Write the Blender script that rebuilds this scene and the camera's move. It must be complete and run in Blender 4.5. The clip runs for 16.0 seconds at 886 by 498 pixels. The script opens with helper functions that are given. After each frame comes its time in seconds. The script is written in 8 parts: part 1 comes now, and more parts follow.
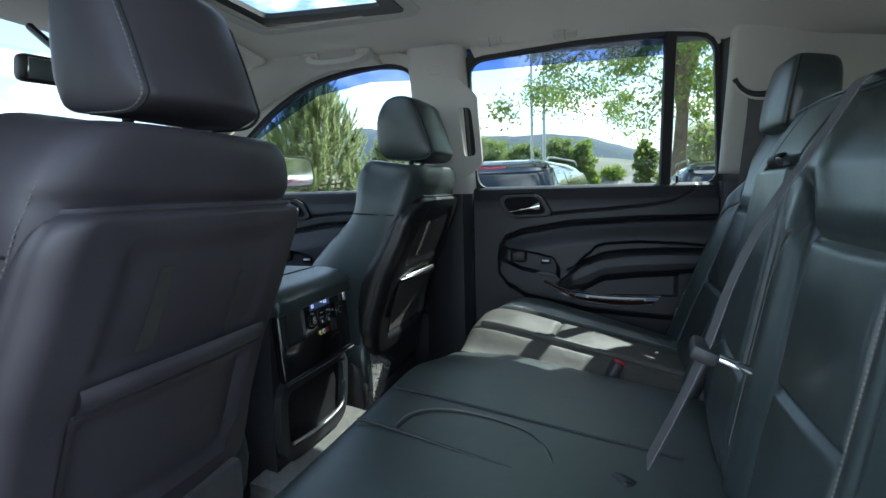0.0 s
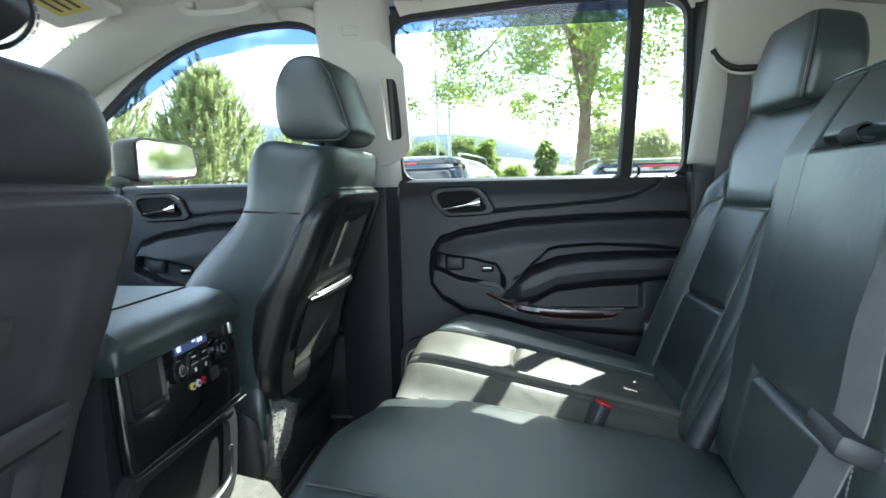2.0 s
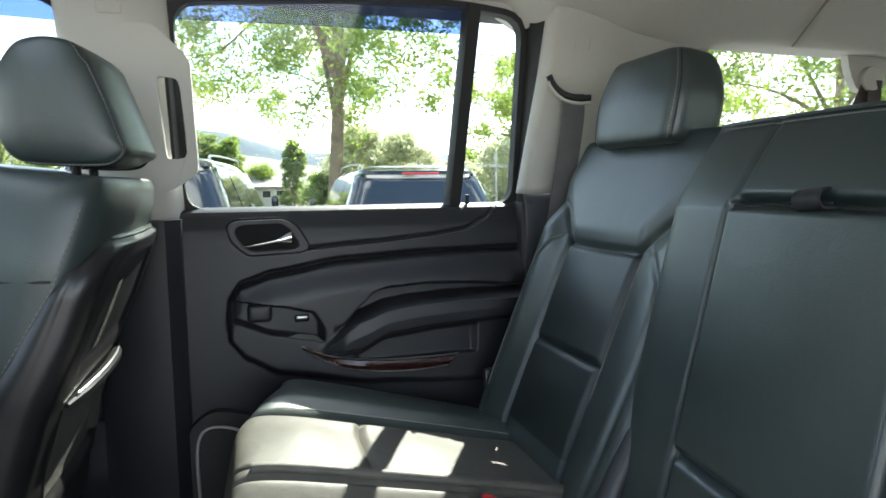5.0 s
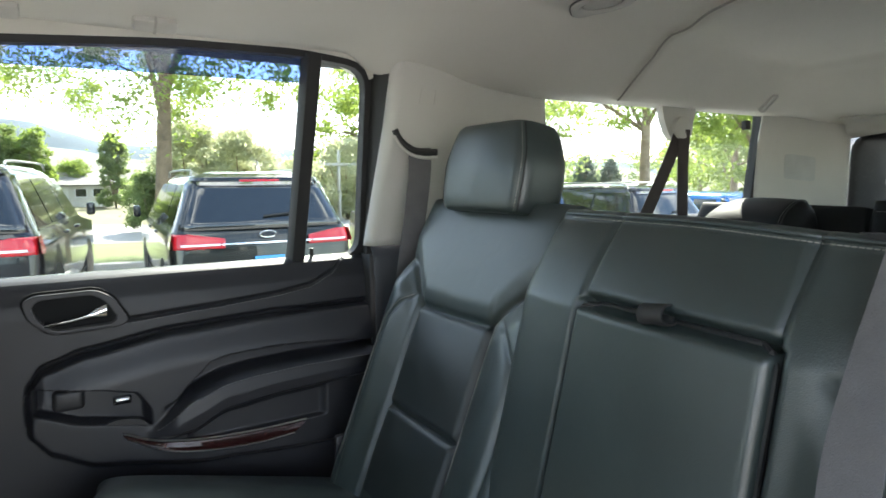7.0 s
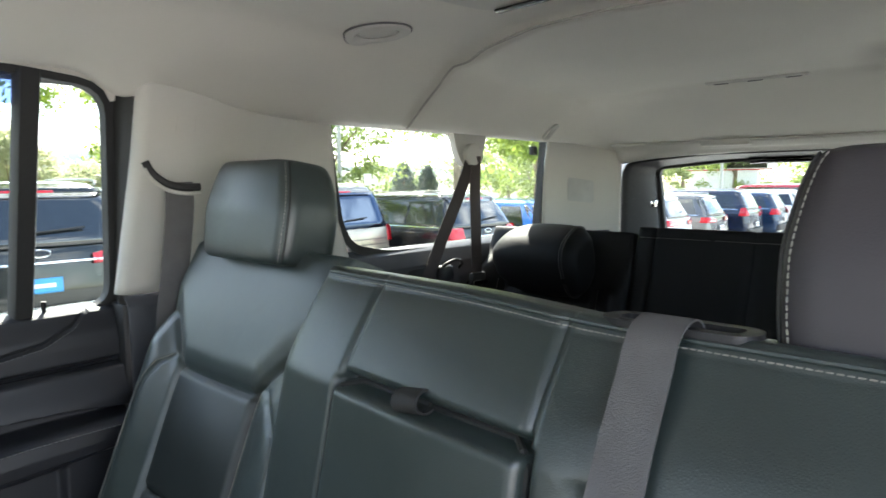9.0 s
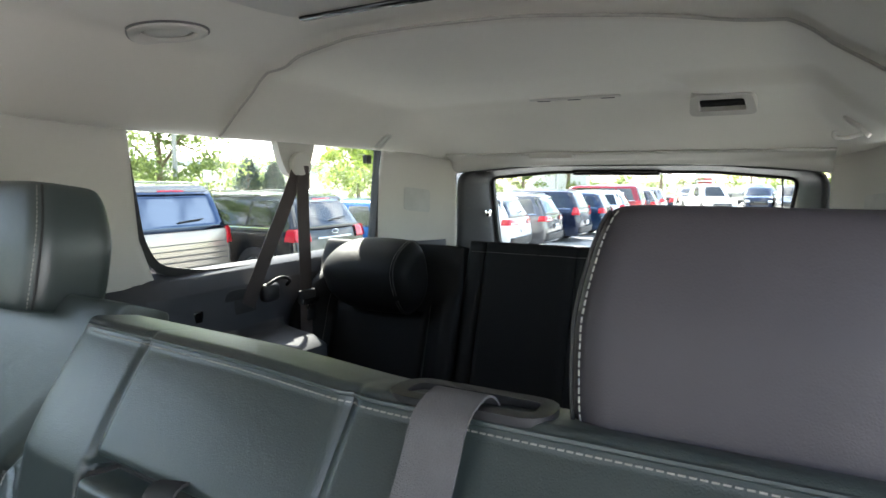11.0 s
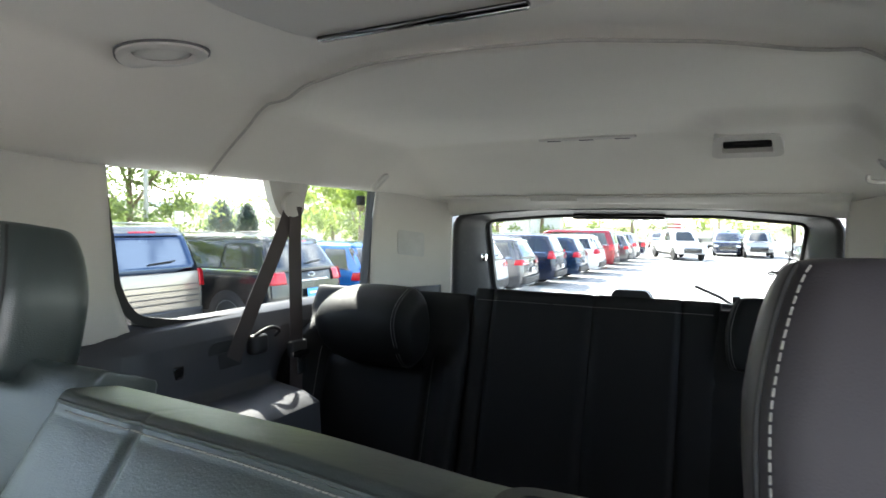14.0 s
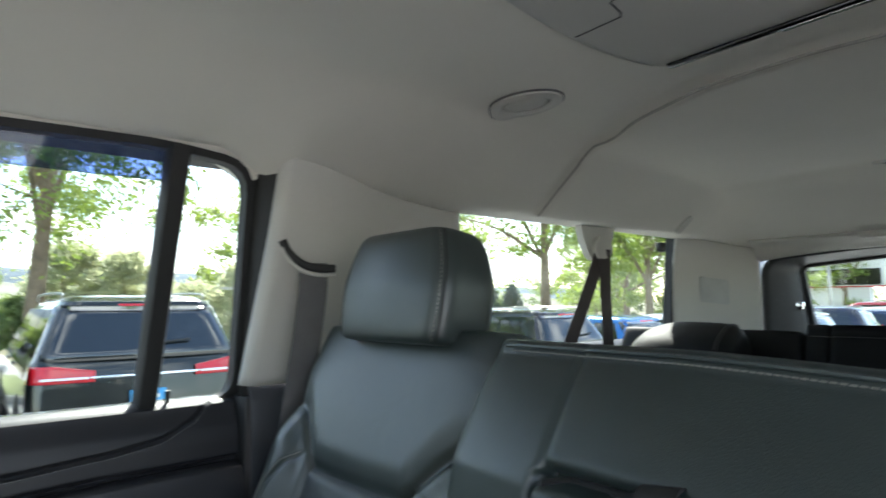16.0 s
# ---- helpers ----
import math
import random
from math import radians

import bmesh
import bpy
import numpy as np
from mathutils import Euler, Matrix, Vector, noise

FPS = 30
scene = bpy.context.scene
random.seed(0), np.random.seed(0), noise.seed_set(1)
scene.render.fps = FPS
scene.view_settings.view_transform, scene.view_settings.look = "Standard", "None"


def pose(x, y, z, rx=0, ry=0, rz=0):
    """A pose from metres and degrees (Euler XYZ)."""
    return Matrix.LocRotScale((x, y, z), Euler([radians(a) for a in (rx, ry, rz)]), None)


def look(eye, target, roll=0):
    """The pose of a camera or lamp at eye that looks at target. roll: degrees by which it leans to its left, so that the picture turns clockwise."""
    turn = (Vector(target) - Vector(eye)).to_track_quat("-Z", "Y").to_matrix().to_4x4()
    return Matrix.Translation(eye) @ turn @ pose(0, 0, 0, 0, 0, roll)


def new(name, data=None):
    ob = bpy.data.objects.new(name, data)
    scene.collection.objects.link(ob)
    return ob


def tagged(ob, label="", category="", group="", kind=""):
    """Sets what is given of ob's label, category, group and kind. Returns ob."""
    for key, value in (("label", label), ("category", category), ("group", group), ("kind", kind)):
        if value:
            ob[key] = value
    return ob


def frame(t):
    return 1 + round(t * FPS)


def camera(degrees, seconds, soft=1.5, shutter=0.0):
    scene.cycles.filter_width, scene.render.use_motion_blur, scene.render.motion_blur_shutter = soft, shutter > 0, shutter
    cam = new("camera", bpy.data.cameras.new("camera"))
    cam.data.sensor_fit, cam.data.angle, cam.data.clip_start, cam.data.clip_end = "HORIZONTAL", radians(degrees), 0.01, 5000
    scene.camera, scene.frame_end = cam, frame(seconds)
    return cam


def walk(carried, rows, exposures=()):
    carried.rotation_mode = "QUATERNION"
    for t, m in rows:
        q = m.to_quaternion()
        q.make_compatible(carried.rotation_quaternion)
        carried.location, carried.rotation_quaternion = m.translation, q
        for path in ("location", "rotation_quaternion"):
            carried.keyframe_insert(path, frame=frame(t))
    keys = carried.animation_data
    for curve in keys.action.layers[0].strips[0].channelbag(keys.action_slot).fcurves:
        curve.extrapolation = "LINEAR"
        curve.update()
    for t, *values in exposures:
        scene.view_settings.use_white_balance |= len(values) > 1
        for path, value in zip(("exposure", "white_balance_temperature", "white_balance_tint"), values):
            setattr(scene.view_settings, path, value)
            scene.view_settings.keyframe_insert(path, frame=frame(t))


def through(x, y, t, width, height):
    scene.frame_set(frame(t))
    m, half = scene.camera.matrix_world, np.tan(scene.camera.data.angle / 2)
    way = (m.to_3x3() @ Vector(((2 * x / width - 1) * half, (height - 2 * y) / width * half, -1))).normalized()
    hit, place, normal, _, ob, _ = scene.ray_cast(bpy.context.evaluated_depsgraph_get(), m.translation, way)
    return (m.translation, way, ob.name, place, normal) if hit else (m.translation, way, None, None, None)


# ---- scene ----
cam = camera(71.4, 16.0, shutter=0.4)
PATH = [
    (0, (-1.209, -0.525, 1.253), (0.719, -0.024, 1.069), -1.4),
    (0.5, (-1.114, -0.491, 1.259), (0.819, -0.019, 1.061), -1.3),
    (1, (-1.021, -0.456, 1.254), (0.927, -0.048, 1.055), -1.3),
    (1.5, (-0.931, -0.425, 1.246), (1.034, -0.111, 1.049), -1.4),
    (2, (-0.845, -0.392, 1.238), (1.135, -0.193, 1.043), -1.3),
    (2.5, (-0.77, -0.356, 1.237), (1.219, -0.277, 1.04), -1.2),
    (3, (-0.706, -0.318, 1.246), (1.283, -0.364, 1.041), -1.2),
    (3.5, (-0.657, -0.276, 1.253), (1.324, -0.461, 1.048), -1.1),
    (4, (-0.618, -0.242, 1.263), (1.344, -0.573, 1.061), -0.8),
    (6.5, (-0.512, -0.24, 1.411), (1.237, -1.184, 1.186), -0.6),
    (7, (-0.497, -0.264, 1.44), (1.191, -1.314, 1.215), -0.5),
    (7.5, (-0.483, -0.301, 1.463), (1.138, -1.452, 1.241), -0.5),
    (8, (-0.475, -0.333, 1.481), (1.059, -1.597, 1.261), -0.5),
    (8.5, (-0.473, -0.363, 1.494), (0.961, -1.74, 1.278), -0.4),
    (9, (-0.469, -0.396, 1.503), (0.853, -1.882, 1.29), -0.4),
    (9.5, (-0.47, -0.424, 1.515), (0.736, -2.005, 1.299), -0.2),
    (10, (-0.472, -0.448, 1.527), (0.622, -2.108, 1.307), 0.1),
    (12.5, (-0.419, -0.562, 1.554), (0.389, -2.380, 1.357), 0.4),
    (13, (-0.387, -0.572, 1.553), (0.409, -2.398, 1.382), 0.7),
    (13.5, (-0.362, -0.579, 1.556), (0.456, -2.410, 1.414), 0.7),
    (14, (-0.341, -0.570, 1.543), (0.517, -2.375, 1.462), 0.7),
    (14.5, (-0.319, -0.540, 1.536), (0.631, -2.300, 1.516), 0.8),
    (15, (-0.306, -0.496, 1.513), (0.800, -2.161, 1.562), 0.4),
    (15.5, (-0.287, -0.465, 1.478), (1.012, -1.981, 1.600), -0.1),
    (16, (-0.299, -0.400, 1.435), (1.211, -1.700, 1.610), -0.5),
]
EXPOSURE = [
    (0.0, 1.35, 5850, 7), (0.5, 2.1, 5900, 6), (1.0, 2.5, 6000, 6), (1.5, 2.55, 6100, 6), (2.5, 2.45, 6250, 7), (4.0, 2.35, 6450, 9),
    (7.0, 2.5, 6750, 13), (9.5, 2.75, 6700, 15), (13.5, 2.8, 6580, 17), (15.0, 2.5, 6500, 15), (16.0, 2.15, 6400, 13),
]
walk(cam, [(t, look(eye, target, roll)) for t, eye, target, roll in PATH], EXPOSURE)

# ---------- world, sun, exposure ----------
SUN_TO = Vector((0.79, -0.507, 0.885)).normalized()
sun_el = math.asin(SUN_TO.z)
sun_az = math.atan2(SUN_TO.x, SUN_TO.y)


def build_world():
    w = bpy.data.worlds.new("sky")
    scene.world = w
    w.use_nodes = True
    nt = w.node_tree
    nt.nodes.clear()
    out = nt.nodes.new("ShaderNodeOutputWorld")
    bg = nt.nodes.new("ShaderNodeBackground")
    sky = nt.nodes.new("ShaderNodeTexSky")
    sky.sky_type = "NISHITA"
    sky.sun_disc = False
    sky.sun_elevation = sun_el
    sky.sun_rotation = sun_az
    sky.air_density = 1.0
    sky.dust_density = 0.5
    # scattered fair-weather clouds over the whole dome
    geo = nt.nodes.new("ShaderNodeTexCoord")
    sep = nt.nodes.new("ShaderNodeSeparateXYZ")
    nt.links.new(geo.outputs["Generated"], sep.inputs[0])
    add = nt.nodes.new("ShaderNodeMath")
    add.operation = "ADD"
    add.inputs[1].default_value = 0.25
    nt.links.new(sep.outputs["Z"], add.inputs[0])
    comb = nt.nodes.new("ShaderNodeCombineXYZ")
    for n, ax in enumerate("XY"):
        dv = nt.nodes.new("ShaderNodeMath")
        dv.operation = "DIVIDE"
        nt.links.new(sep.outputs[ax], dv.inputs[0])
        nt.links.new(add.outputs[0], dv.inputs[1])
        nt.links.new(dv.outputs[0], comb.inputs[n])
    noi = nt.nodes.new("ShaderNodeTexNoise")
    noi.inputs["Scale"].default_value = 3.2
    noi.inputs["Detail"].default_value = 9.0
    noi.inputs["Roughness"].default_value = 0.56
    nt.links.new(comb.outputs[0], noi.inputs["Vector"])
    ramp = nt.nodes.new("ShaderNodeValToRGB")
    ramp.color_ramp.elements[0].position = 0.50
    ramp.color_ramp.elements[1].position = 0.60
    nt.links.new(noi.outputs["Fac"], ramp.inputs[0])
    mix = nt.nodes.new("ShaderNodeMix")
    mix.data_type = "RGBA"
    nt.links.new(ramp.outputs[0], mix.inputs[0])
    nt.links.new(sky.outputs[0], mix.inputs[6])
    mix.inputs[7].default_value = (9.0, 9.2, 9.6, 1)
    nt.links.new(mix.outputs[2], bg.inputs[0])
    bg.inputs[1].default_value = 0.14
    nt.links.new(bg.outputs[0], out.inputs[0])


build_world()
sun_data = bpy.data.lights.new("sun", "SUN")
sun_data.energy = 5.0
sun_data.angle = radians(0.53)
sun_data.color = (1.0, 0.95, 0.87)
sun_lamp = new("sun", sun_data)
sun_lamp.matrix_world = look((0, 0, 60), Vector((0, 0, 60)) - SUN_TO)


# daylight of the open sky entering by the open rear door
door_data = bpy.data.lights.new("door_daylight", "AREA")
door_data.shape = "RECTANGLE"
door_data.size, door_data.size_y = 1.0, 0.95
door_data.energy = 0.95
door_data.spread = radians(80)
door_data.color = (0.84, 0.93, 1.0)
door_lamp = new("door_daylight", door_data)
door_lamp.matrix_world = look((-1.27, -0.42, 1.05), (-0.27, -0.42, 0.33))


# ---------- materials ----------
def surface(name, base, rough=0.5, metal=0.0, var=0.12, scale=18.0, fine=160.0, bump=0.15, coat=0.0, spec=0.5, tex="noise", dirt=0.0, per_object=0.0, sheen=0.0, subtle=1.0, ior=1.5, wrinkle=0.0):
    """A procedural surface: base colour varied at two scales, roughness broken up, fine relief."""
    m = bpy.data.materials.new(name)
    m.use_nodes = True
    nt = m.node_tree
    p = nt.nodes["Principled BSDF"]
    p.inputs["Metallic"].default_value = metal
    p.inputs["Specular IOR Level"].default_value = spec
    p.inputs["Coat Weight"].default_value = coat
    p.inputs["IOR"].default_value = ior
    p.inputs["Coat Roughness"].default_value = 0.04
    p.inputs["Sheen Weight"].default_value = sheen
    co = nt.nodes.new("ShaderNodeTexCoord")
    big = nt.nodes.new("ShaderNodeTexNoise")
    big.inputs["Scale"].default_value = scale
    big.inputs["Detail"].default_value = 5.0
    nt.links.new(co.outputs["Object"], big.inputs["Vector"])
    if tex == "grain":
        small = nt.nodes.new("ShaderNodeTexVoronoi")
        small.feature = "DISTANCE_TO_EDGE"
        fine_out = small.outputs["Distance"]
    else:
        small = nt.nodes.new("ShaderNodeTexNoise")
        small.inputs["Detail"].default_value = 3.0
        fine_out = small.outputs["Fac"]
    small.inputs["Scale"].default_value = fine
    nt.links.new(co.outputs["Object"], small.inputs["Vector"])
    hsv = nt.nodes.new("ShaderNodeHueSaturation")
    hsv.inputs["Color"].default_value = (*base, 1)
    rng = nt.nodes.new("ShaderNodeMapRange")
    rng.inputs["From Min"].default_value, rng.inputs["From Max"].default_value = 0.25, 0.75
    rng.inputs["To Min"].default_value, rng.inputs["To Max"].default_value = 1 - var, 1 + var
    nt.links.new(big.outputs["Fac"], rng.inputs["Value"])
    last = rng.outputs[0]
    if tex != "grain":
        r2 = nt.nodes.new("ShaderNodeMapRange")
        r2.inputs["From Min"].default_value, r2.inputs["From Max"].default_value = 0.3, 0.7
        r2.inputs["To Min"].default_value, r2.inputs["To Max"].default_value = 1 - var * 0.7 * subtle, 1 + var * 0.7 * subtle
        nt.links.new(small.outputs["Fac"], r2.inputs["Value"])
        mul = nt.nodes.new("ShaderNodeMath")
        mul.operation = "MULTIPLY"
        nt.links.new(last, mul.inputs[0])
        nt.links.new(r2.outputs[0], mul.inputs[1])
        last = mul.outputs[0]
    if per_object:
        oi = nt.nodes.new("ShaderNodeObjectInfo")
        r3 = nt.nodes.new("ShaderNodeMapRange")
        r3.inputs["To Min"].default_value, r3.inputs["To Max"].default_value = 1 - per_object, 1 + per_object
        nt.links.new(oi.outputs["Random"], r3.inputs["Value"])
        mul = nt.nodes.new("ShaderNodeMath")
        mul.operation = "MULTIPLY"
        nt.links.new(last, mul.inputs[0])
        nt.links.new(r3.outputs[0], mul.inputs[1])
        last = mul.outputs[0]
    nt.links.new(last, hsv.inputs["Value"])
    col = hsv.outputs[0]
    if dirt:
        spots = nt.nodes.new("ShaderNodeTexNoise")
        spots.inputs["Scale"].default_value = scale * 6
        spots.inputs["Detail"].default_value = 8.0
        nt.links.new(co.outputs["Object"], spots.inputs["Vector"])
        cr = nt.nodes.new("ShaderNodeValToRGB")
        cr.color_ramp.elements[0].position, cr.color_ramp.elements[1].position = 0.60, 0.72
        nt.links.new(spots.outputs["Fac"], cr.inputs[0])
        mx = nt.nodes.new("ShaderNodeMix")
        mx.data_type = "RGBA"
        sc = nt.nodes.new("ShaderNodeMath")
        sc.operation = "MULTIPLY"
        sc.inputs[1].default_value = dirt
        nt.links.new(cr.outputs[0], sc.inputs[0])
        nt.links.new(sc.outputs[0], mx.inputs[0])
        nt.links.new(col, mx.inputs[6])
        mx.inputs[7].default_value = (0.30, 0.27, 0.22, 1)
        col = mx.outputs[2]
    nt.links.new(col, p.inputs["Base Color"])
    rr = nt.nodes.new("ShaderNodeMapRange")
    rr.inputs["To Min"].default_value, rr.inputs["To Max"].default_value = max(0.02, rough - 0.08), min(1, rough + 0.08)
    nt.links.new(big.outputs["Fac"], rr.inputs["Value"])
    nt.links.new(rr.outputs[0], p.inputs["Roughness"])
    if bump:
        b = nt.nodes.new("ShaderNodeBump")
        b.inputs["Strength"].default_value = bump
        b.inputs["Distance"].default_value = 0.002
        nt.links.new(fine_out, b.inputs["Height"])
        nt.links.new(b.outputs[0], p.inputs["Normal"])
        if wrinkle:
            # soft creases, wider than the grain
            w = nt.nodes.new("ShaderNodeTexNoise")
            w.inputs["Scale"].default_value = 16.0
            w.inputs["Detail"].default_value = 4.0
            w.inputs["Distortion"].default_value = 1.2
            nt.links.new(co.outputs["Object"], w.inputs["Vector"])
            b2 = nt.nodes.new("ShaderNodeBump")
            b2.inputs["Strength"].default_value = wrinkle
            b2.inputs["Distance"].default_value = 0.006
            nt.links.new(w.outputs["Fac"], b2.inputs["Height"])
            nt.links.new(b2.outputs[0], b.inputs["Normal"])
    return m


def glass(name, tint, gloss=0.05, rough=0.0):
    """A thin pane: light passes straight through, tinted, and the surface mirrors by Fresnel."""
    m = bpy.data.materials.new(name)
    m.use_nodes = True
    nt = m.node_tree
    nt.nodes.clear()
    out = nt.nodes.new("ShaderNodeOutputMaterial")
    tr = nt.nodes.new("ShaderNodeBsdfTransparent")
    tr.inputs[0].default_value = (*tint, 1)
    gl = nt.nodes.new("ShaderNodeBsdfGlossy")
    gl.inputs["Roughness"].default_value = rough
    lw = nt.nodes.new("ShaderNodeLayerWeight")
    lw.inputs["Blend"].default_value = 0.5
    pw = nt.nodes.new("ShaderNodeMath")
    pw.operation = "POWER"
    pw.inputs[1].default_value = 4.0
    nt.links.new(lw.outputs["Facing"], pw.inputs[0])
    fr = nt.nodes.new("ShaderNodeMapRange")
    fr.inputs["To Min"].default_value, fr.inputs["To Max"].default_value = gloss * 0.6, 0.55
    nt.links.new(pw.outputs[0], fr.inputs["Value"])
    mx = nt.nodes.new("ShaderNodeMixShader")
    nt.links.new(fr.outputs[0], mx.inputs[0])
    nt.links.new(tr.outputs[0], mx.inputs[1])
    nt.links.new(gl.outputs[0], mx.inputs[2])
    nt.links.new(mx.outputs[0], out.inputs[0])
    return m


def foliage(name, base, through):
    """Leaves: a matt face that also lets light through."""
    m = surface(name, base, 0.55, var=0.3, scale=0.8, fine=9, bump=0.0)
    nt = m.node_tree
    p, out = nt.nodes["Principled BSDF"], nt.nodes["Material Output"]
    tl = nt.nodes.new("ShaderNodeBsdfTranslucent")
    tl.inputs[0].default_value = (*through, 1)
    mx = nt.nodes.new("ShaderNodeMixShader")
    mx.inputs[0].default_value = 0.5
    nt.links.new(p.outputs[0], mx.inputs[1])
    nt.links.new(tl.outputs[0], mx.inputs[2])
    nt.links.new(mx.outputs[0], out.inputs[0])
    return m


def glow(name, col, strength):
    m = bpy.data.materials.new(name)
    m.use_nodes = True
    p = m.node_tree.nodes["Principled BSDF"]
    p.inputs["Base Color"].default_value = (*col, 1)
    p.inputs["Emission Color"].default_value = (*col, 1)
    p.inputs["Emission Strength"].default_value = strength
    return m


LEATHER = surface("black_leather", (0.0275, 0.0395, 0.038), 0.36, var=0.16, scale=9, fine=420, bump=0.16, tex="grain", spec=0.85, wrinkle=0.12)
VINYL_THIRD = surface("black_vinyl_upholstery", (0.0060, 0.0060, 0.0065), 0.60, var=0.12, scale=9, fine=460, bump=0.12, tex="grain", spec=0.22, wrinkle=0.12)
LEATHER_IN = surface("black_perforated_leather", (0.0135, 0.0185, 0.0180), 0.40, var=0.12, scale=12, fine=520, bump=0.16, tex="grain", spec=0.62)
VINYL = surface("black_soft_vinyl", (0.0165, 0.017, 0.0205), 0.45, var=0.10, scale=10, fine=600, bump=0.10, tex="grain", spec=0.5)
# mauve-black leather, lightened for the open door's daylight on the driver's seat
LEATHER_LIT = surface("lit_mauve_black_leather", (0.052, 0.0465, 0.053), 0.48, var=0.20, scale=7, fine=420, bump=0.10, tex="grain", spec=0.5, wrinkle=0.12)
# cushion leather made paler than the rest to carry the sun patch
CUSHION = surface("sunlit_perforated_leather", (0.074, 0.070, 0.058), 0.52, var=0.22, scale=26, fine=420, bump=0.22, tex="grain", spec=0.35, wrinkle=0.16)
# near-black for painted shade in recesses; also the door mirror's black border
VOID = surface("black_shade_and_border", (0.005, 0.005, 0.0055), 0.7, var=0.1, bump=0.05, spec=0.25)
ALLOY_TRIM = surface("pale_satin_trim", (0.52, 0.51, 0.48), 0.4, metal=0.3, var=0.05, bump=0.0)
MAT_RUBBER = surface("worn_rubber_mat", (0.055, 0.053, 0.050), 0.7, var=0.2, scale=20, fine=200, bump=0.3, dirt=0.2)
PLASTIC = surface("black_hard_plastic", (0.022, 0.022, 0.024), 0.48, var=0.12, scale=14, fine=700, bump=0.10, tex="grain", dirt=0.06)
SHELL = surface("seat_shell_plastic", (0.011, 0.0108, 0.0115), 0.32, var=0.15, scale=8, fine=500, bump=0.08, tex="grain", dirt=0.04)
GLOSSBLACK = surface("gloss_black_plastic", (0.010, 0.010, 0.011), 0.14, var=0.05, bump=0.0, coat=0.4)
# black plastic lightened and blued for sky light from the quarter window
TRIM_LIT = surface("window_lit_side_trim_plastic", (0.046, 0.048, 0.055), 0.50, var=0.12, scale=14, fine=700, bump=0.10, tex="grain")
RUBBER = surface("black_rubber_seal", (0.018, 0.018, 0.018), 0.62, var=0.15, bump=0.1)
CARPET = surface("black_carpet", (0.030, 0.029, 0.028), 0.95, var=0.35, scale=60, fine=900, bump=0.6, dirt=0.25, sheen=0.2)
# lit copy of the carpet, sunlight put into its lighter grey
CARPET_LIT = surface("sunlit_tuft_carpet", (0.115, 0.11, 0.095), 0.95, var=0.4, scale=70, fine=700, bump=0.8, sheen=0.3)
HEADLINER = surface("grey_headliner_cloth", (0.69, 0.66, 0.59), 0.92, var=0.035, scale=4, fine=900, bump=0.18, sheen=0.2)
TRIM_GREY = surface("light_grey_trim", (0.58, 0.56, 0.515), 0.62, var=0.03, scale=6, fine=900, bump=0.06)
SEAM_GREY = surface("grey_cloth_seam", (0.42, 0.40, 0.36), 0.9, var=0.1, bump=0.0)
CHROME = surface("chrome", (0.78, 0.78, 0.78), 0.10, metal=1.0, var=0.03, bump=0.0)
SATIN = surface("satin_silver", (0.62, 0.62, 0.62), 0.30, metal=1.0, var=0.05, bump=0.02)
WOOD = surface("dark_red_wood_trim", (0.032, 0.010, 0.009), 0.16, var=0.45, scale=30, fine=90, bump=0.0, coat=0.5)
BELT = surface("grey_belt_webbing", (0.118, 0.113, 0.114), 0.72, var=0.12, scale=40, fine=900, bump=0.5)
BELT_DARK = surface("brown_black_belt_webbing", (0.060, 0.047, 0.045), 0.72, var=0.12, scale=40, fine=900, bump=0.5)
THREAD = surface("pale_stitching_thread", (0.27, 0.26, 0.235), 0.8, var=0.2, scale=200, bump=0.0)
THREAD_DIM = surface("dull_stitching_thread", (0.16, 0.16, 0.155), 0.8, var=0.2, scale=200, bump=0.0)
RED = surface("red_buckle_button", (0.42, 0.012, 0.015), 0.35, var=0.08, bump=0.0)
YELLOW = surface("yellow_label", (0.75, 0.62, 0.15), 0.6, var=0.05, bump=0.0)
WHITE_PLASTIC = surface("white_plastic", (0.75, 0.74, 0.72), 0.4, var=0.04, bump=0.0)
DISPLAY = glow("climate_display", (0.60, 0.70, 1.0), 0.30)
DISPLAY_BG = glow("display_backlight", (0.12, 0.15, 0.36), 0.030)
MIRROR = surface("mirror_glass", (0.85, 0.87, 0.88), 0.02, metal=1.0, var=0.0, bump=0.0)
MESH = surface("seat_mesh_cloth", (0.048, 0.045, 0.038), 0.85, var=0.25, scale=80, fine=900, bump=0.8)
GLASS_CLEAR = glass("clear_window_glass", (0.92, 0.95, 0.93))
GLASS_REAR = glass("rear_window_glass", (0.84, 0.88, 0.86))
GLASS_TINT = glass("smoked_deflector_acrylic", (0.40, 0.48, 0.72), gloss=0.06)

ASPHALT = surface("worn_asphalt", (0.32, 0.315, 0.30), 0.92, var=0.18, scale=0.5, fine=40, bump=0.5)
GRASS = surface("dry_lawn", (0.115, 0.145, 0.045), 0.95, var=0.35, scale=1.2, fine=30, bump=0.5)
FIELD = surface("dry_field", (0.130, 0.120, 0.058), 0.95, var=0.25, scale=0.05, fine=2, bump=0.2)
CONCRETE = surface("kerb_concrete", (0.42, 0.41, 0.39), 0.9, var=0.12, scale=4, fine=60, bump=0.4)
# distance haze is put into the hills' blue-grey base colour
HILL = surface("haze_tinted_hill", (0.050, 0.080, 0.105), 1.0, var=0.16, scale=0.012, fine=0.05, bump=0.0)
HILL_DRY = surface("dry_hill", (0.150, 0.150, 0.115), 1.0, var=0.15, scale=0.02, fine=0.2, bump=0.0)
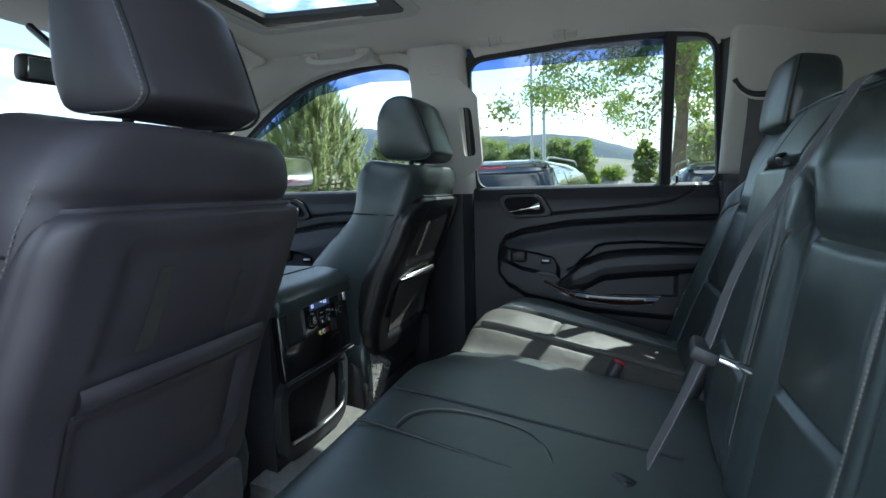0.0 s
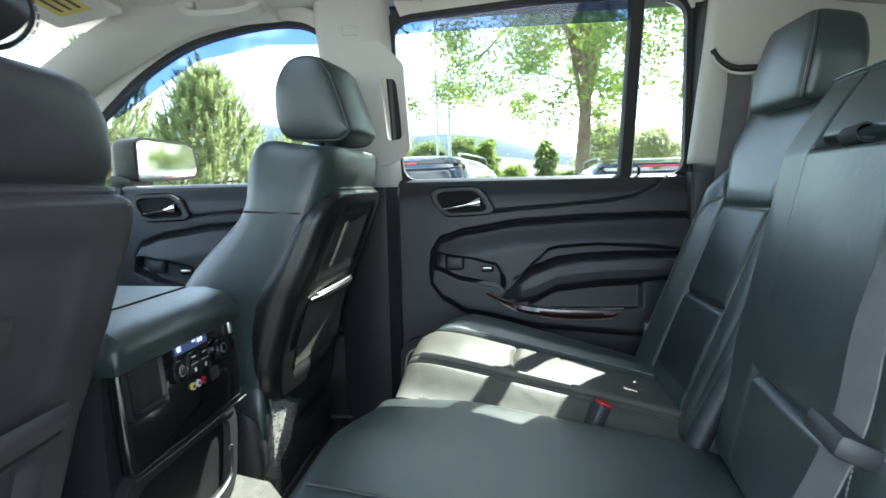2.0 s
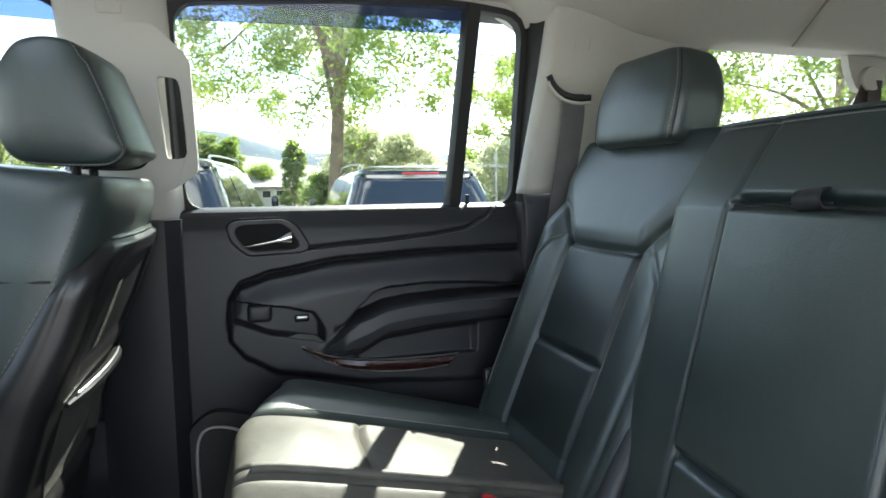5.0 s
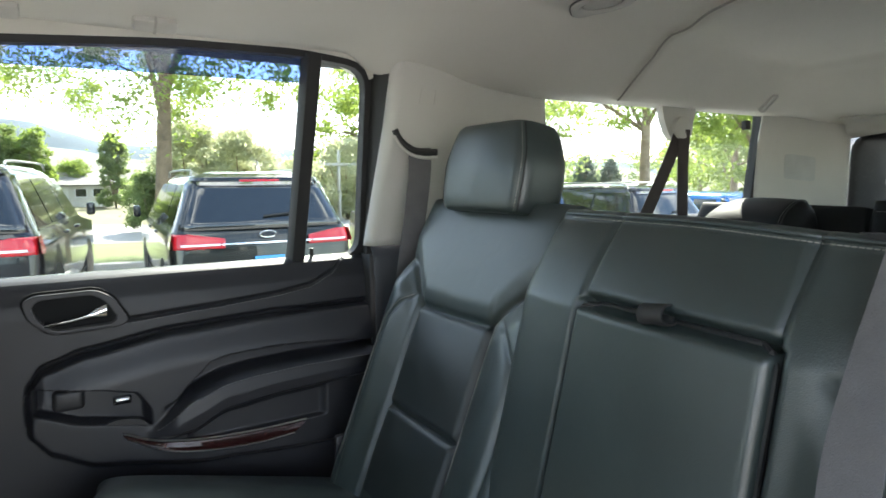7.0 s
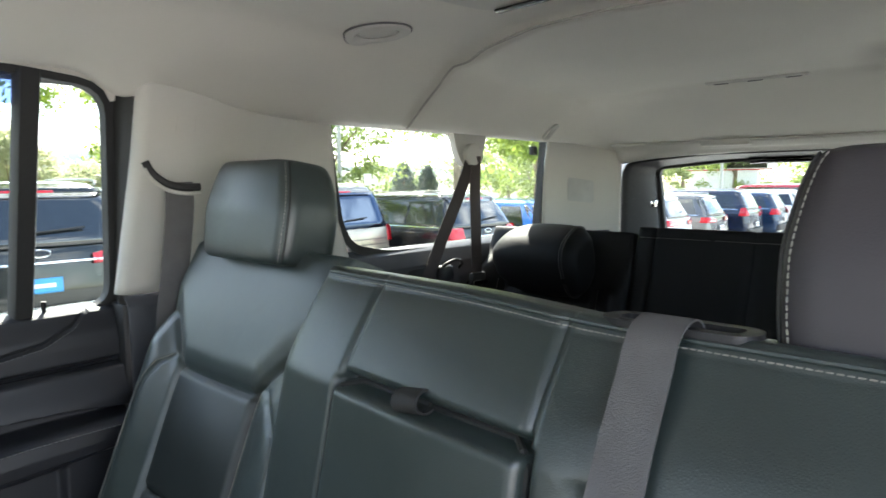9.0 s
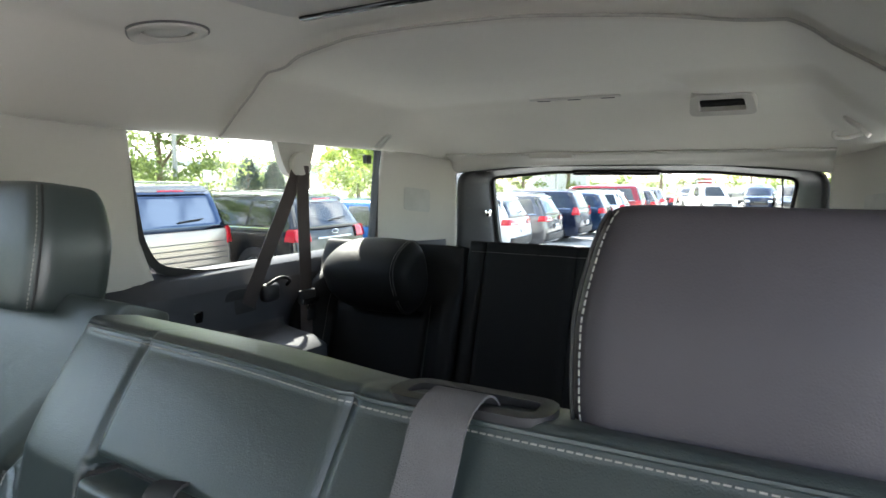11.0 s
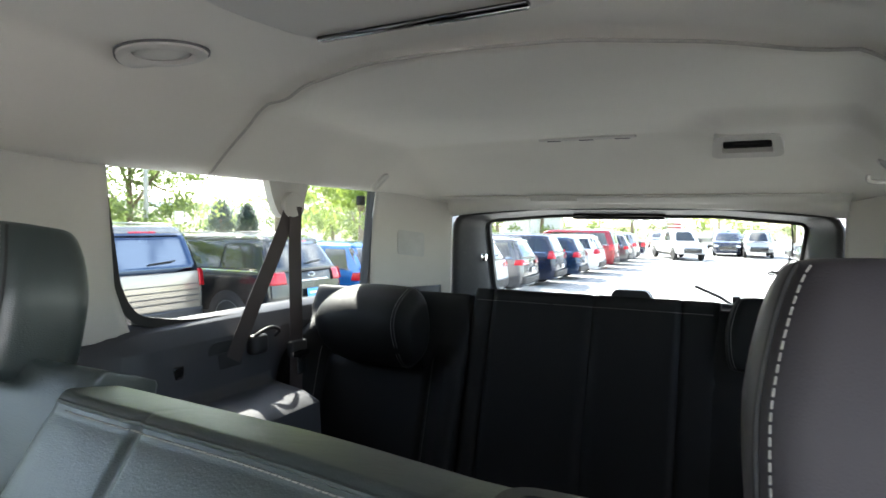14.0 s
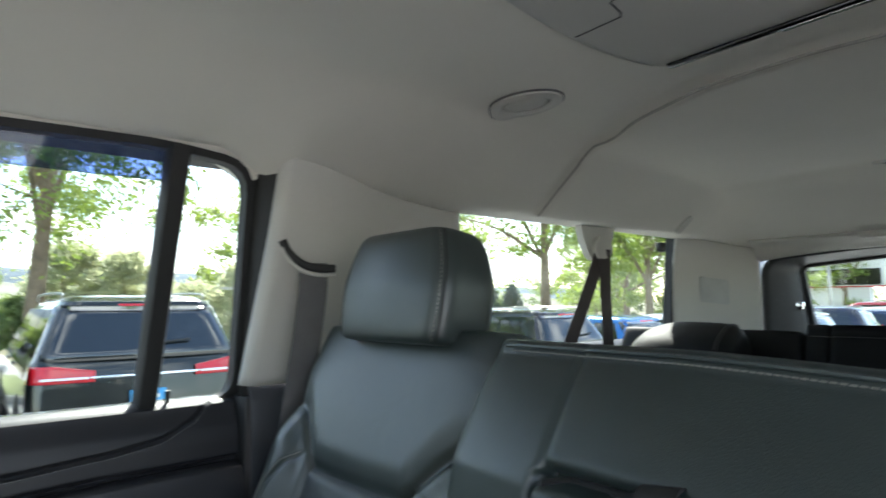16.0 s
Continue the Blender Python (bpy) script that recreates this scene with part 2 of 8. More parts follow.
BARK = surface("grey_brown_bark", (0.19, 0.145, 0.10), 0.95, var=0.35, scale=5, fine=40, bump=0.9)
LEAF = foliage("ash_leaves", (0.12, 0.18, 0.05), (0.30, 0.40, 0.07))
LEAF_DARK = foliage("dark_green_leaves", (0.13, 0.18, 0.075), (0.26, 0.34, 0.10))
LEAF_PALE = foliage("grey_green_leaves", (0.40, 0.42, 0.28), (0.58, 0.60, 0.36))
# needle green lightened to carry the haze of glare on the window
NEEDLE = foliage("glare_paled_pine_needles", (0.27, 0.32, 0.15), (0.38, 0.44, 0.18))
SPRUCE = foliage("blue_spruce_needles", (0.09, 0.135, 0.12), (0.08, 0.12, 0.09))
TYRE = surface("tyre_rubber", (0.020, 0.020, 0.020), 0.85, var=0.2, scale=20, bump=0.2)
ALLOY = surface("alloy_rim", (0.60, 0.60, 0.62), 0.28, metal=0.9, var=0.06, bump=0.0)
LAMP_RED = surface("tail_lamp_red", (0.50, 0.012, 0.02), 0.12, var=0.1, bump=0.0, coat=0.6)
LAMP_CLEAR = surface("clear_lamp_lens", (0.75, 0.76, 0.78), 0.10, var=0.05, bump=0.0, coat=0.6)
CAR_GLASS = surface("dark_car_glass", (0.012, 0.015, 0.016), 0.03, var=0.05, bump=0.0, coat=0.6, ior=1.7)
# blue base paints the sky's blue into this glass's reflection
MIRROR_GLASS = surface("sky_tinted_mirror_glass", (0.065, 0.090, 0.135), 0.02, metal=1.0, var=0.03, bump=0.0)
PLATE_BLUE = surface("blue_plate_frame", (0.06, 0.33, 0.62), 0.45, var=0.05, bump=0.0)
ROOFING = surface("grey_roof_shingle", (0.24, 0.23, 0.215), 0.95, var=0.2, scale=2, fine=20, bump=0.3)
SIDING = surface("pale_siding", (0.66, 0.64, 0.59), 0.8, var=0.06, scale=1, fine=10, bump=0.1)
POLE = surface("galvanised_pole", (0.48, 0.48, 0.47), 0.55, metal=0.4, var=0.1, bump=0.0)
SIGN_WHITE = surface("white_sign_panel", (0.78, 0.78, 0.78), 0.5, var=0.04, bump=0.0)


# ---------- mesh helpers ----------
WORLD_OF = {}


def thing(name, loc=(0, 0, 0), label="", category="", group="", kind=""):
    ob = new(name)
    ob.empty_display_size = 0.05
    ob.location = loc
    WORLD_OF[ob] = Matrix.Translation(loc)
    return tagged(ob, label, category, group, kind)


def finish(bm, material, smooth=True, sharp=40):
    bmesh.ops.recalc_face_normals(bm, faces=bm.faces)
    me = bpy.data.meshes.new("mesh")
    bm.to_mesh(me)
    bm.free()
    if material is not None:
        me.materials.append(material)
    if smooth:
        me.shade_smooth()
        me.set_sharp_from_angle(angle=radians(sharp))
    return me


def part(name, bm, material, parent=None, label="", smooth=True, sharp=40):
    ob = new(name, finish(bm, material, smooth, sharp))
    if parent is not None:
        ob.parent = parent
        ob.matrix_parent_inverse = WORLD_OF.get(parent, Matrix()).inverted()
    if label:
        ob["label"] = label
    return ob


def struct(name, bm, material, label, category, smooth=True, sharp=40):
    return tagged(part(name, bm, material, None, "", smooth, sharp), label, category, kind="structure")


def box(bm, lo, hi, m=None, bevel=0.0, seg=2):
    c = [(a + b) / 2 for a, b in zip(lo, hi)]
    s = [abs(b - a) for a, b in zip(lo, hi)]
    mat = Matrix.Translation(c) @ Matrix.Diagonal((*s, 1))
    if m is not None:
        mat = m @ mat
    r = bmesh.ops.create_cube(bm, size=1, matrix=mat)
    if bevel:
        es = list({e for v in r["verts"] for e in v.link_edges})
        bmesh.ops.bevel(bm, geom=es, offset=bevel, segments=seg, affect="EDGES", profile=0.5)
    return bm


def B(lo, hi, m=None, bevel=0.0, seg=2):
    return box(bmesh.new(), lo, hi, m, bevel, seg)


def grid(bm, fn, us, vs, close_u=False):
    """A sheet of quads through fn(u, v)."""
    rows = [[bm.verts.new(fn(u, v)) for u in us] for v in vs]
    n = len(us)
    for a, b in zip(rows, rows[1:]):
        for i in range(n if close_u else n - 1):
            j = (i + 1) % n
            try:
                bm.faces.new((a[i], a[j], b[j], b[i]))
            except ValueError:
                pass
    return rows


def loft(bm, rings, cap=True):
    """Closed rings joined into a skin."""
    rows = [[bm.verts.new(p) for p in r] for r in rings]
    n = len(rows[0])
    for a, b in zip(rows, rows[1:]):
        for i in range(n):
            j = (i + 1) % n
            bm.faces.new((a[i], a[j], b[j], b[i]))
    if cap:
        bm.faces.new(rows[0])
        bm.faces.new(rows[-1])
    return bm


def lin(a, b, n):
    return [a + (b - a) * i / (n - 1) for i in range(n)]


def frames_along(pts):
    pts = [Vector(p) for p in pts]
    out = []
    up = Vector((0.13, 0.31, 0.94)).normalized()
    for i, p in enumerate(pts):
        d = (pts[min(i + 1, len(pts) - 1)] - pts[max(i - 1, 0)]).normalized()
        if abs(d.dot(up)) > 0.97:
            up = Vector((0.9, 0.2, 0.1)).normalized()
        s = d.cross(up).normalized()
        t = s.cross(d).normalized()
        up = t
        out.append((p, s, t, d))
    return out


def tube(bm, pts, r, n=8, r2=None):
    """A round bar along points; r may be a list."""
    rs = r if isinstance(r, (list, tuple)) else [r] * len(pts)
    rings = []
    for (p, s, t, d), rad in zip(frames_along(pts), rs):
        rings.append([p + (s * math.cos(a) + t * math.sin(a)) * rad for a in [2 * math.pi * k / n for k in range(n)]])
    return loft(bm, rings)


def T(pts, r, n=8):
    return tube(bmesh.new(), pts, r, n)


def strap(bm, pts, width_dirs, w, th):
    """A flat band along points; width_dirs: the direction across, one for all or one a point."""
    pts = [Vector(p) for p in pts]
    rings = []
    for i, p in enumerate(pts):
        wd = Vector(width_dirs[i] if isinstance(width_dirs, list) else width_dirs).normalized()
        d = (pts[min(i + 1, len(pts) - 1)] - pts[max(i - 1, 0)]).normalized()
        wd = (wd - d * wd.dot(d)).normalized()
        nn = d.cross(wd).normalized()
        rings.append([p + wd * (w / 2) + nn * (th / 2), p - wd * (w / 2) + nn * (th / 2), p - wd * (w / 2) - nn * (th / 2), p + wd * (w / 2) - nn * (th / 2)])
    return loft(bm, rings)


def smooth_path(pts, n=24):
    """Catmull-Rom through points."""
    P = [Vector(p) for p in pts]
    P = [P[0] * 2 - P[1]] + P + [P[-1] * 2 - P[-2]]
    out = []
    segs = len(P) - 3
    for k in range(n):
        f = k / (n - 1) * segs
        i = min(int(f), segs - 1)
        t = f - i
        a, b, c, d = P[i:i + 4]
        out.append(0.5 * ((2 * b) + (c - a) * t + (2 * a - 5 * b + 4 * c - d) * t * t + (3 * b - a - 3 * c + d) * t ** 3))
    return out


def stitches(bm, pts, dash=0.0042, gap=0.0018, r=0.00085):
    """Short thread dashes along a path."""
    P = [Vector(p) for p in pts]
    acc, on = 0.0, True
    seg = []
    for a, b in zip(P, P[1:]):
        L = (b - a).length
        pos = 0.0
        while pos < L:
            step = min((dash if on else gap) - acc, L - pos)
            if on:
                seg.append((a.lerp(b, pos / L), a.lerp(b, (pos + step) / L)))
            pos += step
            acc += step
            if acc >= (dash if on else gap) - 1e-9:
                acc, on = 0.0, not on
    for a, b in seg:
        d = b - a
        if d.length < 1e-5:
            continue
        d.normalize()
        s = d.cross(Vector((0.3, 0.5, 0.81))).normalized() * r
        t = d.cross(s).normalized() * r
        vs = [bm.verts.new(p + o) for p in (a, b) for o in (s, t, -s, -t)]
        for i in range(4):
            j = (i + 1) % 4
            bm.faces.new((vs[i], vs[j], vs[4 + j], vs[4 + i]))
    return bm


def ease(s, p):
    return max(0.0, 1 - abs(s) ** p) ** (1 / p)


def pillow(bm, m, half, height, front, back, pu=6, pv=7, detail=None, nu=41, nv=49, u_warp=0.75, pub=None):
    """A padded slab in the frame m (x across, y up, z towards the front). half(v), front(u, v), back(u, v) may be functions; v runs 0..1 upwards."""
    hf = half if callable(half) else (lambda v: half)
    ff = front if callable(front) else (lambda u, v: front)
    bf = back if callable(back) else (lambda u, v: back)

    def warp(t):
        return (1 - u_warp) * t + u_warp * math.sin(math.pi / 2 * t)

    us = [warp(t) for t in lin(-1, 1, nu)]
    vs = [warp(t) for t in lin(-1, 1, nv)]

    def sheet(side):
        rows = []
        for v in vs:
            row = []
            vv = (v + 1) / 2
            for u in us:
                e = ease(u, pu) * ease(v, pv)
                if side > 0:
                    d = ff(u, vv) * e + (detail(u, vv) * min(1, e * 2) if detail else 0)
                else:
                    d = -bf(u, vv) * ease(u, pub or pu) * ease(v, pv)
                row.append(bm.verts.new(m @ Vector((u * hf(vv), v * height / 2, d))))
            rows.append(row)
        return rows

    A, Bk = sheet(1), sheet(-1)
    for R in (A, Bk):
        for a, b in zip(R, R[1:]):
            for i in range(nu - 1):
                bm.faces.new((a[i], a[i + 1], b[i + 1], b[i]))
    bmesh.ops.remove_doubles(bm, verts=bm.verts, dist=0.0004)
    return bm


def on_pillow(m, half, height, front, pu, pv, detail=None, lift=0.0012):
    """A function (u, v) -> the place on the front of such a slab."""
    hf = half if callable(half) else (lambda v: half)
    ff = front if callable(front) else (lambda u, v: front)

    def at(u, v):
        e = ease(u, pu) * ease(2 * v - 1, pv)
        d = ff(u, v) * e + (detail(u, v) * min(1, e * 2) if detail else 0)
        return m @ Vector((u * hf(v), (2 * v - 1) * height / 2, d + lift))
    return at


def dip(x, c, w, depth):
    return -depth * math.exp(-((x - c) / w) ** 2)


def sstep(a, b, x):
    t = min(1, max(0, (x - a) / (b - a)))
    return t * t * (3 - 2 * t)


def extrude_outline(bm, outline, fn, depth):
    """An outline of (a, b) pairs made into a plate: fn(a, b, d) gives the place at depth 0 and at depth."""
    f = [bm.verts.new(fn(a, b, 0)) for a, b in outline]
    k = [bm.verts.new(fn(a, b, depth)) for a, b in outline]
    bm.faces.new(f)
    bm.faces.new(k[::-1])
    n = len(f)
    for i in range(n):
        j = (i + 1) % n
        bm.faces.new((f[j], f[i], k[i], k[j]))
    return bm


def ring_plate(bm, outer, inner, fn, depth):
    """A frame between two outlines with the same number of points."""
    n = len(outer)
    rows = [[bm.verts.new(fn(a, b, d)) for a, b in o] for o, d in ((outer, 0), (inner, 0), (inner, depth), (outer, depth))]
    for r1, r2 in zip(rows, rows[1:] + rows[:1]):
        for i in range(n):
            j = (i + 1) % n
            bm.faces.new((r1[i], r1[j], r2[j], r2[i]))
    return bm


def rounded(pts, r, n=5):
    """A closed outline with its corners rounded by about r."""
    out = []
    N = len(pts)
    for i in range(N):
        p, a, b = Vector(pts[i]), Vector(pts[i - 1]), Vector(pts[(i + 1) % N])
        rr = min(r, (a - p).length * 0.45, (b - p).length * 0.45)
        s, e = p + (a - p).normalized() * rr, p + (b - p).normalized() * rr
        for k in range(n):
            t = k / (n - 1)
            out.append(tuple((1 - t) ** 2 * s + 2 * t * (1 - t) * p + t * t * e))
    return out


def inset(pts, d):
    """A closed outline moved inwards by d (outwards where negative)."""
    N = len(pts)
    area = sum(pts[i - 1][0] * pts[i][1] - pts[i][0] * pts[i - 1][1] for i in range(N))
    sg = 1 if area > 0 else -1
    out = []
    for i in range(N):
        a, p, b = Vector(pts[i - 1]), Vector(pts[i]), Vector(pts[(i + 1) % N])
        t = (b - a)
        if t.length < 1e-9:
            out.append(tuple(p))
            continue
        t.normalize()
        out.append((p.x - sg * t.y * d, p.y + sg * t.x * d))
    return out


# ================= the vehicle's shell =================
def gx(z):
    """x of the side glass at a height."""
    return 0.865 - 0.344 * (z - 1.27)


RIDGE_PLAN = ((0.0, -1.315), (0.15, -1.328), (0.32, -1.402), (0.42, -1.478), (0.60, -1.518), (0.74, -1.560), (0.80, -1.580))


def along(pts, t):
    """A value read off a rising list of (place, value)."""
    if t <= pts[0][0]:
        return pts[0][1]
    for (a, p), (b, q) in zip(pts, pts[1:]):
        if t <= b:
            k = (t - a) / (b - a)
            return p + (q - p) * k
    return pts[-1][1]


def ridge_y(x):
    a = abs(x)
    return (along(RIDGE_PLAN, a - 0.02) + along(RIDGE_PLAN, a) + along(RIDGE_PLAN, a + 0.02)) / 3


def roof_z(x, y):
    """The headliner's height: a flat middle, a crease, and a sloping side band down to the windows."""
    a = abs(x)
    z = 1.786 - 0.047 * sstep(-0.6, 0.25, y) - 0.022 * sstep(0.3, 0.9, y)
    low = 1.698 - 0.046 * sstep(0.77, 0.885, -y) - 0.010 * sstep(-0.1, 0.6, y)
    crease = 0.50 + 0.03 * sstep(1.3, 1.6, -y) + 0.055 * sstep(1.55, 2.0, -y)
    t = max(0.0, a - crease + 0.05) / (0.745 - crease)
    drop = (z - low) * min(1.0, t if t > 0.25 else t * t * 4 * 0.5 + t * 0.5)
    drop += 0.006 * (a / 0.5) ** 2 * (a < 0.5) + 0.006 * (a >= 0.5)
    z -= min(drop, z - low)
    z -= 0.014 * sstep(0.0, 0.016, ridge_y(x) - y) * (1 - sstep(0.66, 0.74, a))
    z -= 0.024 * sstep(1.86, 1.97, -y) * (1 - sstep(2.30, 2.50, -y)) * sstep(0.245, 0.315, -x) * (1 - sstep(0.60, 0.72, a))
    # towards the tailgate the middle slopes down and meets the side bands in a soft corner
    fall = max(0.0, -y - 2.14)
    if fall > 0.0:
        rear = 1.773 - 0.156 * min(1.0, fall * fall / (fall + 0.05) / 0.50)
        soft = max(0.0, 0.030 - abs(z - rear)) / 0.030
        z = min(z, rear) - soft * soft * 0.0075 * sstep(0.0, 0.10, fall)
    return max(z, 1.612)


def build_headliner():
    bm = bmesh.new()
    xs = sorted(set(lin(-0.80, 0.80, 65) + [-0.42, 0.42]))
    ys = sorted(set(lin(-2.68, 0.95, 240) + [0.0, 0.40]))
    hole = lambda x, y: -0.42 < x < 0.42 and 0.0 < y < 0.40
    V = {}
    for i, x in enumerate(xs):
        for j, y in enumerate(ys):
            V[i, j] = bm.verts.new((x, y, roof_z(x, y)))
    for i in range(len(xs) - 1):
        for j in range(len(ys) - 1):
            if not hole((xs[i] + xs[i + 1]) / 2, (ys[j] + ys[j + 1]) / 2):
                bm.faces.new((V[i, j], V[i, j + 1], V[i + 1, j + 1], V[i + 1, j]))
    for v in [v for v in bm.verts if not v.link_faces]:
        bm.verts.remove(v)
    ob = struct("ceiling", bm, HEADLINER, "light grey cloth headliner with a sunroof opening", "ceiling", sharp=60)
    low = lambda x: min(roof_z(x, ridge_y(x) - 0.012), roof_z(x, ridge_y(x) - 0.024)) + 0.004
    part("edge_seam", tube(bmesh.new(), [Vector((x, ridge_y(x) - 0.008, low(x) - 0.0025)) for x in lin(-0.68, 0.68, 120)], 0.0028, 6), SEAM_GREY, ob)
    # outer roof sheet
    bm = bmesh.new()
    V = {}
    for i, x in enumerate(xs):
        for j, y in enumerate(ys):
            V[i, j] = bm.verts.new((x * 1.06, y, roof_z(x, y) + 0.016 + 0.039 * max(sstep(0.45, 0.62, abs(x)), sstep(0.25, 0.42, abs(y - 0.2)))))
    for i in range(len(xs) - 1):
        for j in range(len(ys) - 1):
            if not hole((xs[i] + xs[i + 1]) / 2, (ys[j] + ys[j + 1]) / 2):
                bm.faces.new((V[i, j], V[i, j + 1], V[i + 1, j + 1], V[i + 1, j]))
    for v in [v for v in bm.verts if not v.link_faces]:
        bm.verts.remove(v)
    struct("roof_panel", bm, PAINT_OWN, "dark painted steel roof of the vehicle", "roof")
    # sunroof frame and glass
    roof = thing("sunroof", (0, 0.2, 1.76), "black-framed glass sunroof set in the headliner", "sunroof", kind="structure")
    o = rounded([(-0.43, -0.012), (0.43, -0.012), (0.43, 0.412), (-0.43, 0.412)], 0.03)
    i_ = rounded([(-0.365, 0.03), (0.365, 0.03), (0.365, 0.37), (-0.365, 0.37)], 0.03)
    part("frame", ring_plate(bmesh.new(), o, i_, lambda a, b, d: Vector((a, b, 1.738 + d)), 0.014), RUBBER, roof)
    part("pane", extrude_outline(bmesh.new(), inset(i_, -0.01), lambda a, b, d: Vector((a, b, 1.747 + d)), 0.004), GLASS_CLEAR, roof)
    o2 = rounded([(-0.47, -0.05), (0.47, -0.05), (0.47, 0.45), (-0.47, 0.45)], 0.05)
    part("trim_ring", ring_plate(bmesh.new(), o2, inset(o, -0.002), lambda a, b, d: Vector((a, b, roof_z(a, b) - 0.006 + d)), 0.004), TRIM_GREY, roof)


PAINT_OWN = surface("own_dark_paint", (0.03, 0.03, 0.035), 0.25, var=0.05, bump=0.0, coat=0.6)
build_headliner()

REAR_WIN = rounded([(-0.116, 1.262), (-0.120, 1.655), (-0.45, 1.680), (-0.69, 1.685), (-0.832, 1.672), (-0.868, 1.262)], 0.045)
FRONT_WIN = [(0.064, 1.262)] + [(p[0], p[1]) for p in smooth_path([(0.064, 1.590, 0), (0.078, 1.632, 0), (0.13, 1.655, 0), (0.24, 1.654, 0), (0.41, 1.622, 0), (0.553, 1.559, 0), (0.66, 1.490, 0), (0.80, 1.385, 0), (0.95, 1.262, 0)], 44)]


def side_window(name, outline, sx, tint, label, divider=None, visor=None, trim_from=1.60):
    w = thing(name, (sx * 0.85, sum(p[0] for p in outline) / len(outline), 1.27), label, "window", kind="structure")
    f = lambda a, b, d: Vector((sx * (gx(b) - d), a, b))
    part("pane", extrude_outline(bmesh.new(), inset(outline, -0.012), lambda a, b, d: f(a, b, d - 0.012), 0.004), tint, w)
    part("seal", ring_plate(bmesh.new(), inset(outline, -0.030 if trim_from > 1.5 else -0.012), outline, lambda a, b, d: f(a, b, d - 0.02), 0.030), RUBBER, w, sharp=50)
    # grey trim between the seal and the headliner, along the upper edge
    far, near = inset(outline, -0.046), inset(outline, -0.012)
    run = [k for k, p in enumerate(outline) if p[1] > trim_from and p[0] > -0.855]
    bm = bmesh.new()
    loft(bm, [[f(*near[k], 0.012), f(*near[k], 0.0), f(*far[k], -0.02), f(*far[k], 0.018)] for k in run])
    part("upper_trim", bm, HEADLINER, w, "light grey trim over the window", sharp=60)
    if divider:
        y0, y1 = divider
        bm = bmesh.new()
        loft(bm, [[f(y, z, d) for y, d in ((y0, 0.012), (y0 + 0.004, 0.022), (y1 - 0.004, 0.022), (y1, 0.012), (y1, -0.014), (y0, -0.014))] for z in lin(1.255, 1.69, 6)])
        part("divider_bar", bm, RUBBER, w)
    if visor:
        part("deflector", extrude_outline(bmesh.new(), visor, lambda a, b, d: Vector((sx * (gx(b) + 0.018 + d), a, b)), 0.003), GLASS_TINT, w, "smoked acrylic wind deflector")
    return w


side_window("window_1", REAR_WIN, 1, GLASS_REAR, "rear passenger door window with a black divider bar", (-0.733, -0.698),
            [(-0.09, 1.632), (-0.09, 1.70), (-0.45, 1.71), (-0.72, 1.70), (-0.70, 1.639), (-0.40, 1.637)], 1.645)
side_window("window_2", FRONT_WIN, 1, GLASS_CLEAR, "front passenger door window with a rounded upper edge", None,
            [(0.05, 1.617), (0.05, 1.68), (0.22, 1.69), (0.43, 1.66), (0.60, 1.575), (0.72, 1.49), (0.69, 1.455), (0.553, 1.525), (0.42, 1.592), (0.22, 1.622)], 1.27)
side_window("window_3", FRONT_WIN, -1, GLASS_CLEAR, "driver door window with a rounded upper edge")

QUARTER = rounded([(-1.375, 1.70), (-1.43, 1.40), (-1.47, 1.335), (-1.60, 1.308), (-2.385, 1.288), (-2.405, 1.675)], 0.04)


def qx(y, z):
    return 0.815 - 0.06 * (z - 1.30)


def quarter_window(name, sx, label):
    w = thing(name, (sx * 0.8, -1.9, 1.3), label, "window", kind="structure")
    f = lambda a, b, d: Vector((sx * (qx(a, b) - d), a, b))
    part("pane", extrude_outline(bmesh.new(), inset(QUARTER, -0.012), lambda a, b, d: f(a, b, d - 0.016), 0.004), GLASS_REAR, w)
    part("seal", ring_plate(bmesh.new(), inset(QUARTER, -0.018), inset(QUARTER, 0.004), lambda a, b, d: f(a, b, d - 0.03), 0.032), RUBBER, w)
    part("frit_tab", B((-0.012, -0.016, -0.02), (0.008, 0.016, 0.012), pose(sx * 0.80, -2.32, 1.622), 0.005), RUBBER, w, "small black sensor tab")


quarter_window("window_4", 1, "rear quarter window with a black edge")
quarter_window("window_5", -1, "rear quarter window with a black edge")


def cx(y, z):
    """The C pillar trim's inner face: near the door it stands well in, towards the quarter window it runs out to the glass."""
    t = sstep(-0.86, -1.40, y)
    near = 0.795 - 0.44 * max(0, z - 1.29) + 0.10 * max(0, z - 1.55)
    return near * (1 - t) + qx(y, z) * t - 0.012 * math.sin(math.pi * t)


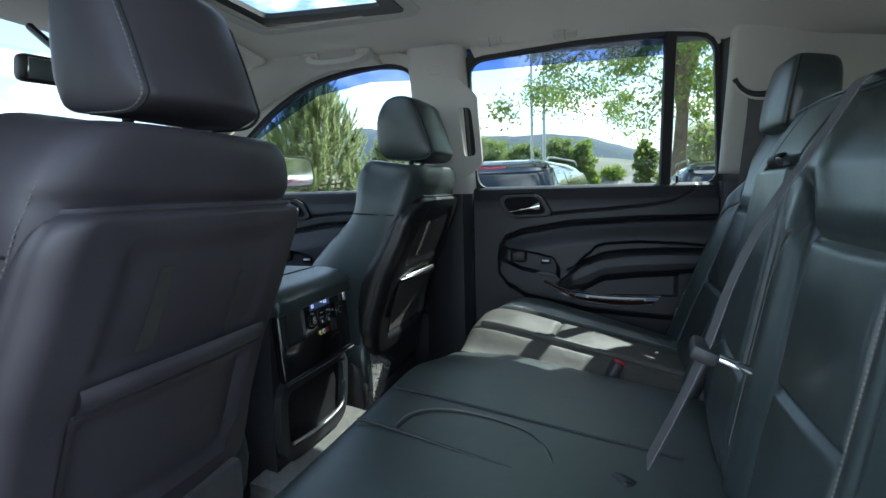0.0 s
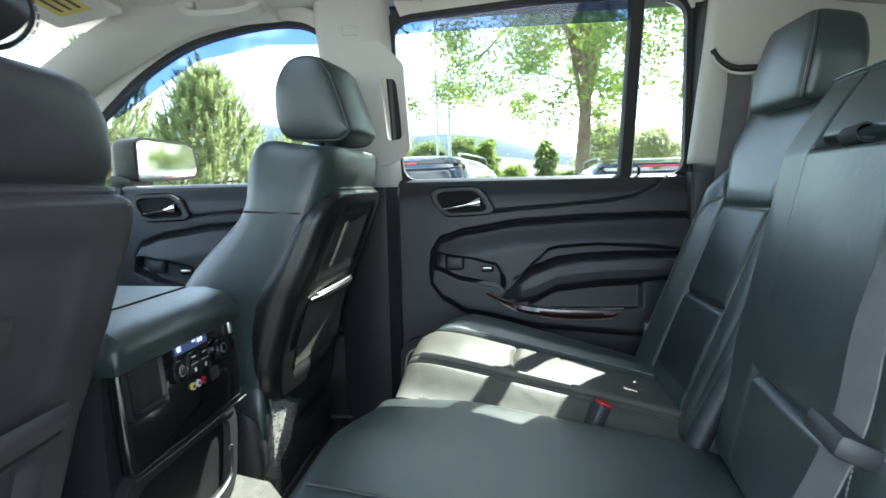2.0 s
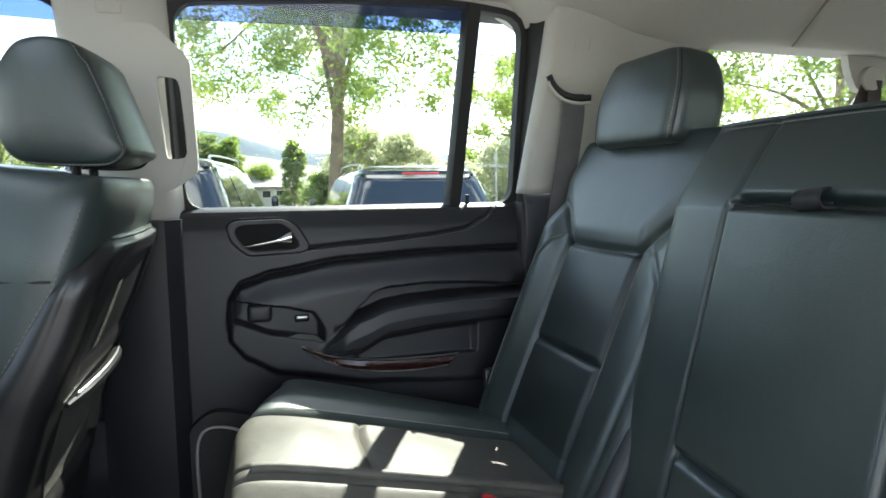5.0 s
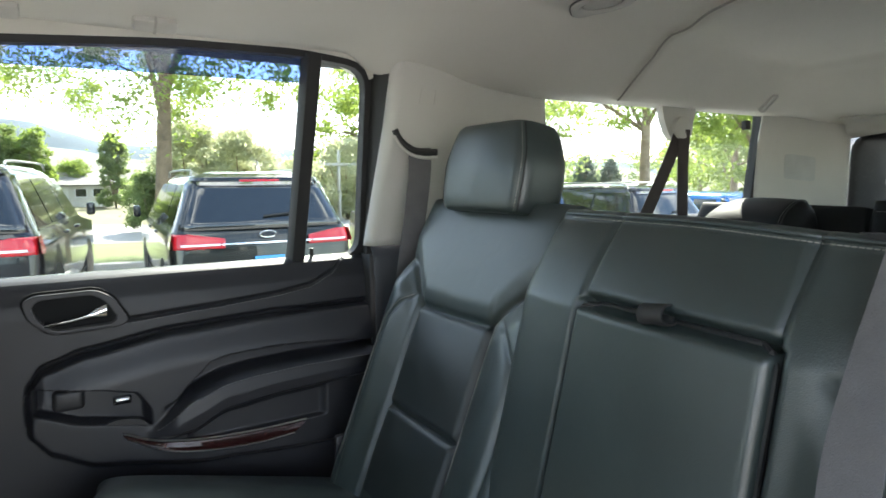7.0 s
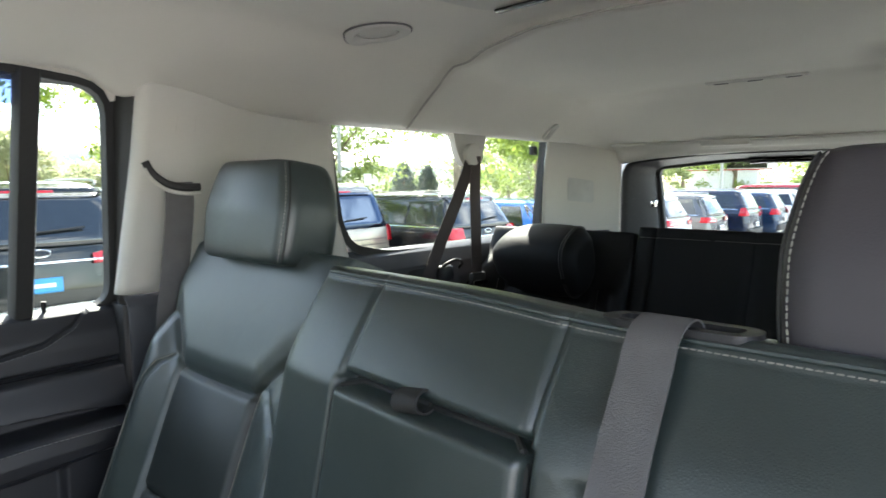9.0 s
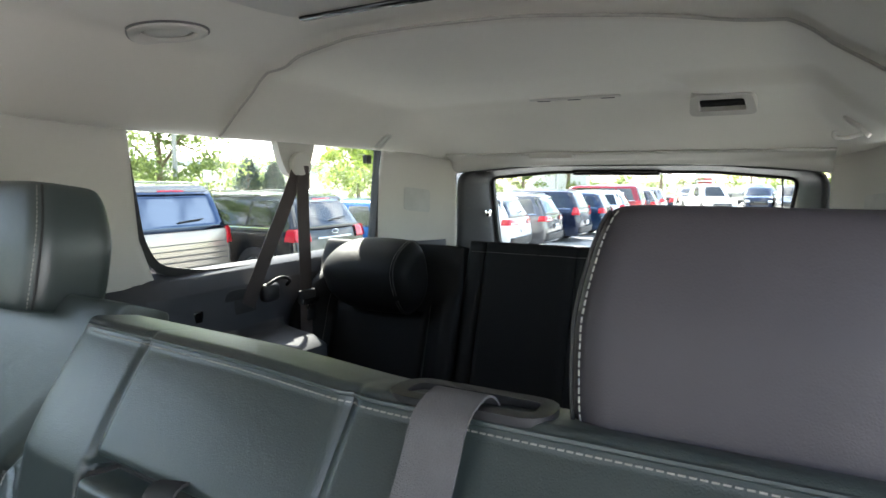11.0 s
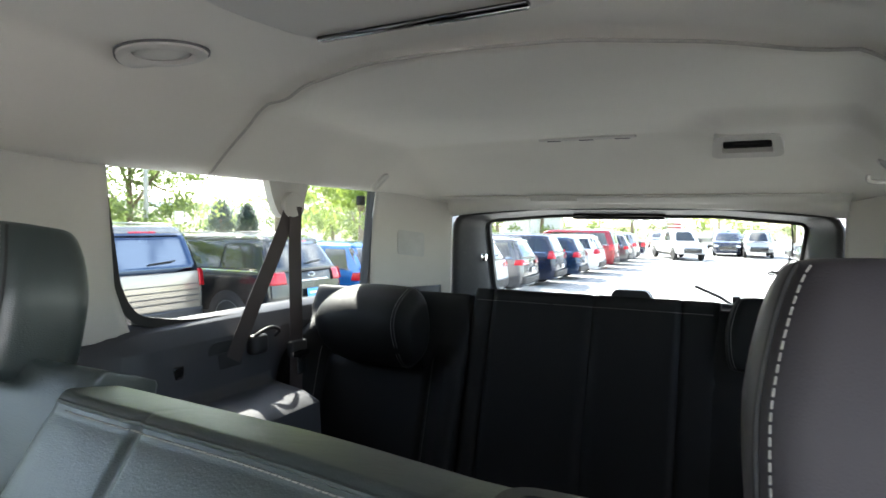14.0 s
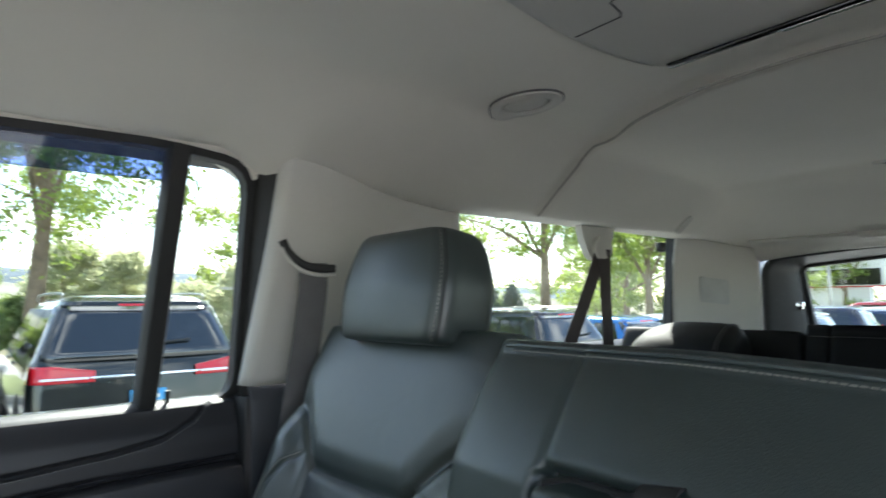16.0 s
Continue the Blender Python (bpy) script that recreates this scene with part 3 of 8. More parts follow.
def pillar_c(sx):
    bm = bmesh.new()

    def top(y):
        return 1.70

    def bot(y):
        return 1.288 - 0.042 * sstep(-0.95, -1.25, y)

    def edge(v):
        return -1.385 - 0.05 * (1 - v) - 0.13 * max(0, 0.35 - v)

    ys = lin(0, 1, 26)
    zs = lin(0, 1, 24)
    def skin(u, v):
        y = -0.882 + u * (edge(v) + 0.882)
        z = bot(y) + v * (top(y) - bot(y))
        return Vector((sx * cx(y, z), y, z))
    grid(bm, skin, ys, zs)
    # the rounded edge towards the door seal
    grid(bm, lambda u, v: Vector((sx * (cx(-0.882, bot(0) + v * 0.412) + 0.030 * u ** 2), -0.882 + 0.014 * math.sin(u * math.pi / 2), bot(0) + v * 0.412)), lin(0, 1, 6), zs)
    bmesh.ops.remove_doubles(bm, verts=bm.verts, dist=0.0005)
    nm = "pillar_trim_c_right" if sx > 0 else "pillar_trim_c_left"
    ob = struct(nm, bm, TRIM_GREY, "light grey plastic pillar trim behind the rear door", "pillar trim", sharp=60)
    bmesh_m = ob.modifiers.new("thick", "SOLIDIFY")
    bmesh_m.thickness, bmesh_m.offset = 0.006, 0
    if sx < 0:
        return
    slot = smooth_path([(0.684, -0.880, 1.546), (0.684, -0.892, 1.525), (0.679, -0.915, 1.506), (0.675, -0.945, 1.499), (0.668, -0.975, 1.499)], 16)
    part("belt_slot", tube(bmesh.new(), slot, 0.0075, 8), RUBBER, ob, "black belt slot")
    rim = [Vector(p) + Vector((-0.001, 0.0, -0.012)) for p in slot]
    part("slot_rim", tube(bmesh.new(), rim, 0.004, 6), TRIM_GREY, ob)
    part("airbag_mark", ring_plate(bmesh.new(), [(-0.93, 1.60), (-0.97, 1.60), (-0.97, 1.63), (-0.93, 1.63)], [(-0.931, 1.601), (-0.969, 1.601), (-0.969, 1.629), (-0.931, 1.629)],
         lambda a, b, d: Vector((cx(a, b) - 0.0045 - d, a, b)), 0.001), TRIM_GREY, ob)


pillar_c(1)
pillar_c(-1)

# dark jamb between the rear door's seal and the pillar trim
bm = bmesh.new()
loft(bm, [[Vector((gx(z) - 0.006, -0.868 + 0.088 * (z - 1.262) - 0.012, z)), Vector((cx(-0.882, z) + 0.024, -0.8705, z)), Vector((cx(-0.882, z) + 0.030, -0.90, z)), Vector((gx(z) + 0.03, -0.91, z)), Vector((gx(z) + 0.03, -0.868 + 0.088 * (z - 1.262) - 0.012, z))] for z in lin(1.25, 1.70, 10)])
struct("door_jamb", bm, RUBBER, "dark jamb with the rubber seal behind the rear door window", "door seal", sharp=30)

# the black lower pillar and the side trim beside the second and third rows
QT = [(0.835, 1.315), (0.80, 1.298), (0.775, 1.262), (0.770, 1.19), (0.766, 1.148), (0.740, 1.124), (0.612, 1.116), (0.576, 1.102), (0.570, 1.00), (0.570, 0.60)]


def side_trim(sx):
    bm = bmesh.new()
    ys = lin(-0.875, -2.66, 90)

    def at(i, y):
        x, z = QT[i]
        t = (sstep(-1.38, -1.46, y) if i < 3 else sstep(-1.06, -1.32, y)) * (1 - sstep(-1.80, -1.87, y) * (i > 3))
        fx = [0.81, 0.80, 0.79, 0.785, 0.785, 0.785, 0.785, 0.785, 0.785, 0.785][i]
        xx = fx * (1 - t) + x * t
        zz = (z if t > 0 else z)
        k = sstep(-2.30, -2.68, y)
        xx = xx * (1 - k) + min(xx, 0.66) * k
        return Vector((sx * xx, y, zz - (0.02 * (1 - t) if i < 2 else 0)))
    rows = [[bm.verts.new(at(i, y)) for i in range(len(QT))] for y in ys]
    for a, b in zip(rows, rows[1:]):
        for i in range(len(QT) - 1):
            bm.faces.new((a[i], a[i + 1], b[i + 1], b[i]))
    nm = "side_trim_right" if sx > 0 else "side_trim_left"
    ob = struct(nm, bm, TRIM_LIT, "black plastic side trim, window light in its colour, with a ledge beside the third row", "side trim", sharp=70)
    s = ob.modifiers.new("thick", "SOLIDIFY")
    s.thickness, s.offset = 0.006, 0
    bv = ob.modifiers.new("round", "BEVEL")
    bv.width, bv.segments, bv.limit_method, bv.angle_limit = 0.008, 2, "ANGLE", radians(25)
    if sx < 0:
        return
    part("belt_exit", B((-0.006, -0.040, -0.022), (0.008, 0.040, 0.022), pose(0.772, -1.70, 1.205, 0, 0, 0), 0.006), RUBBER, ob, "black belt exit slot")
    pan = rounded([(-1.63, 1.255), (-1.63, 1.15), (-1.78, 1.135), (-1.80, 1.25)], 0.03)
    part("access_cover", extrude_outline(bmesh.new(), pan, lambda a, b, d: Vector((0.7725 - d, a, b)), 0.003), PLASTIC, ob)
    part("cup_hole", B((-0.005, -0.018, -0.022), (0.006, 0.018, 0.022), pose(0.772, -1.545, 1.20), 0.008, 3), GLOSSBLACK, ob)
    part("coat_loop", tube(bmesh.new(), smooth_path([(0.768, -1.755, 1.235), (0.74, -1.77, 1.262), (0.735, -1.81, 1.272), (0.745, -1.85, 1.258), (0.766, -1.86, 1.24)], 16), 0.005, 8), RUBBER, ob)
    part("coat_loop_cup", B((-0.03, -0.03, -0.03), (0.004, 0.03, 0.022), pose(0.768, -1.78, 1.235), 0.014, 3), PLASTIC, ob)


side_trim(1)
side_trim(-1)


def pillar_d(sx):
    bm = bmesh.new()

    def plan(u):
        a = (0.803, -2.395)
        b = (0.765, -2.60)
        c = (0.628, -2.685)
        p = [Vector(a) * (1 - u) ** 2 + Vector(b) * 2 * u * (1 - u) + Vector(c) * u * u]
        return p[0]

    def at(u, v):
        p = plan(u)
        zt = 1.69 - 0.03 * u * u
        z = 1.05 + v * (zt - 1.05)
        return Vector((sx * (p.x - 0.02 * sstep(0.7, 1, v) * (1 - u)), p.y, z))
    grid(bm, at, lin(0, 1, 24), lin(0, 1, 24))
    nm = "pillar_trim_d_right" if sx > 0 else "pillar_trim_d_left"
    ob = struct(nm, bm, TRIM_GREY, "light grey rear pillar trim beside the tailgate", "pillar trim", sharp=60)
    s = ob.modifiers.new("thick", "SOLIDIFY")
    s.thickness, s.offset = 0.006, 0
    o = rounded([(0.30, 0.58), (0.30, 0.68), (0.62, 0.68), (0.62, 0.58)], 0.02)

    def on(u, v, d):
        p, q = at(u, v), at(u + 0.01, v)
        n = (q - p).cross(Vector((0, 0, 1))).normalized()
        if n.x * sx > 0:
            n = -n
        return p + n * (0.004 + d)
    o = rounded([(0.32, 0.60), (0.32, 0.74), (0.66, 0.73), (0.66, 0.59)], 0.03)
    part("grille_patch", extrude_outline(bmesh.new(), o, on, 0.002), surface("grey_patch", (0.50, 0.50, 0.48), 0.7, var=0.1, fine=900, bump=0.4), ob, "slightly darker grey grille patch")


pillar_d(1)
pillar_d(-1)

# ---------- tailgate ----------
OPEN = rounded([(-0.625, 1.05), (0.625, 1.05), (0.622, 1.575), (0.30, 1.600), (-0.30, 1.600), (-0.622, 1.575)], 0.06)
GATE = rounded([(-0.515, 1.275), (0.515, 1.275), (0.552, 1.560), (0.28, 1.583), (-0.28, 1.583), (-0.552, 1.560)], 0.035)


def build_tailgate():
    gate = thing("tailgate", (0, -2.8, 0.7), "closed tailgate with a wide window in a black surround", "tailgate", kind="structure")
    bm = bmesh.new()
    n = len(OPEN)
    rings = []
    for k, (yy, t) in enumerate(((-2.690, 0.0), (-2.715, 0.22), (-2.77, 0.62), (-2.82, 0.92), (-2.85, 1.0))):
        rings.append([Vector((OPEN[i][0] * (1 - t) + GATE[i][0] * t, yy, OPEN[i][1] * (1 - t) + GATE[i][1] * t)) for i in range(n)])
    loft(bm, rings, cap=False)
    ob = part("surround", bm, PLASTIC, gate, "black plastic window surround", sharp=60)
    s = ob.modifiers.new("thick", "SOLIDIFY")
    s.thickness, s.offset = 0.01, 1
    part("window_seal", ring_plate(bmesh.new(), inset(GATE, -0.014), inset(GATE, 0.010), lambda a, b, d: Vector((a, -2.846 - d, b)), 0.022), RUBBER, gate)
    part("pane", extrude_outline(bmesh.new(), inset(GATE, -0.005), lambda a, b, d: Vector((a, -2.868 - d, b)), 0.004), GLASS_REAR, gate)
    part("lower_panel", B((-0.62, -2.86, 0.62), (0.62, -2.70, 1.20), None, 0.02), PLASTIC, gate)
    wc = rounded([(-0.10, 1.262), (0.075, 1.262), (0.045, 1.318), (-0.065, 1.318)], 0.015)
    part("wiper_motor_cover", extrude_outline(bmesh.new(), wc, lambda a, b, d: Vector((a, -2.81 - d, b)), 0.05), PLASTIC, gate, "black wiper motor cover")
    part("wiper_arm", T([(-0.345, -2.885, 1.272), (-0.30, -2.90, 1.30), (-0.215, -2.91, 1.335)], 0.005), PLASTIC, gate)
    part("wiper_pivot", B((-0.36, -2.90, 1.255), (-0.335, -2.87, 1.31), None, 0.006), PLASTIC, gate)
    part("glass_latch", B((0.535, -2.845, 1.40), (0.565, -2.80, 1.43), None, 0.006), CHROME, gate)
    part("glass_latch", B((-0.565, -2.845, 1.40), (-0.535, -2.80, 1.43), None, 0.006), CHROME, gate)
    part("brake_lamp_housing", B((-0.12, -2.855, 1.566), (0.20, -2.80, 1.59), None, 0.010, 3), GLOSSBLACK, gate, "slim high brake lamp housing")
    cab = [(0.545, -2.84, 1.56), (0.555, -2.84, 1.50), (0.560, -2.845, 1.44), (0.545, -2.84, 1.39)]
    part("wiring", T(smooth_path(cab, 16), 0.004), RUBBER, gate)
    cab = [(-0.50, -2.84, 1.565), (-0.505, -2.84, 1.50), (-0.50, -2.83, 1.44), (-0.47, -2.83, 1.40), (-0.44, -2.83, 1.395)]
    part("coiled_cable", T([Vector(p) + Vector((0.008 * math.sin(k * 1.9), 0, 0.008 * math.cos(k * 1.9))) * (1 if k > 24 else 0) for k, p in enumerate(smooth_path(cab, 60))], 0.0028, 6), RUBBER, gate)
    # header trim over the opening
    bm = bmesh.new()
    xs = lin(-0.63, 0.63, 40)

    def head(x, t):
        top = roof_z(x, -2.60)
        low = 1.604 - 0.028 * (abs(x) / 0.62) ** 3
        pr = [(-2.60, top - 0.003), (-2.645, top - 0.022), (-2.66, low + 0.016), (-2.692, low)]
        k = min(int(t * 3), 2)
        f = t * 3 - k
        return Vector((x, pr[k][0] + (pr[k + 1][0] - pr[k][0]) * f, pr[k][1] + (pr[k + 1][1] - pr[k][1]) * f))
    grid(bm, head, xs, lin(0, 1, 10))
    hd = struct("tailgate_header", bm, TRIM_GREY, "light grey header trim above the tailgate window", "header trim", sharp=60)
    s = hd.modifiers.new("thick", "SOLIDIFY")
    s.thickness, s.offset = 0.006, 0
    hl = thing("header_lamp", (0.20, -2.60, 1.635), "small grey catch cover on the rear header", "cover")
    part("cover", B((0.14, -2.655, 1.622), (0.30, -2.60, 1.650), None, 0.008), TRIM_GREY, hl)


build_tailgate()
bm = bmesh.new()
box(bm, (-0.86, -2.93, 1.655), (0.86, -2.60, 1.715), None, 0.01)
box(bm, (0.66, -2.93, 1.20), (0.90, -2.70, 1.66), None, 0.01)
box(bm, (-0.90, -2.93, 1.20), (-0.66, -2.70, 1.66), None, 0.01)
struct("tailgate_frame", bm, PAINT_OWN, "dark painted outer frame round the tailgate window", "body panel")


# ---------- B pillars ----------
def pillar_b(sx):
    nm = "pillar_trim_b_right" if sx > 0 else "pillar_trim_b_left"
    bm = bmesh.new()
    rings = []
    for z in lin(1.24, 1.70, 14):
        g = gx(z) - 0.004
        y0, y1 = (0.078, -0.112) if sx > 0 else (0.17, 0.045)
        d = 0.050 if sx > 0 else 0.03
        rings.append([Vector((sx * (g - x), y, z)) for y, x in ((y0, -0.02), (y0, 0.006), (y0 - 0.012, d * 0.75), (y0 - 0.03, d), (y1 + 0.03, d), (y1 + 0.012, d * 0.75), (y1, 0.006), (y1, -0.02))])
    loft(bm, rings)
    ob = struct(nm, bm, TRIM_GREY, "light grey pillar trim between the doors", "pillar trim", sharp=35)
    bm = bmesh.new()
    loft(bm, [[Vector((sx * x, y, z)) for y, x in ((0.055, 0.90), (0.055, 0.80), (0.02, 0.775), (-0.08, 0.775), (-0.108, 0.80), (-0.108, 0.90))] if sx > 0 else [Vector((sx * x, y, z)) for y, x in ((0.17, 0.90), (0.17, 0.80), (0.05, 0.80), (0.05, 0.90))] for z in lin(0.5, 1.245, 4)])
    part("lower_trim", bm, VINYL, ob, "black lower pillar trim")
    if sx < 0:
        return
    # height adjuster for the front belt
    i_ = rounded([(-0.094, 1.365), (-0.131, 1.368), (-0.131, 1.42), (-0.128, 1.495), (-0.124, 1.512), (-0.088, 1.517)], 0.010)
    o = rounded([(-0.030, 1.300), (-0.098, 1.304), (-0.150, 1.340), (-0.148, 1.548), (-0.092, 1.602), (-0.030, 1.602)], 0.014)
    adj = part("belt_adjuster", ring_plate(bmesh.new(), o, i_, lambda a, b, d: Vector((gx(b) - 0.052 - d, a, b)), 0.022), TRIM_GREY, ob, "light grey belt height adjuster cover")
    part("adjuster_slide", B((-0.004, -0.020, -0.082), (0.004, 0.014, 0.082), pose(0.740, -0.116, 1.44, 0, -19, 0), 0.003), RUBBER, adj, "dark slot of the adjuster")
    part("slide_rail", B((-0.004, -0.003, -0.078), (0.006, 0.005, 0.078), pose(0.733, -0.114, 1.44, 0, -19, 0), 0.002), BELT, adj, "grey belt rail in the slot")
    part("badge_mark", B((-0.001, -0.02, -0.012), (0.001, 0.02, 0.012), pose(0.687, -0.02, 1.63, 0, -19, 0), 0.003), TRIM_GREY, ob)


pillar_b(1)
pillar_b(-1)


def pillar_a(sx):
    """The windscreen pillar with its trim, from the roof down to the dashboard."""
    bm = bmesh.new()
    rings = []
    for t in lin(0, 1, 20):
        # runs above the front window's sloping edge
        y = 0.16 + 0.86 * t
        z = 1.692 - 0.03 * t - 0.40 * max(0, t - 0.22) ** 1.25
        x = gx(z) - 0.015
        w = 0.075
        rings.append([Vector((sx * (x + 0.02), y, z + 0.03)), Vector((sx * (x + 0.03), y - 0.005, z - 0.02)), Vector((sx * (x - 0.01), y, z - 0.03)), Vector((sx * (x - w), y + 0.03, z + 0.0)), Vector((sx * (x - w - 0.02), y + 0.05, z + 0.05))])
    loft(bm, rings)
    struct("pillar_trim_a_right" if sx > 0 else "pillar_trim_a_left", bm, TRIM_GREY, "light grey windscreen pillar trim", "pillar trim", sharp=60)


pillar_a(1)
pillar_a(-1)

# the windscreen and the dashboard under it
ws = thing("windscreen", (0, 1.1, 1.3), "wide raked windscreen with a mirror stalk", "windscreen", kind="structure")
bm = bmesh.new()
grid(bm, lambda u, v: Vector((u * (0.62 + 0.14 * (1 - v)), 0.90 + 0.75 * (1 - v) + 0.10 * (1 - u * u), 1.20 + 0.47 * v)), lin(-1, 1, 13), lin(0, 1, 7))
part("pane", bm, GLASS_CLEAR, ws)
bm = bmesh.new()
loft(bm, [[Vector((x, y, z)) for y, z in ((0.95, 0.85), (0.98, 1.10), (1.06, 1.18), (1.45, 1.20), (1.75, 1.16), (1.75, 0.6), (1.0, 0.6))] for x in lin(-0.85, 0.85, 9)])
struct("dashboard", bm, PLASTIC, "black moulded dashboard below the windscreen", "dashboard", sharp=40)

mir = thing("rear_view_mirror", (0.0, 0.72, 1.60), "black-backed rear view mirror hanging from the windscreen", "mirror")
part("housing", B((-0.13, -0.022, -0.031), (0.13, 0.022, 0.031), pose(0.03, 0.695, 1.552, 8, 0, -14), 0.016, 3), PLASTIC, mir)
part("glass", B((-0.118, -0.026, -0.024), (0.118, -0.0225, 0.024), pose(0.03, 0.695, 1.552, 8, 0, -14), 0.0015, 1), MIRROR, mir)
part("stalk", T([(0.04, 0.735, 1.56), (0.06, 0.78, 1.63), (0.07, 0.86, 1.69)], 0.010), PLASTIC, mir)

# ---------- floor, lower walls ----------
struct("floor", B((-0.84, -2.75, 0.50), (0.84, 1.6, 0.54)), CARPET, "black carpeted vehicle floor", "floor")
bm = bmesh.new()
box(bm, (0.90, -2.86, 0.35), (0.985, 1.9, 1.255), None, 0.01)
struct("wall_right", bm, PAINT_OWN, "dark painted outer body side of the vehicle", "body side")
bm = bmesh.new()
box(bm, (-0.985, 0.05, 0.35), (-0.90, 1.9, 1.255), None, 0.01)
box(bm, (-0.985, -2.86, 0.35), (-0.90, -0.90, 1.255), None, 0.01)
box(bm, (-0.985, -0.90, 0.35), (-0.84, 0.05, 0.56), None, 0.01)
struct("wall_left", bm, PAINT_OWN, "dark painted outer body side with the rear door opening", "body side")
bm = bmesh.new()
box(bm, (-0.985, 1.62, 0.35), (0.985, 1.9, 1.16))
box(bm, (-0.985, -2.93, 0.35), (0.985, -2.875, 1.255))
struct("wall_end", bm, PAINT_OWN, "dark painted nose and tail panels of the vehicle", "body panel")
bm = bmesh.new()
box(bm, (0.74, -2.86, 1.69), (0.86, 0.75, 1.745), None, 0.015)
box(bm, (-0.86, -2.86, 1.69), (-0.74, 0.75, 1.745), None, 0.015)
struct("roof_rails", bm, RUBBER, "dark roof side members above the windows", "roof member")


# ================= doors =================
def poly(pts, y):
    """Height of a polyline, given from front to back, at y."""
    if y >= pts[0][0]:
        return pts[0][1]
    for (a, za), (b, zb) in zip(pts, pts[1:]):
        if y >= b:
            t = (y - a) / (b - a)
            t = t * t * (3 - 2 * t) * 0.4 + t * 0.6
            return za + (zb - za) * t
    return pts[-1][1]


BELT_SEAM = [(-0.355, 1.174), (-0.506, 1.184), (-0.646, 1.195), (-0.73, 1.207), (-0.787, 1.232), (-0.815, 1.258)]
RIDGE = [(-0.185, 1.04), (-0.194, 1.068), (-0.219, 1.101), (-0.286, 1.122), (-0.436, 1.145), (-0.643, 1.155), (-0.86, 1.157)]
HOLLOW = [(-0.43, 1.00), (-0.481, 1.046), (-0.508, 1.072), (-0.538, 1.080), (-0.633, 1.085), (-0.734, 1.081), (-0.87, 1.068)]
ARM = [(-0.387, 0.962), (-0.469, 1.021), (-0.536, 1.044), (-0.595, 1.051), (-0.70, 1.056), (-0.87, 1.056)]
ARM_LOW = [(-0.385, 0.930), (-0.465, 0.938), (-0.533, 0.970), (-0.653, 0.982), (-0.87, 0.993)]
POD = [(-0.184, 1.029), (-0.191, 0.975), (-0.227, 0.932), (-0.294, 0.895), (-0.50, 0.855), (-0.71, 0.838), (-0.87, 0.832)]
CUP_TOP = [(-0.20, 1.070), (-0.30, 1.054), (-0.367, 1.038), (-0.395, 0.998)]
CUP_LOW = [(-0.20, 1.024), (-0.279, 0.992), (-0.363, 0.975), (-0.395, 0.965)]


def door_x(y, z):
    """The inner face of a rear door panel."""
    x = 0.828 + 0.014 * sstep(1.215, 1.262, z) - 0.006 * sstep(1.235, 1.19, z)
    zr, za, zp, zh, zl = poly(RIDGE, y), poly(ARM, y), poly(POD, y), poly(HOLLOW, y), poly(ARM_LOW, y)
    if y < -0.184:
        # the pod stands out below the ridge line and swells downwards
        edge = sstep(-0.184, -0.200, y)
        inside = sstep(zp - 0.004, zp + 0.020, z) * (1 - sstep(zr - 0.012, zr - 0.001, z))
        x -= edge * inside * (0.014 + 0.018 * sstep(zr, zr - 0.075, z))
        x += 0.012 * math.exp(-((z - zr - 0.001) / 0.0045) ** 2) * edge
        # hollow with a sharp brow over the armrest
        k = sstep(-0.41, -0.47, y)
        x += 0.040 * k * sstep(za - 0.004, za + 0.007, z) * (1 - sstep(zh - 0.007, zh + 0.004, z))
        # padded armrest
        k2 = sstep(-0.375, -0.44, y)
        mid = (za + zl) / 2
        x -= 0.034 * k2 * sstep(zl - 0.003, zl + 0.016, z) * (1 - sstep(za - 0.012, za + 0.001, z)) * (1 - 0.15 * abs(z - mid) / 0.04)
        # set-back panel below it
        x += 0.012 * k2 * (1 - sstep(zl - 0.010, zl - 0.002, z)) * sstep(0.912, 0.918, z) * (1 - sstep(-0.735, -0.755, y)) * sstep(-0.45, -0.47, y)
        # grab cup towards the front of the pod
        zt, zb = poly(CUP_TOP, y), poly(CUP_LOW, y)
        x += 0.036 * sstep(-0.199, -0.207, y) * (1 - sstep(-0.378, -0.395, y)) * sstep(zb - 0.002, zb + 0.005, z) * (1 - sstep(zt - 0.009, zt, z))
    # seam under the belt pad
    if -0.82 < y < -0.34:
        x += 0.006 * math.exp(-((z - poly(BELT_SEAM, y)) / 0.0035) ** 2)
    # bottom tucks out
    x += 0.02 * sstep(0.72, 0.60, z)
    return x


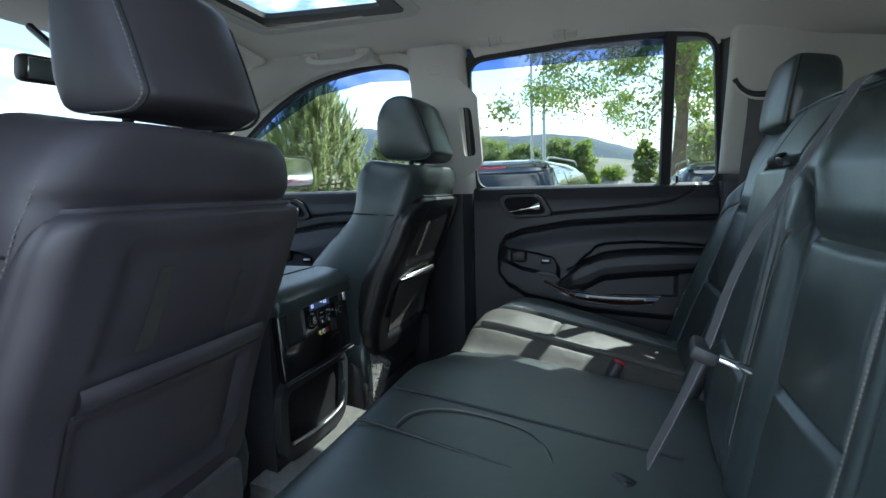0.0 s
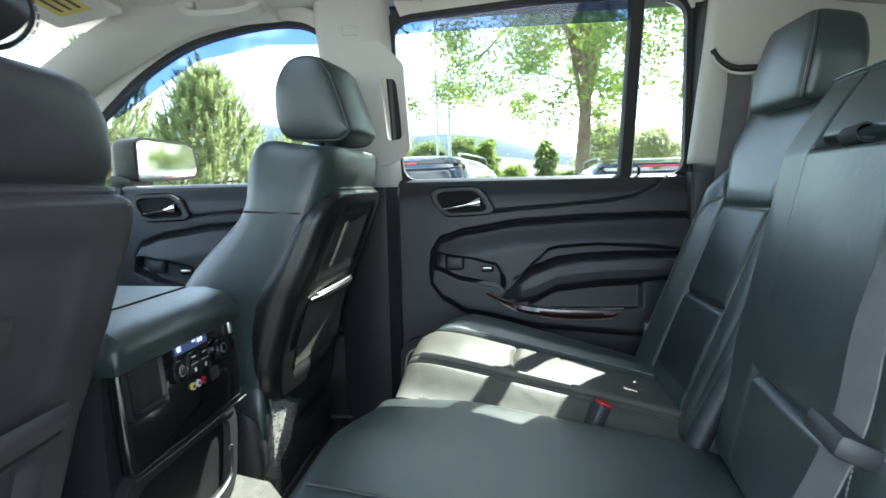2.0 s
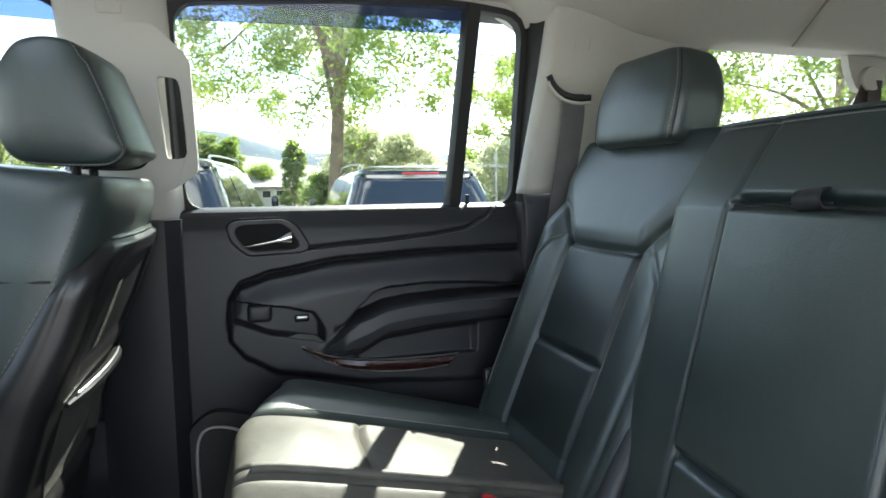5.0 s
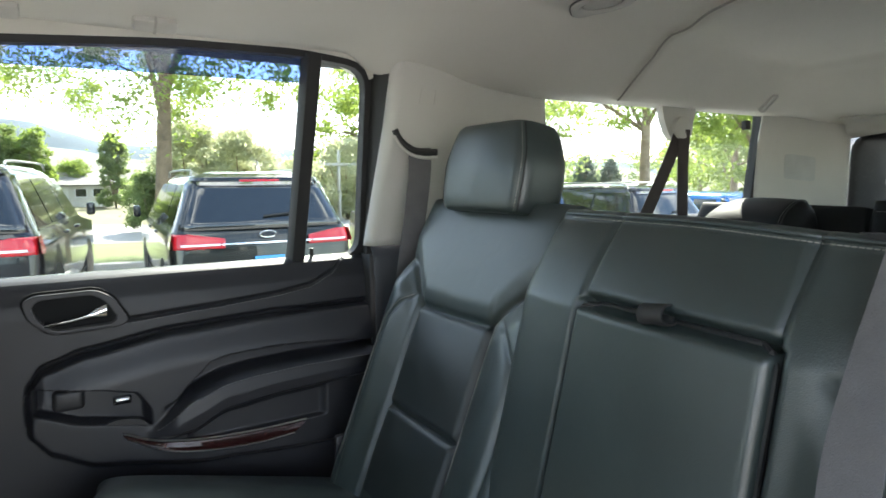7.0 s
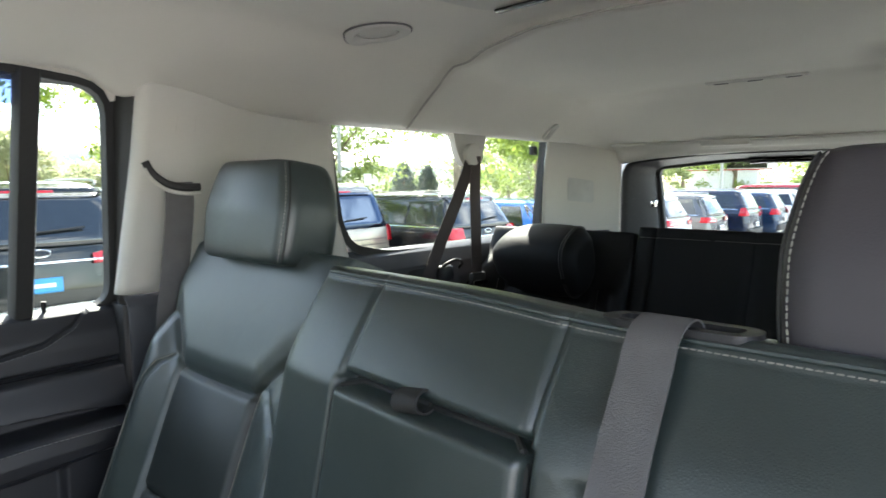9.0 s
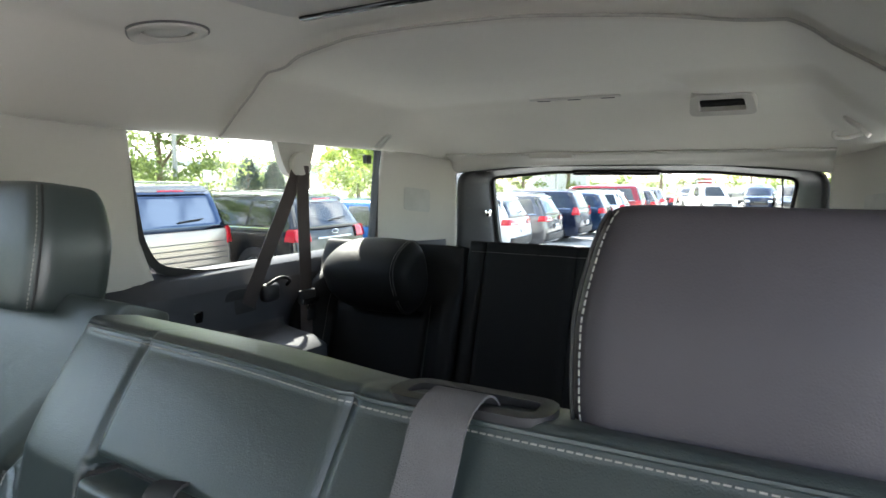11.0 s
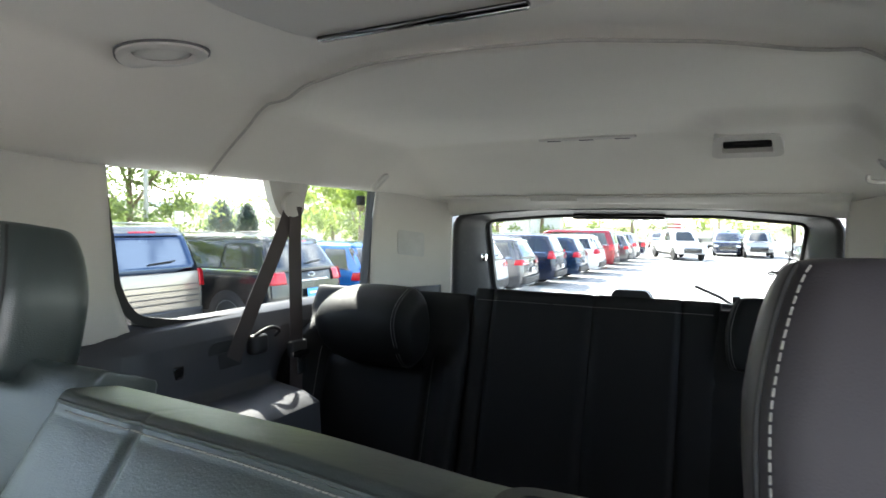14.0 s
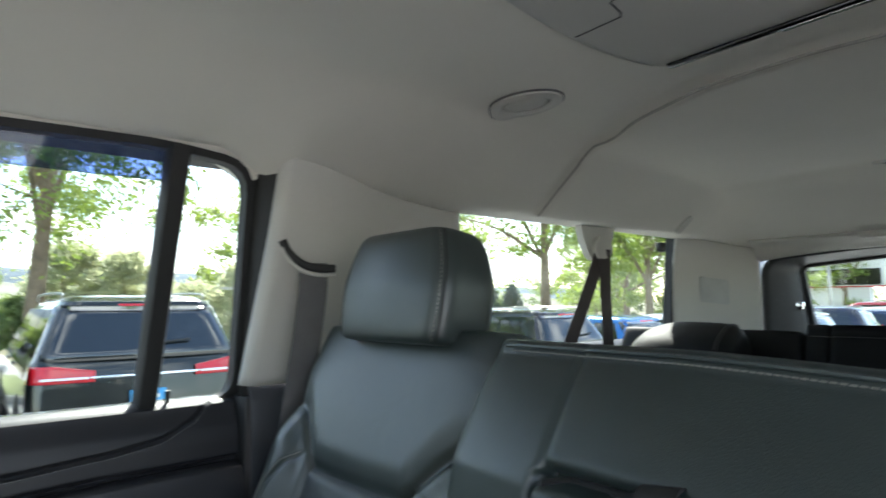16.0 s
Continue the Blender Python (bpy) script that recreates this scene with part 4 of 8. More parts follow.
def door_panel(name, dy, y0, y1, sx, label, detail=True):
    d = thing(name, (sx * 0.84, (y0 + y1) / 2 + dy, 0.60), label, "door", kind="structure")
    bm = bmesh.new()
    ys = lin(y0, y1, 320 if dy == 0 else 110)
    zs = lin(0.60, 0.82, 20)[:-1] + lin(0.82, 1.256, 190 if dy == 0 else 110)
    f = lambda y, z: Vector((sx * door_x(y, z), y + dy, z))
    grid(bm, f, ys, zs)
    # rounded top ledge running out to the glass
    grid(bm, lambda y, t: Vector((sx * (door_x(y, 1.256) + 0.035 * t), y + dy, 1.256 + 0.010 * math.sin(t * math.pi / 2) ** 0.6)), ys, lin(0, 1, 7))
    body = part("panel", bm, VINYL, d, "black stitched vinyl door panel", sharp=70)
    part("door_core", B((sx * 0.868, y1 + dy, 0.60), (sx * 0.885, y0 + dy, 1.258)), RUBBER, d)
    bz = rounded([(-0.196, 1.228), (-0.214, 1.238), (-0.312, 1.240), (-0.340, 1.224), (-0.366, 1.178), (-0.350, 1.168), (-0.238, 1.164), (-0.205, 1.194)], 0.012)
    bi = rounded([(-0.214, 1.219), (-0.226, 1.226), (-0.306, 1.228), (-0.324, 1.216), (-0.343, 1.184), (-0.333, 1.178), (-0.244, 1.175), (-0.220, 1.198)], 0.010)
    bi = inset(bi, -0.005)
    g = lambda a, b, t: Vector((sx * (0.826 - t), a + dy, b))
    # black ring, ridge line and handle plate stand for shade on the panel
    part("bezel_gap", ring_plate(bmesh.new(), inset(bz, -0.0045), inset(bz, 0.002), g, 0.004), VOID, d, "flat black ring as shadow round the handle surround")
    part("ridge_gap", tube(bmesh.new(), [f(y, poly(RIDGE, y) - 0.003) + Vector((0.001 * sx, 0, 0)) for y in lin(-0.186, y1 + 0.004, 90)], 0.0013, 6), VOID, d, "black line as shade below the ridge")
    part("belt_gap", tube(bmesh.new(), [f(y, poly(BELT_SEAM, y)) + Vector((0.001 * sx, 0, 0)) for y in lin(-0.36, -0.81, 70)], 0.0018, 6), RUBBER, d)
    part("handle_bezel", ring_plate(bmesh.new(), bz, bi, g, 0.016), VINYL, d, "raised black handle surround")
    part("bezel_liner", ring_plate(bmesh.new(), inset(bi, -0.002), inset(bi, 0.002), lambda a, b, t: g(a, b, t + 0.002), 0.010), RUBBER, d, "thin gloss liner")
    part("handle_cup", extrude_outline(bmesh.new(), inset(bi, 0.001), lambda a, b, t: g(a, b, t + 0.002), 0.006), VOID, d, "flat black plate as the shade of the handle recess")
    hb = bmesh.new()
    hp = smooth_path([(-0.228, 1.183), (-0.262, 1.188), (-0.300, 1.195), (-0.328, 1.201)], 12)
    rings = []
    for k, p in enumerate(hp):
        w = 0.005 + 0.010 * sstep(6, 11, k)
        rings.append([Vector((sx * (0.806 - 0.004 * math.sin(k / 11 * math.pi) + o * 0.007), p[0] + dy, p[1] + q * w * 0.75)) for o, q in ((1, -1), (-0.6, -1), (-1, -0.3), (-1, 0.5), (-0.5, 1), (1, 1))])
    loft(hb, rings)
    part("door_handle", hb, CHROME, d, "chrome pull handle", sharp=50)
    st = [f(y, poly(BELT_SEAM, y) - 0.006) + Vector((-0.0012 * sx, 0, 0)) for y in lin(-0.37, -0.80, 60)]
    part("seam_thread", stitches(bmesh.new(), st, 0.006, 0.003, 0.0007), THREAD_DIM, d)
    if not detail:
        return d
    st = [f(y, poly(ARM, y) - 0.011) + Vector((-0.0015 * sx, 0, 0)) for y in lin(-0.40, -0.858, 70)]
    part("armrest_thread", stitches(bmesh.new(), st, 0.006, 0.003, 0.0007), THREAD_DIM, d, "stitched armrest seam")
    wt = [(-0.340, 0.962), (-0.403, 0.934), (-0.498, 0.918), (-0.609, 0.913), (-0.700, 0.914)]
    wb = [(-0.346, 0.949), (-0.416, 0.909), (-0.498, 0.890), (-0.595, 0.883), (-0.672, 0.887)]
    top = smooth_path([(a, b, 0) for a, b in wt], 24)
    bot = smooth_path([(a, b, 0) for a, b in wb], 24)
    bm = bmesh.new()
    loft(bm, [[Vector((sx * (door_x(p[0], p[1]) + 0.006), p[0] + dy, p[1])), Vector((sx * (0.783), p[0] + dy, p[1] - 0.003)),
               Vector((sx * 0.780, (p[0] + q[0]) / 2 + dy, (p[1] + q[1]) / 2)), Vector((sx * 0.785, q[0] + dy, q[1] + 0.003)), Vector((sx * (door_x(q[0], q[1]) + 0.006), q[0] + dy, q[1]))] for p, q in zip(top, bot)])
    part("wood_trim", bm, WOOD, d, "glossy dark red wood trim strip")
    part("trim_edge", tube(bmesh.new(), [Vector((sx * 0.7825, p[0] + dy, p[1] + 0.001)) for p in top], 0.0022, 6), SATIN, d, "bright trim edge")
    part("trim_edge", tube(bmesh.new(), [Vector((sx * 0.7845, p[0] + dy, p[1] + 0.002)) for p in bot], 0.0016, 6), SATIN, d, "bright trim edge")
    # switches and the cup
    sw = rounded([(-0.310, 0.984), (-0.335, 0.990), (-0.372, 0.984), (-0.394, 0.962), (-0.376, 0.954), (-0.312, 0.966)], 0.008)
    part("switch_plate", extrude_outline(bmesh.new(), sw, lambda a, b, t: Vector((sx * (0.802 - t), a + dy, b)), 0.010), SHELL, d)
    part("window_switch", B((-0.006, -0.016, -0.008), (0.008, 0.016, 0.008), pose(sx * 0.822, -0.345 + dy, 1.018, 0, 0, 0), 0.003), GLOSSBLACK, d)
    part("switch_lever", B((-0.004, -0.012, -0.003), (0.006, 0.012, 0.003), pose(sx * 0.812, -0.345 + dy, 1.022, 0, 20, 0), 0.0015), SATIN, d)
    part("cup_insert", B((-0.012, -0.026, -0.020), (0.010, 0.026, 0.020), pose(sx * 0.822, -0.256 + dy, 1.036), 0.009, 3), PLASTIC, d)
    # speaker pod at the lower front
    sp = rounded([(-0.095, 0.63), (-0.100, 0.80), (-0.150, 0.838), (-0.225, 0.820), (-0.33, 0.76), (-0.34, 0.63)], 0.03)
    part("speaker_pod", extrude_outline(bmesh.new(), sp, lambda a, b, t: Vector((sx * (0.826 - t), a + dy, b)), 0.030), PLASTIC, d)
    rimp = smooth_path([(sx * 0.792, -0.118 + dy, 0.64), (sx * 0.792, -0.118 + dy, 0.76), (sx * 0.792, -0.140 + dy, 0.800), (sx * 0.792, -0.19 + dy, 0.795), (sx * 0.792, -0.23 + dy, 0.77)], 24)
    part("speaker_rim", tube(bmesh.new(), rimp, 0.0032, 6), ALLOY_TRIM, d, "bright speaker rim")
    lock = T([(sx * 0.862, -0.752 + dy, 1.262), (sx * 0.860, -0.752 + dy, 1.285)], 0.0045)
    part("lock_pin", lock, RUBBER, d)
    return d


struct("door_seal", B((0.800, -0.884, 0.56), (0.870, -0.8695, 1.268), None, 0.005), RUBBER, "black rubber seal behind the rear door", "door seal")
door_panel("door_1", 0.0, -0.096, -0.868, 1, "closed rear door with black vinyl panel and dark red wood strip")
door_panel("door_2", 0.855, -0.15, -0.80, 1, "closed front passenger door with a black vinyl panel", True)
fd = bmesh.new()
grid(fd, lambda y, z: Vector((0.828, y, z)), lin(0.70, 1.05, 6), lin(0.6, 1.262, 6))
struct("door_panel_front_end", fd, VINYL, "front end of the passenger door panel", "door panel")
fd = bmesh.new()
box(fd, (-0.875, 0.06, 0.56), (-0.83, 1.05, 1.262), None, 0.01)
struct("door_3", fd, VINYL, "driver door with a plain black panel", "door")


# ================= seats =================
def seat_frame(x, y, z, lean):
    """Across the seat, up its back, and out of its front."""
    a = radians(lean)
    m = Matrix(((-1, 0, 0, x), (0, -math.sin(a), math.cos(a), y), (0, math.cos(a), math.sin(a), z), (0, 0, 0, 1)))
    return m


def level_top(ob, m, lean, lo, hi):
    """Lift the rear of a leaning backrest's top, so that the top lies level."""
    inv, k = m.inverted(), math.tan(radians(lean))
    for vert in ob.data.vertices:
        q = inv @ vert.co
        if q.z < 0:
            vert.co.z += -q.z * k * sstep(lo, hi, q.y)


def headrest(parent, x, y, z, lean, w=0.118, h=0.150, df=0.050, db=0.045, seam_front=True, thread=THREAD, posts=True, taper=0.10, rad=0.026, bulge_b=0.012, top_b=0.30, mat=LEATHER):
    """A padded head restraint: a face panel and a back panel seamed to flat side panels, on two posts."""
    m = seat_frame(x, y, z, lean)

    def ring(v):
        t = 2 * v - 1
        e = ease(t, 7)
        k = 1 - taper * max(0, t) ** 1.5 - 0.05 * max(0, -t) ** 2
        ww = w * k * (0.80 + 0.20 * e)
        f = df * (0.55 + 0.45 * e) * (1 - 0.18 * max(0, t))
        b = db * (0.55 + 0.45 * e) * (1 - top_b * max(0, t) ** 2)
        pts = rounded([(-ww, -b), (ww, -b), (ww, f), (-ww, f)], rad, 6)
        bulge = lambda a: (1 - (a / ww) ** 2) * e
        return [m @ Vector((a, t * h / 2, c + (0.012 * bulge(a) if c > 0 else -bulge_b * bulge(a)))) for a, c in pts]
    vs = [0.5 + 0.5 * math.sin(math.pi * (q - 0.5)) for q in lin(0, 1, 26)]
    hr = part("headrest", loft(bmesh.new(), [ring(v) for v in vs]), mat, parent, "padded black head restraint", sharp=75)

    def corner(s, v, front):
        t = 2 * v - 1
        e = ease(t, 7)
        k = 1 - taper * max(0, t) ** 1.5 - 0.05 * max(0, -t) ** 2
        ww = w * k * (0.80 + 0.20 * e)
        f = df * (0.55 + 0.45 * e) * (1 - 0.18 * max(0, t))
        b = db * (0.55 + 0.45 * e) * (1 - top_b * max(0, t) ** 2)
        return m @ Vector((s * (ww - 0.0055), t * h / 2, (f - 0.0045) if front else -(b - 0.0045)))
    for s in (-1, 1):
        line = [corner(s, v, seam_front) for v in lin(0.03, 0.97, 60)]
        part("seam", tube(bmesh.new(), line, 0.0016, 6), RUBBER, hr)
        part("thread", stitches(bmesh.new(), [p + m.to_3x3() @ Vector((-s * 0.006, 0, 0.003 if seam_front else -0.003)) for p in line]), thread, hr, "contrast stitching along the seam")
    if posts:
        for s in (-1, 1):
            part("post", T([m @ Vector((s * 0.055, -h / 2 + 0.02, 0)), m @ Vector((s * 0.055, -h / 2 - 0.06, 0))], 0.007), PLASTIC, hr)
    return hr


def moulded_shell(seat, X, dy=0.0, mat=None, leather_pocket=False):
    """The hard back of a front seat: a curved cap that wraps round both flanks, with a map pocket."""
    mat = mat or SHELL
    back_y = ((0.79, 0.072), (0.82, 0.052), (0.92, 0.033), (1.02, 0.002), (1.12, -0.042), (1.226, -0.084), (1.26, -0.092))
    rim_y = ((0.79, 0.062), (0.82, 0.076), (0.89, 0.096), (0.96, 0.098), (1.02, 0.086), (1.06, 0.066), (1.10, 0.040), (1.20, -0.012), (1.226, -0.026), (1.25, -0.060))
    z0, z1 = 0.795, 1.248

    def half(z):
        k = max(0.0, (z - 1.17) / (z1 - 1.17), (0.90 - z) / (0.90 - z0))
        c = 0.22 if leather_pocket else 0.38
        return (0.250 - 0.010 * sstep(1.05, 1.2, z)) * (1 - c + c * math.sqrt(max(0.0, 1 - min(1.0, k) ** (3 if leather_pocket else 2))))

    def at(u, z, lift=0.0):
        # u runs round the cap: the flat back within 0.8, the flanks beyond
        a = abs(u)
        yb, yr = along(back_y, z), along(rim_y, z)
        r = 0.034
        h = half(z)
        curl = 0.018 * (sstep(1.232, z1, z) + sstep(0.812, z0, z))
        if a <= 0.8:
            x, y = (h - r) * a / 0.8, yb
            t = a / 0.8
            y += 0.010 * t * t
            # pocket sunk below its lip, long hollow above it
            y += 0.016 * (1 - sstep(1.010, 1.018, z)) * sstep(0.846, 0.875, z) * (1 - sstep(0.70, 0.80, t + 0.4 * max(0, 0.93 - z)))
            y += 0.008 * sstep(1.050, 1.075, z) * (1 - sstep(1.19, 1.215, z)) * (1 - sstep(0.66, 0.80, t))
        elif a <= 0.9:
            g = (a - 0.8) / 0.1 * math.pi / 2
            x, y = h - r + r * math.sin(g), yb + 0.010 + r * (1 - math.cos(g))
        else:
            t = (a - 0.9) / 0.1
            y0 = yb + 0.010 + r
            x, y = h, y0 + (max(yr, y0 + 0.002) - y0) * t
            x += 0.003 * math.sin(t * math.pi)
        return Vector((X + math.copysign(x, u), y + dy + curl - lift, z))

    us = sorted(set([round(q, 4) for q in lin(-0.8, 0.8, 65) + lin(0.8, 0.9, 10) + lin(-0.9, -0.8, 10) + lin(0.9, 1.0, 14) + lin(-1.0, -0.9, 14)]))
    zs = lin(z0, 0.83, 12) + lin(0.83, 1.0, 30)[1:] + lin(1.0, 1.03, 12)[1:] + lin(1.03, 1.22, 36)[1:] + lin(1.22, z1, 14)[1:]
    bm = bmesh.new()
    grid(bm, at, us, zs)
    shell = part("back_shell", bm, mat, seat, "scuffed black plastic seat back shell", sharp=70)
    bm = bmesh.new()
    grid(bm, lambda u, z: at(u, z) + Vector((0, 0.022, 0)), lin(-0.8, 0.8, 9), lin(0.82, 1.23, 9))
    part("shell_lining", bm, RUBBER, shell)
    part("shell_rim", tube(bmesh.new(), [at(u, z1 - 0.006) for u in lin(-0.965, 0.965, 60)], 0.0045, 8), mat, shell, "rounded moulded rim")
    bm = bmesh.new()
    grid(bm, lambda u, z: at(u, z, 0.0015), lin(-0.36, -0.26, 5), lin(1.075, 1.175, 9))
    part("mesh_strip", bm, MESH, shell, "grey mesh strip")
    if leather_pocket:
        bm = bmesh.new()
        grid(bm, lambda u, z: at(u, z, 0.0015), lin(0.30, 0.36, 4), lin(1.055, 1.150, 9))
        part("mesh_strip", bm, MESH, shell, "grey mesh strip")
        # a flat leather pocket with a broad folded lip
        edge = lambda z: 0.66 - 0.10 * sstep(0.92, 0.85, z)
        bm = bmesh.new()
        grid(bm, lambda u, z: at(u * edge(z), z, 0.006 + 0.012 * (1 - u * u) * sstep(0.845, 0.90, z)), lin(-1, 1, 31), lin(0.850, 1.030, 21))
        pk = part("pocket", bm, mat, shell, "flat leather map pocket")
        bm = bmesh.new()
        grid(bm, lambda u, z: at(u * 0.665, z + 0.006 * (1 - u * u), 0.010 + 0.012 * (1 - u * u) + 0.006 * math.sin((z - 1.026) / 0.030 * math.pi)), lin(-1, 1, 31), lin(1.026, 1.056, 9))
        part("pocket_lip", bm, mat, shell, "broad folded pocket lip")
        part("pocket_seam", tube(bmesh.new(), [at(u * 0.665, 1.026 + 0.006 * (1 - u * u), 0.011 + 0.012 * (1 - u * u)) for u in lin(-1, 1, 30)], 0.0022, 6), RUBBER, shell)
        return
    bm = bmesh.new()
    grid(bm, lambda u, z: at(u * 0.62, z, 0.003 + 0.022 * (1 - u * u) * sstep(0.86, 0.99, z)), lin(-1, 1, 21), lin(0.868, 1.008, 15))
    part("pocket_cloth", bm, MESH, shell, "grey cloth map pocket")
    lip = [at(u, 1.016 + 0.006 * (1 - (u / 0.62) ** 2), 0.004 + 0.010 * (1 - (u / 0.62) ** 2)) for u in lin(-0.62, 0.62, 30)]
    part("pocket_lip", tube(bmesh.new(), lip, [0.004 + 0.006 * min(1, min(k, 29 - k) / 5) for k in range(30)], 8), mat, shell, "moulded pocket lip")
    # silver tube draws the glint along the pocket lip
    part("pocket_edge", tube(bmesh.new(), [p + Vector((0, -0.004, 0.008)) for p in lip[2:-2]], 0.0021, 6), SATIN, shell, "silver line as the glint on the pocket's edge")


def domed_headrest(parent, X, dy=0.0, mat=None, W=0.126, deep=1.0, up=0.0):
    """A head restraint with domed flank panels, seamed to a back that slopes forward to its top."""
    prof = [(0.081, 1.420), (0.079, 1.385), (0.066, 1.357), (0.045, 1.347), (-0.010, 1.343), (-0.052, 1.345), (-0.070, 1.361), (-0.066, 1.382), (-0.054, 1.422), (-0.036, 1.472), (-0.022, 1.506), (0.000, 1.516), (0.026, 1.516), (0.052, 1.506), (0.071, 1.480), (0.080, 1.452)]
    prof = [tuple(p) for p in smooth_path([(a, b, 0) for a, b in prof + prof[:1]], 72)][:-1]
    prof = [((p[0] * deep if p[0] > 0 else p[0]) + dy, p[1]) for p in prof]
    cy, cz = 0.006 + dy, 1.43
    lo, hi = dy - 0.015, dy + 0.02
    bm = bmesh.new()
    rings = []
    for u in [math.sin(math.pi / 2 * q) for q in lin(-1, 1, 41)]:
        a = abs(u)
        k = 1.0 if a < 0.86 else 1 - 0.86 * (1 - math.sqrt(max(0.0, 1 - ((a - 0.86) / 0.14) ** 2)))
        x = W * u
        # the back is fuller towards the middle
        full = 0.030 * (1 - a ** 2.2)
        rings.append([Vector((X + x, cy + (p[0] - cy) * k - (full if p[0] < lo else full * sstep(hi, lo, p[0])) * sstep(1.345, 1.36, p[1]) * sstep(1.52, 1.49, p[1]), cz + (p[1] - cz) * k + 0.004 * (1 - a ** 2) * sstep(1.48, 1.516, p[1]))) for p in prof])
    loft(bm, rings)
    hr = part("headrest", bm, mat or LEATHER, parent, "padded black head restraint", sharp=75)
    for s in (-1, 1):
        edge = [p for p in prof if p[0] < dy + (0.05 if deep == 1.0 else 0.0) and (p[0] < lo or p[1] < 1.40)]
        edge.sort(key=lambda p: math.atan2(p[1] - cz, -(p[0] - cy)))
        line = [Vector((X + s * W * 0.905, cy + (p[0] - cy) * 1.0 - 0.0055 * (p[0] < dy - 0.03), cz + (p[1] - cz) * 1.0)) for p in edge]
        part("seam", tube(bmesh.new(), line, 0.0022, 6), RUBBER, hr)
        part("thread", stitches(bmesh.new(), [p + Vector((s * 0.007, 0.001, 0)) for p in line]), THREAD_DIM, hr, "contrast stitching along the seam")
        part("post", T([(X + s * 0.055, dy, 1.36), (X + s * 0.055, dy, 1.29)], 0.007), PLASTIC, hr)
    if up:
        for ob in [hr] + list(hr.children):
            ob.data.transform(Matrix.Translation((0, 0, up)))
    return hr


def front_seat(sx, label):
    X, dy, up = (0.535, 0.0, 0.0) if sx > 0 else (-0.522, 0.016, 0.006)
    # driver's side wears the leather with door light in its colour
    hide = LEATHER if sx > 0 else LEATHER_LIT
    s = thing("front_seat", (X, 0.25, 0.54), label, "seat", "front seats")
    lean = 13
    m = seat_frame(X, 0.065 + dy - 0.2 * up, 1.018 + up, lean)
    corner = 0.040 if sx > 0 else 0.075

    def half(v):
        # rounded shoulders
        k = min(1.0, max(0.0, v * 0.638 - 0.638 + corner) / corner)
        return 0.244 - 0.020 * sstep(0.80, 1.0, v) - 0.9 * corner * (1 - math.sqrt(1 - k * k))
    ff = lambda u, v: 0.10 + 0.13 * sstep(0.40, 0.80, abs(u)) * (1 - sstep(0.42, 0.88, v)) - 0.025 * v + 0.040 * sstep(0.72, 0.92, v)
    thin = ((0.0, 0.033), (0.35, 0.034), (0.5, 0.041), (0.66, 0.057), (0.835, 0.081), (1.0, 0.095))
    bf = lambda u, v: along(thin, v) + (dip(v, 0.872, 0.016, 0.009) if sx < 0 else 0.0)
    det = lambda u, v: dip(abs(u), 0.66, 0.02, 0.006) + dip(v, 0.66, 0.012, 0.004)
    bm = pillow(bmesh.new(), m, half, 0.638, ff, bf, 5, 9, det, 49, 49 if sx > 0 else 121, pub=3.6)
    back = part("backrest", bm, hide, s, "black leather backrest", sharp=60)
    level_top(back, m, lean, 0.16, 0.30)

    def side_seam_at(q, v):
        # the line where the flank panel meets the back panel
        w = along(((0.25, 0.022), (0.40, 0.020), (0.57, 0.012), (0.79, -0.032), (0.96, -0.045), (1.0, -0.045)), v)
        e = ease(2 * v - 1, 9)
        b = bf(0, v) * e
        u = (1 - min(1.0, -w * e / max(b, 0.001)) ** 3.6) ** (1 / 3.6) if w < 0 else 0.999
        return m @ Vector((q * (half(v) * u + 0.0010), (2 * v - 1) * 0.319, w * e - 0.001))

    # side seam from the shoulder down
    for q in (-1, 1):
        part("thread", stitches(bmesh.new(), [side_seam_at(q, v) for v in lin(0.30, 0.985, 60)], 0.005, 0.003, 0.0008), THREAD_DIM, back)
        sv = lin(-0.030, 0.085, 10)
        part("side_seam", tube(bmesh.new(), [m @ Vector((q * 0.2415, 0.19 - 0.02 * k / 9, zz)) for k, zz in enumerate(sv)], 0.0022, 6), RUBBER, back, "seam across the side of the backrest")
    moulded_shell(s, X, dy, SHELL if sx > 0 else LEATHER_LIT, sx < 0)
    domed_headrest(s, X, dy + 0.009, hide, 0.122, 0.62, 0.006) if sx < 0 else domed_headrest(s, X, dy, hide, 0.126)
    # cushion with bolsters
    bm = pillow(bmesh.new(), Matrix(((1, 0, 0, X), (0, 1, 0, 0.34), (0, 0, 1, 0.80), (0, 0, 0, 1))), 0.25, 0.52, lambda u, v: 0.06 + 0.03 * sstep(0.6, 0.95, abs(u)), 0.10, 6, 6, None, 25, 25)
    part("cushion", bm, LEATHER, s, "", sharp=60)
    part("base", B((X - 0.21, 0.08, 0.545), (X + 0.21, 0.55, 0.70), None, 0.02), PLASTIC, s)
    sh = bmesh.new()
    loft(sh, [[Vector((X - 0.262 + i, y, z0)), Vector((X - 0.264 + i, y, (z0 + z1) / 2)), Vector((X - 0.258 + i, y, z1)), Vector((X - 0.235, y, z1)), Vector((X - 0.235, y, z0))] for y, z0, z1, i in ((0.085, 0.70, 0.74, 0.012), (0.095, 0.67, 0.79, 0.004), (0.13, 0.655, 0.815, 0.0), (0.30, 0.65, 0.80, 0.0), (0.52, 0.66, 0.77, 0.0))])
    part("side_shield", sh, PLASTIC, s, "curved plastic side shield", sharp=50)
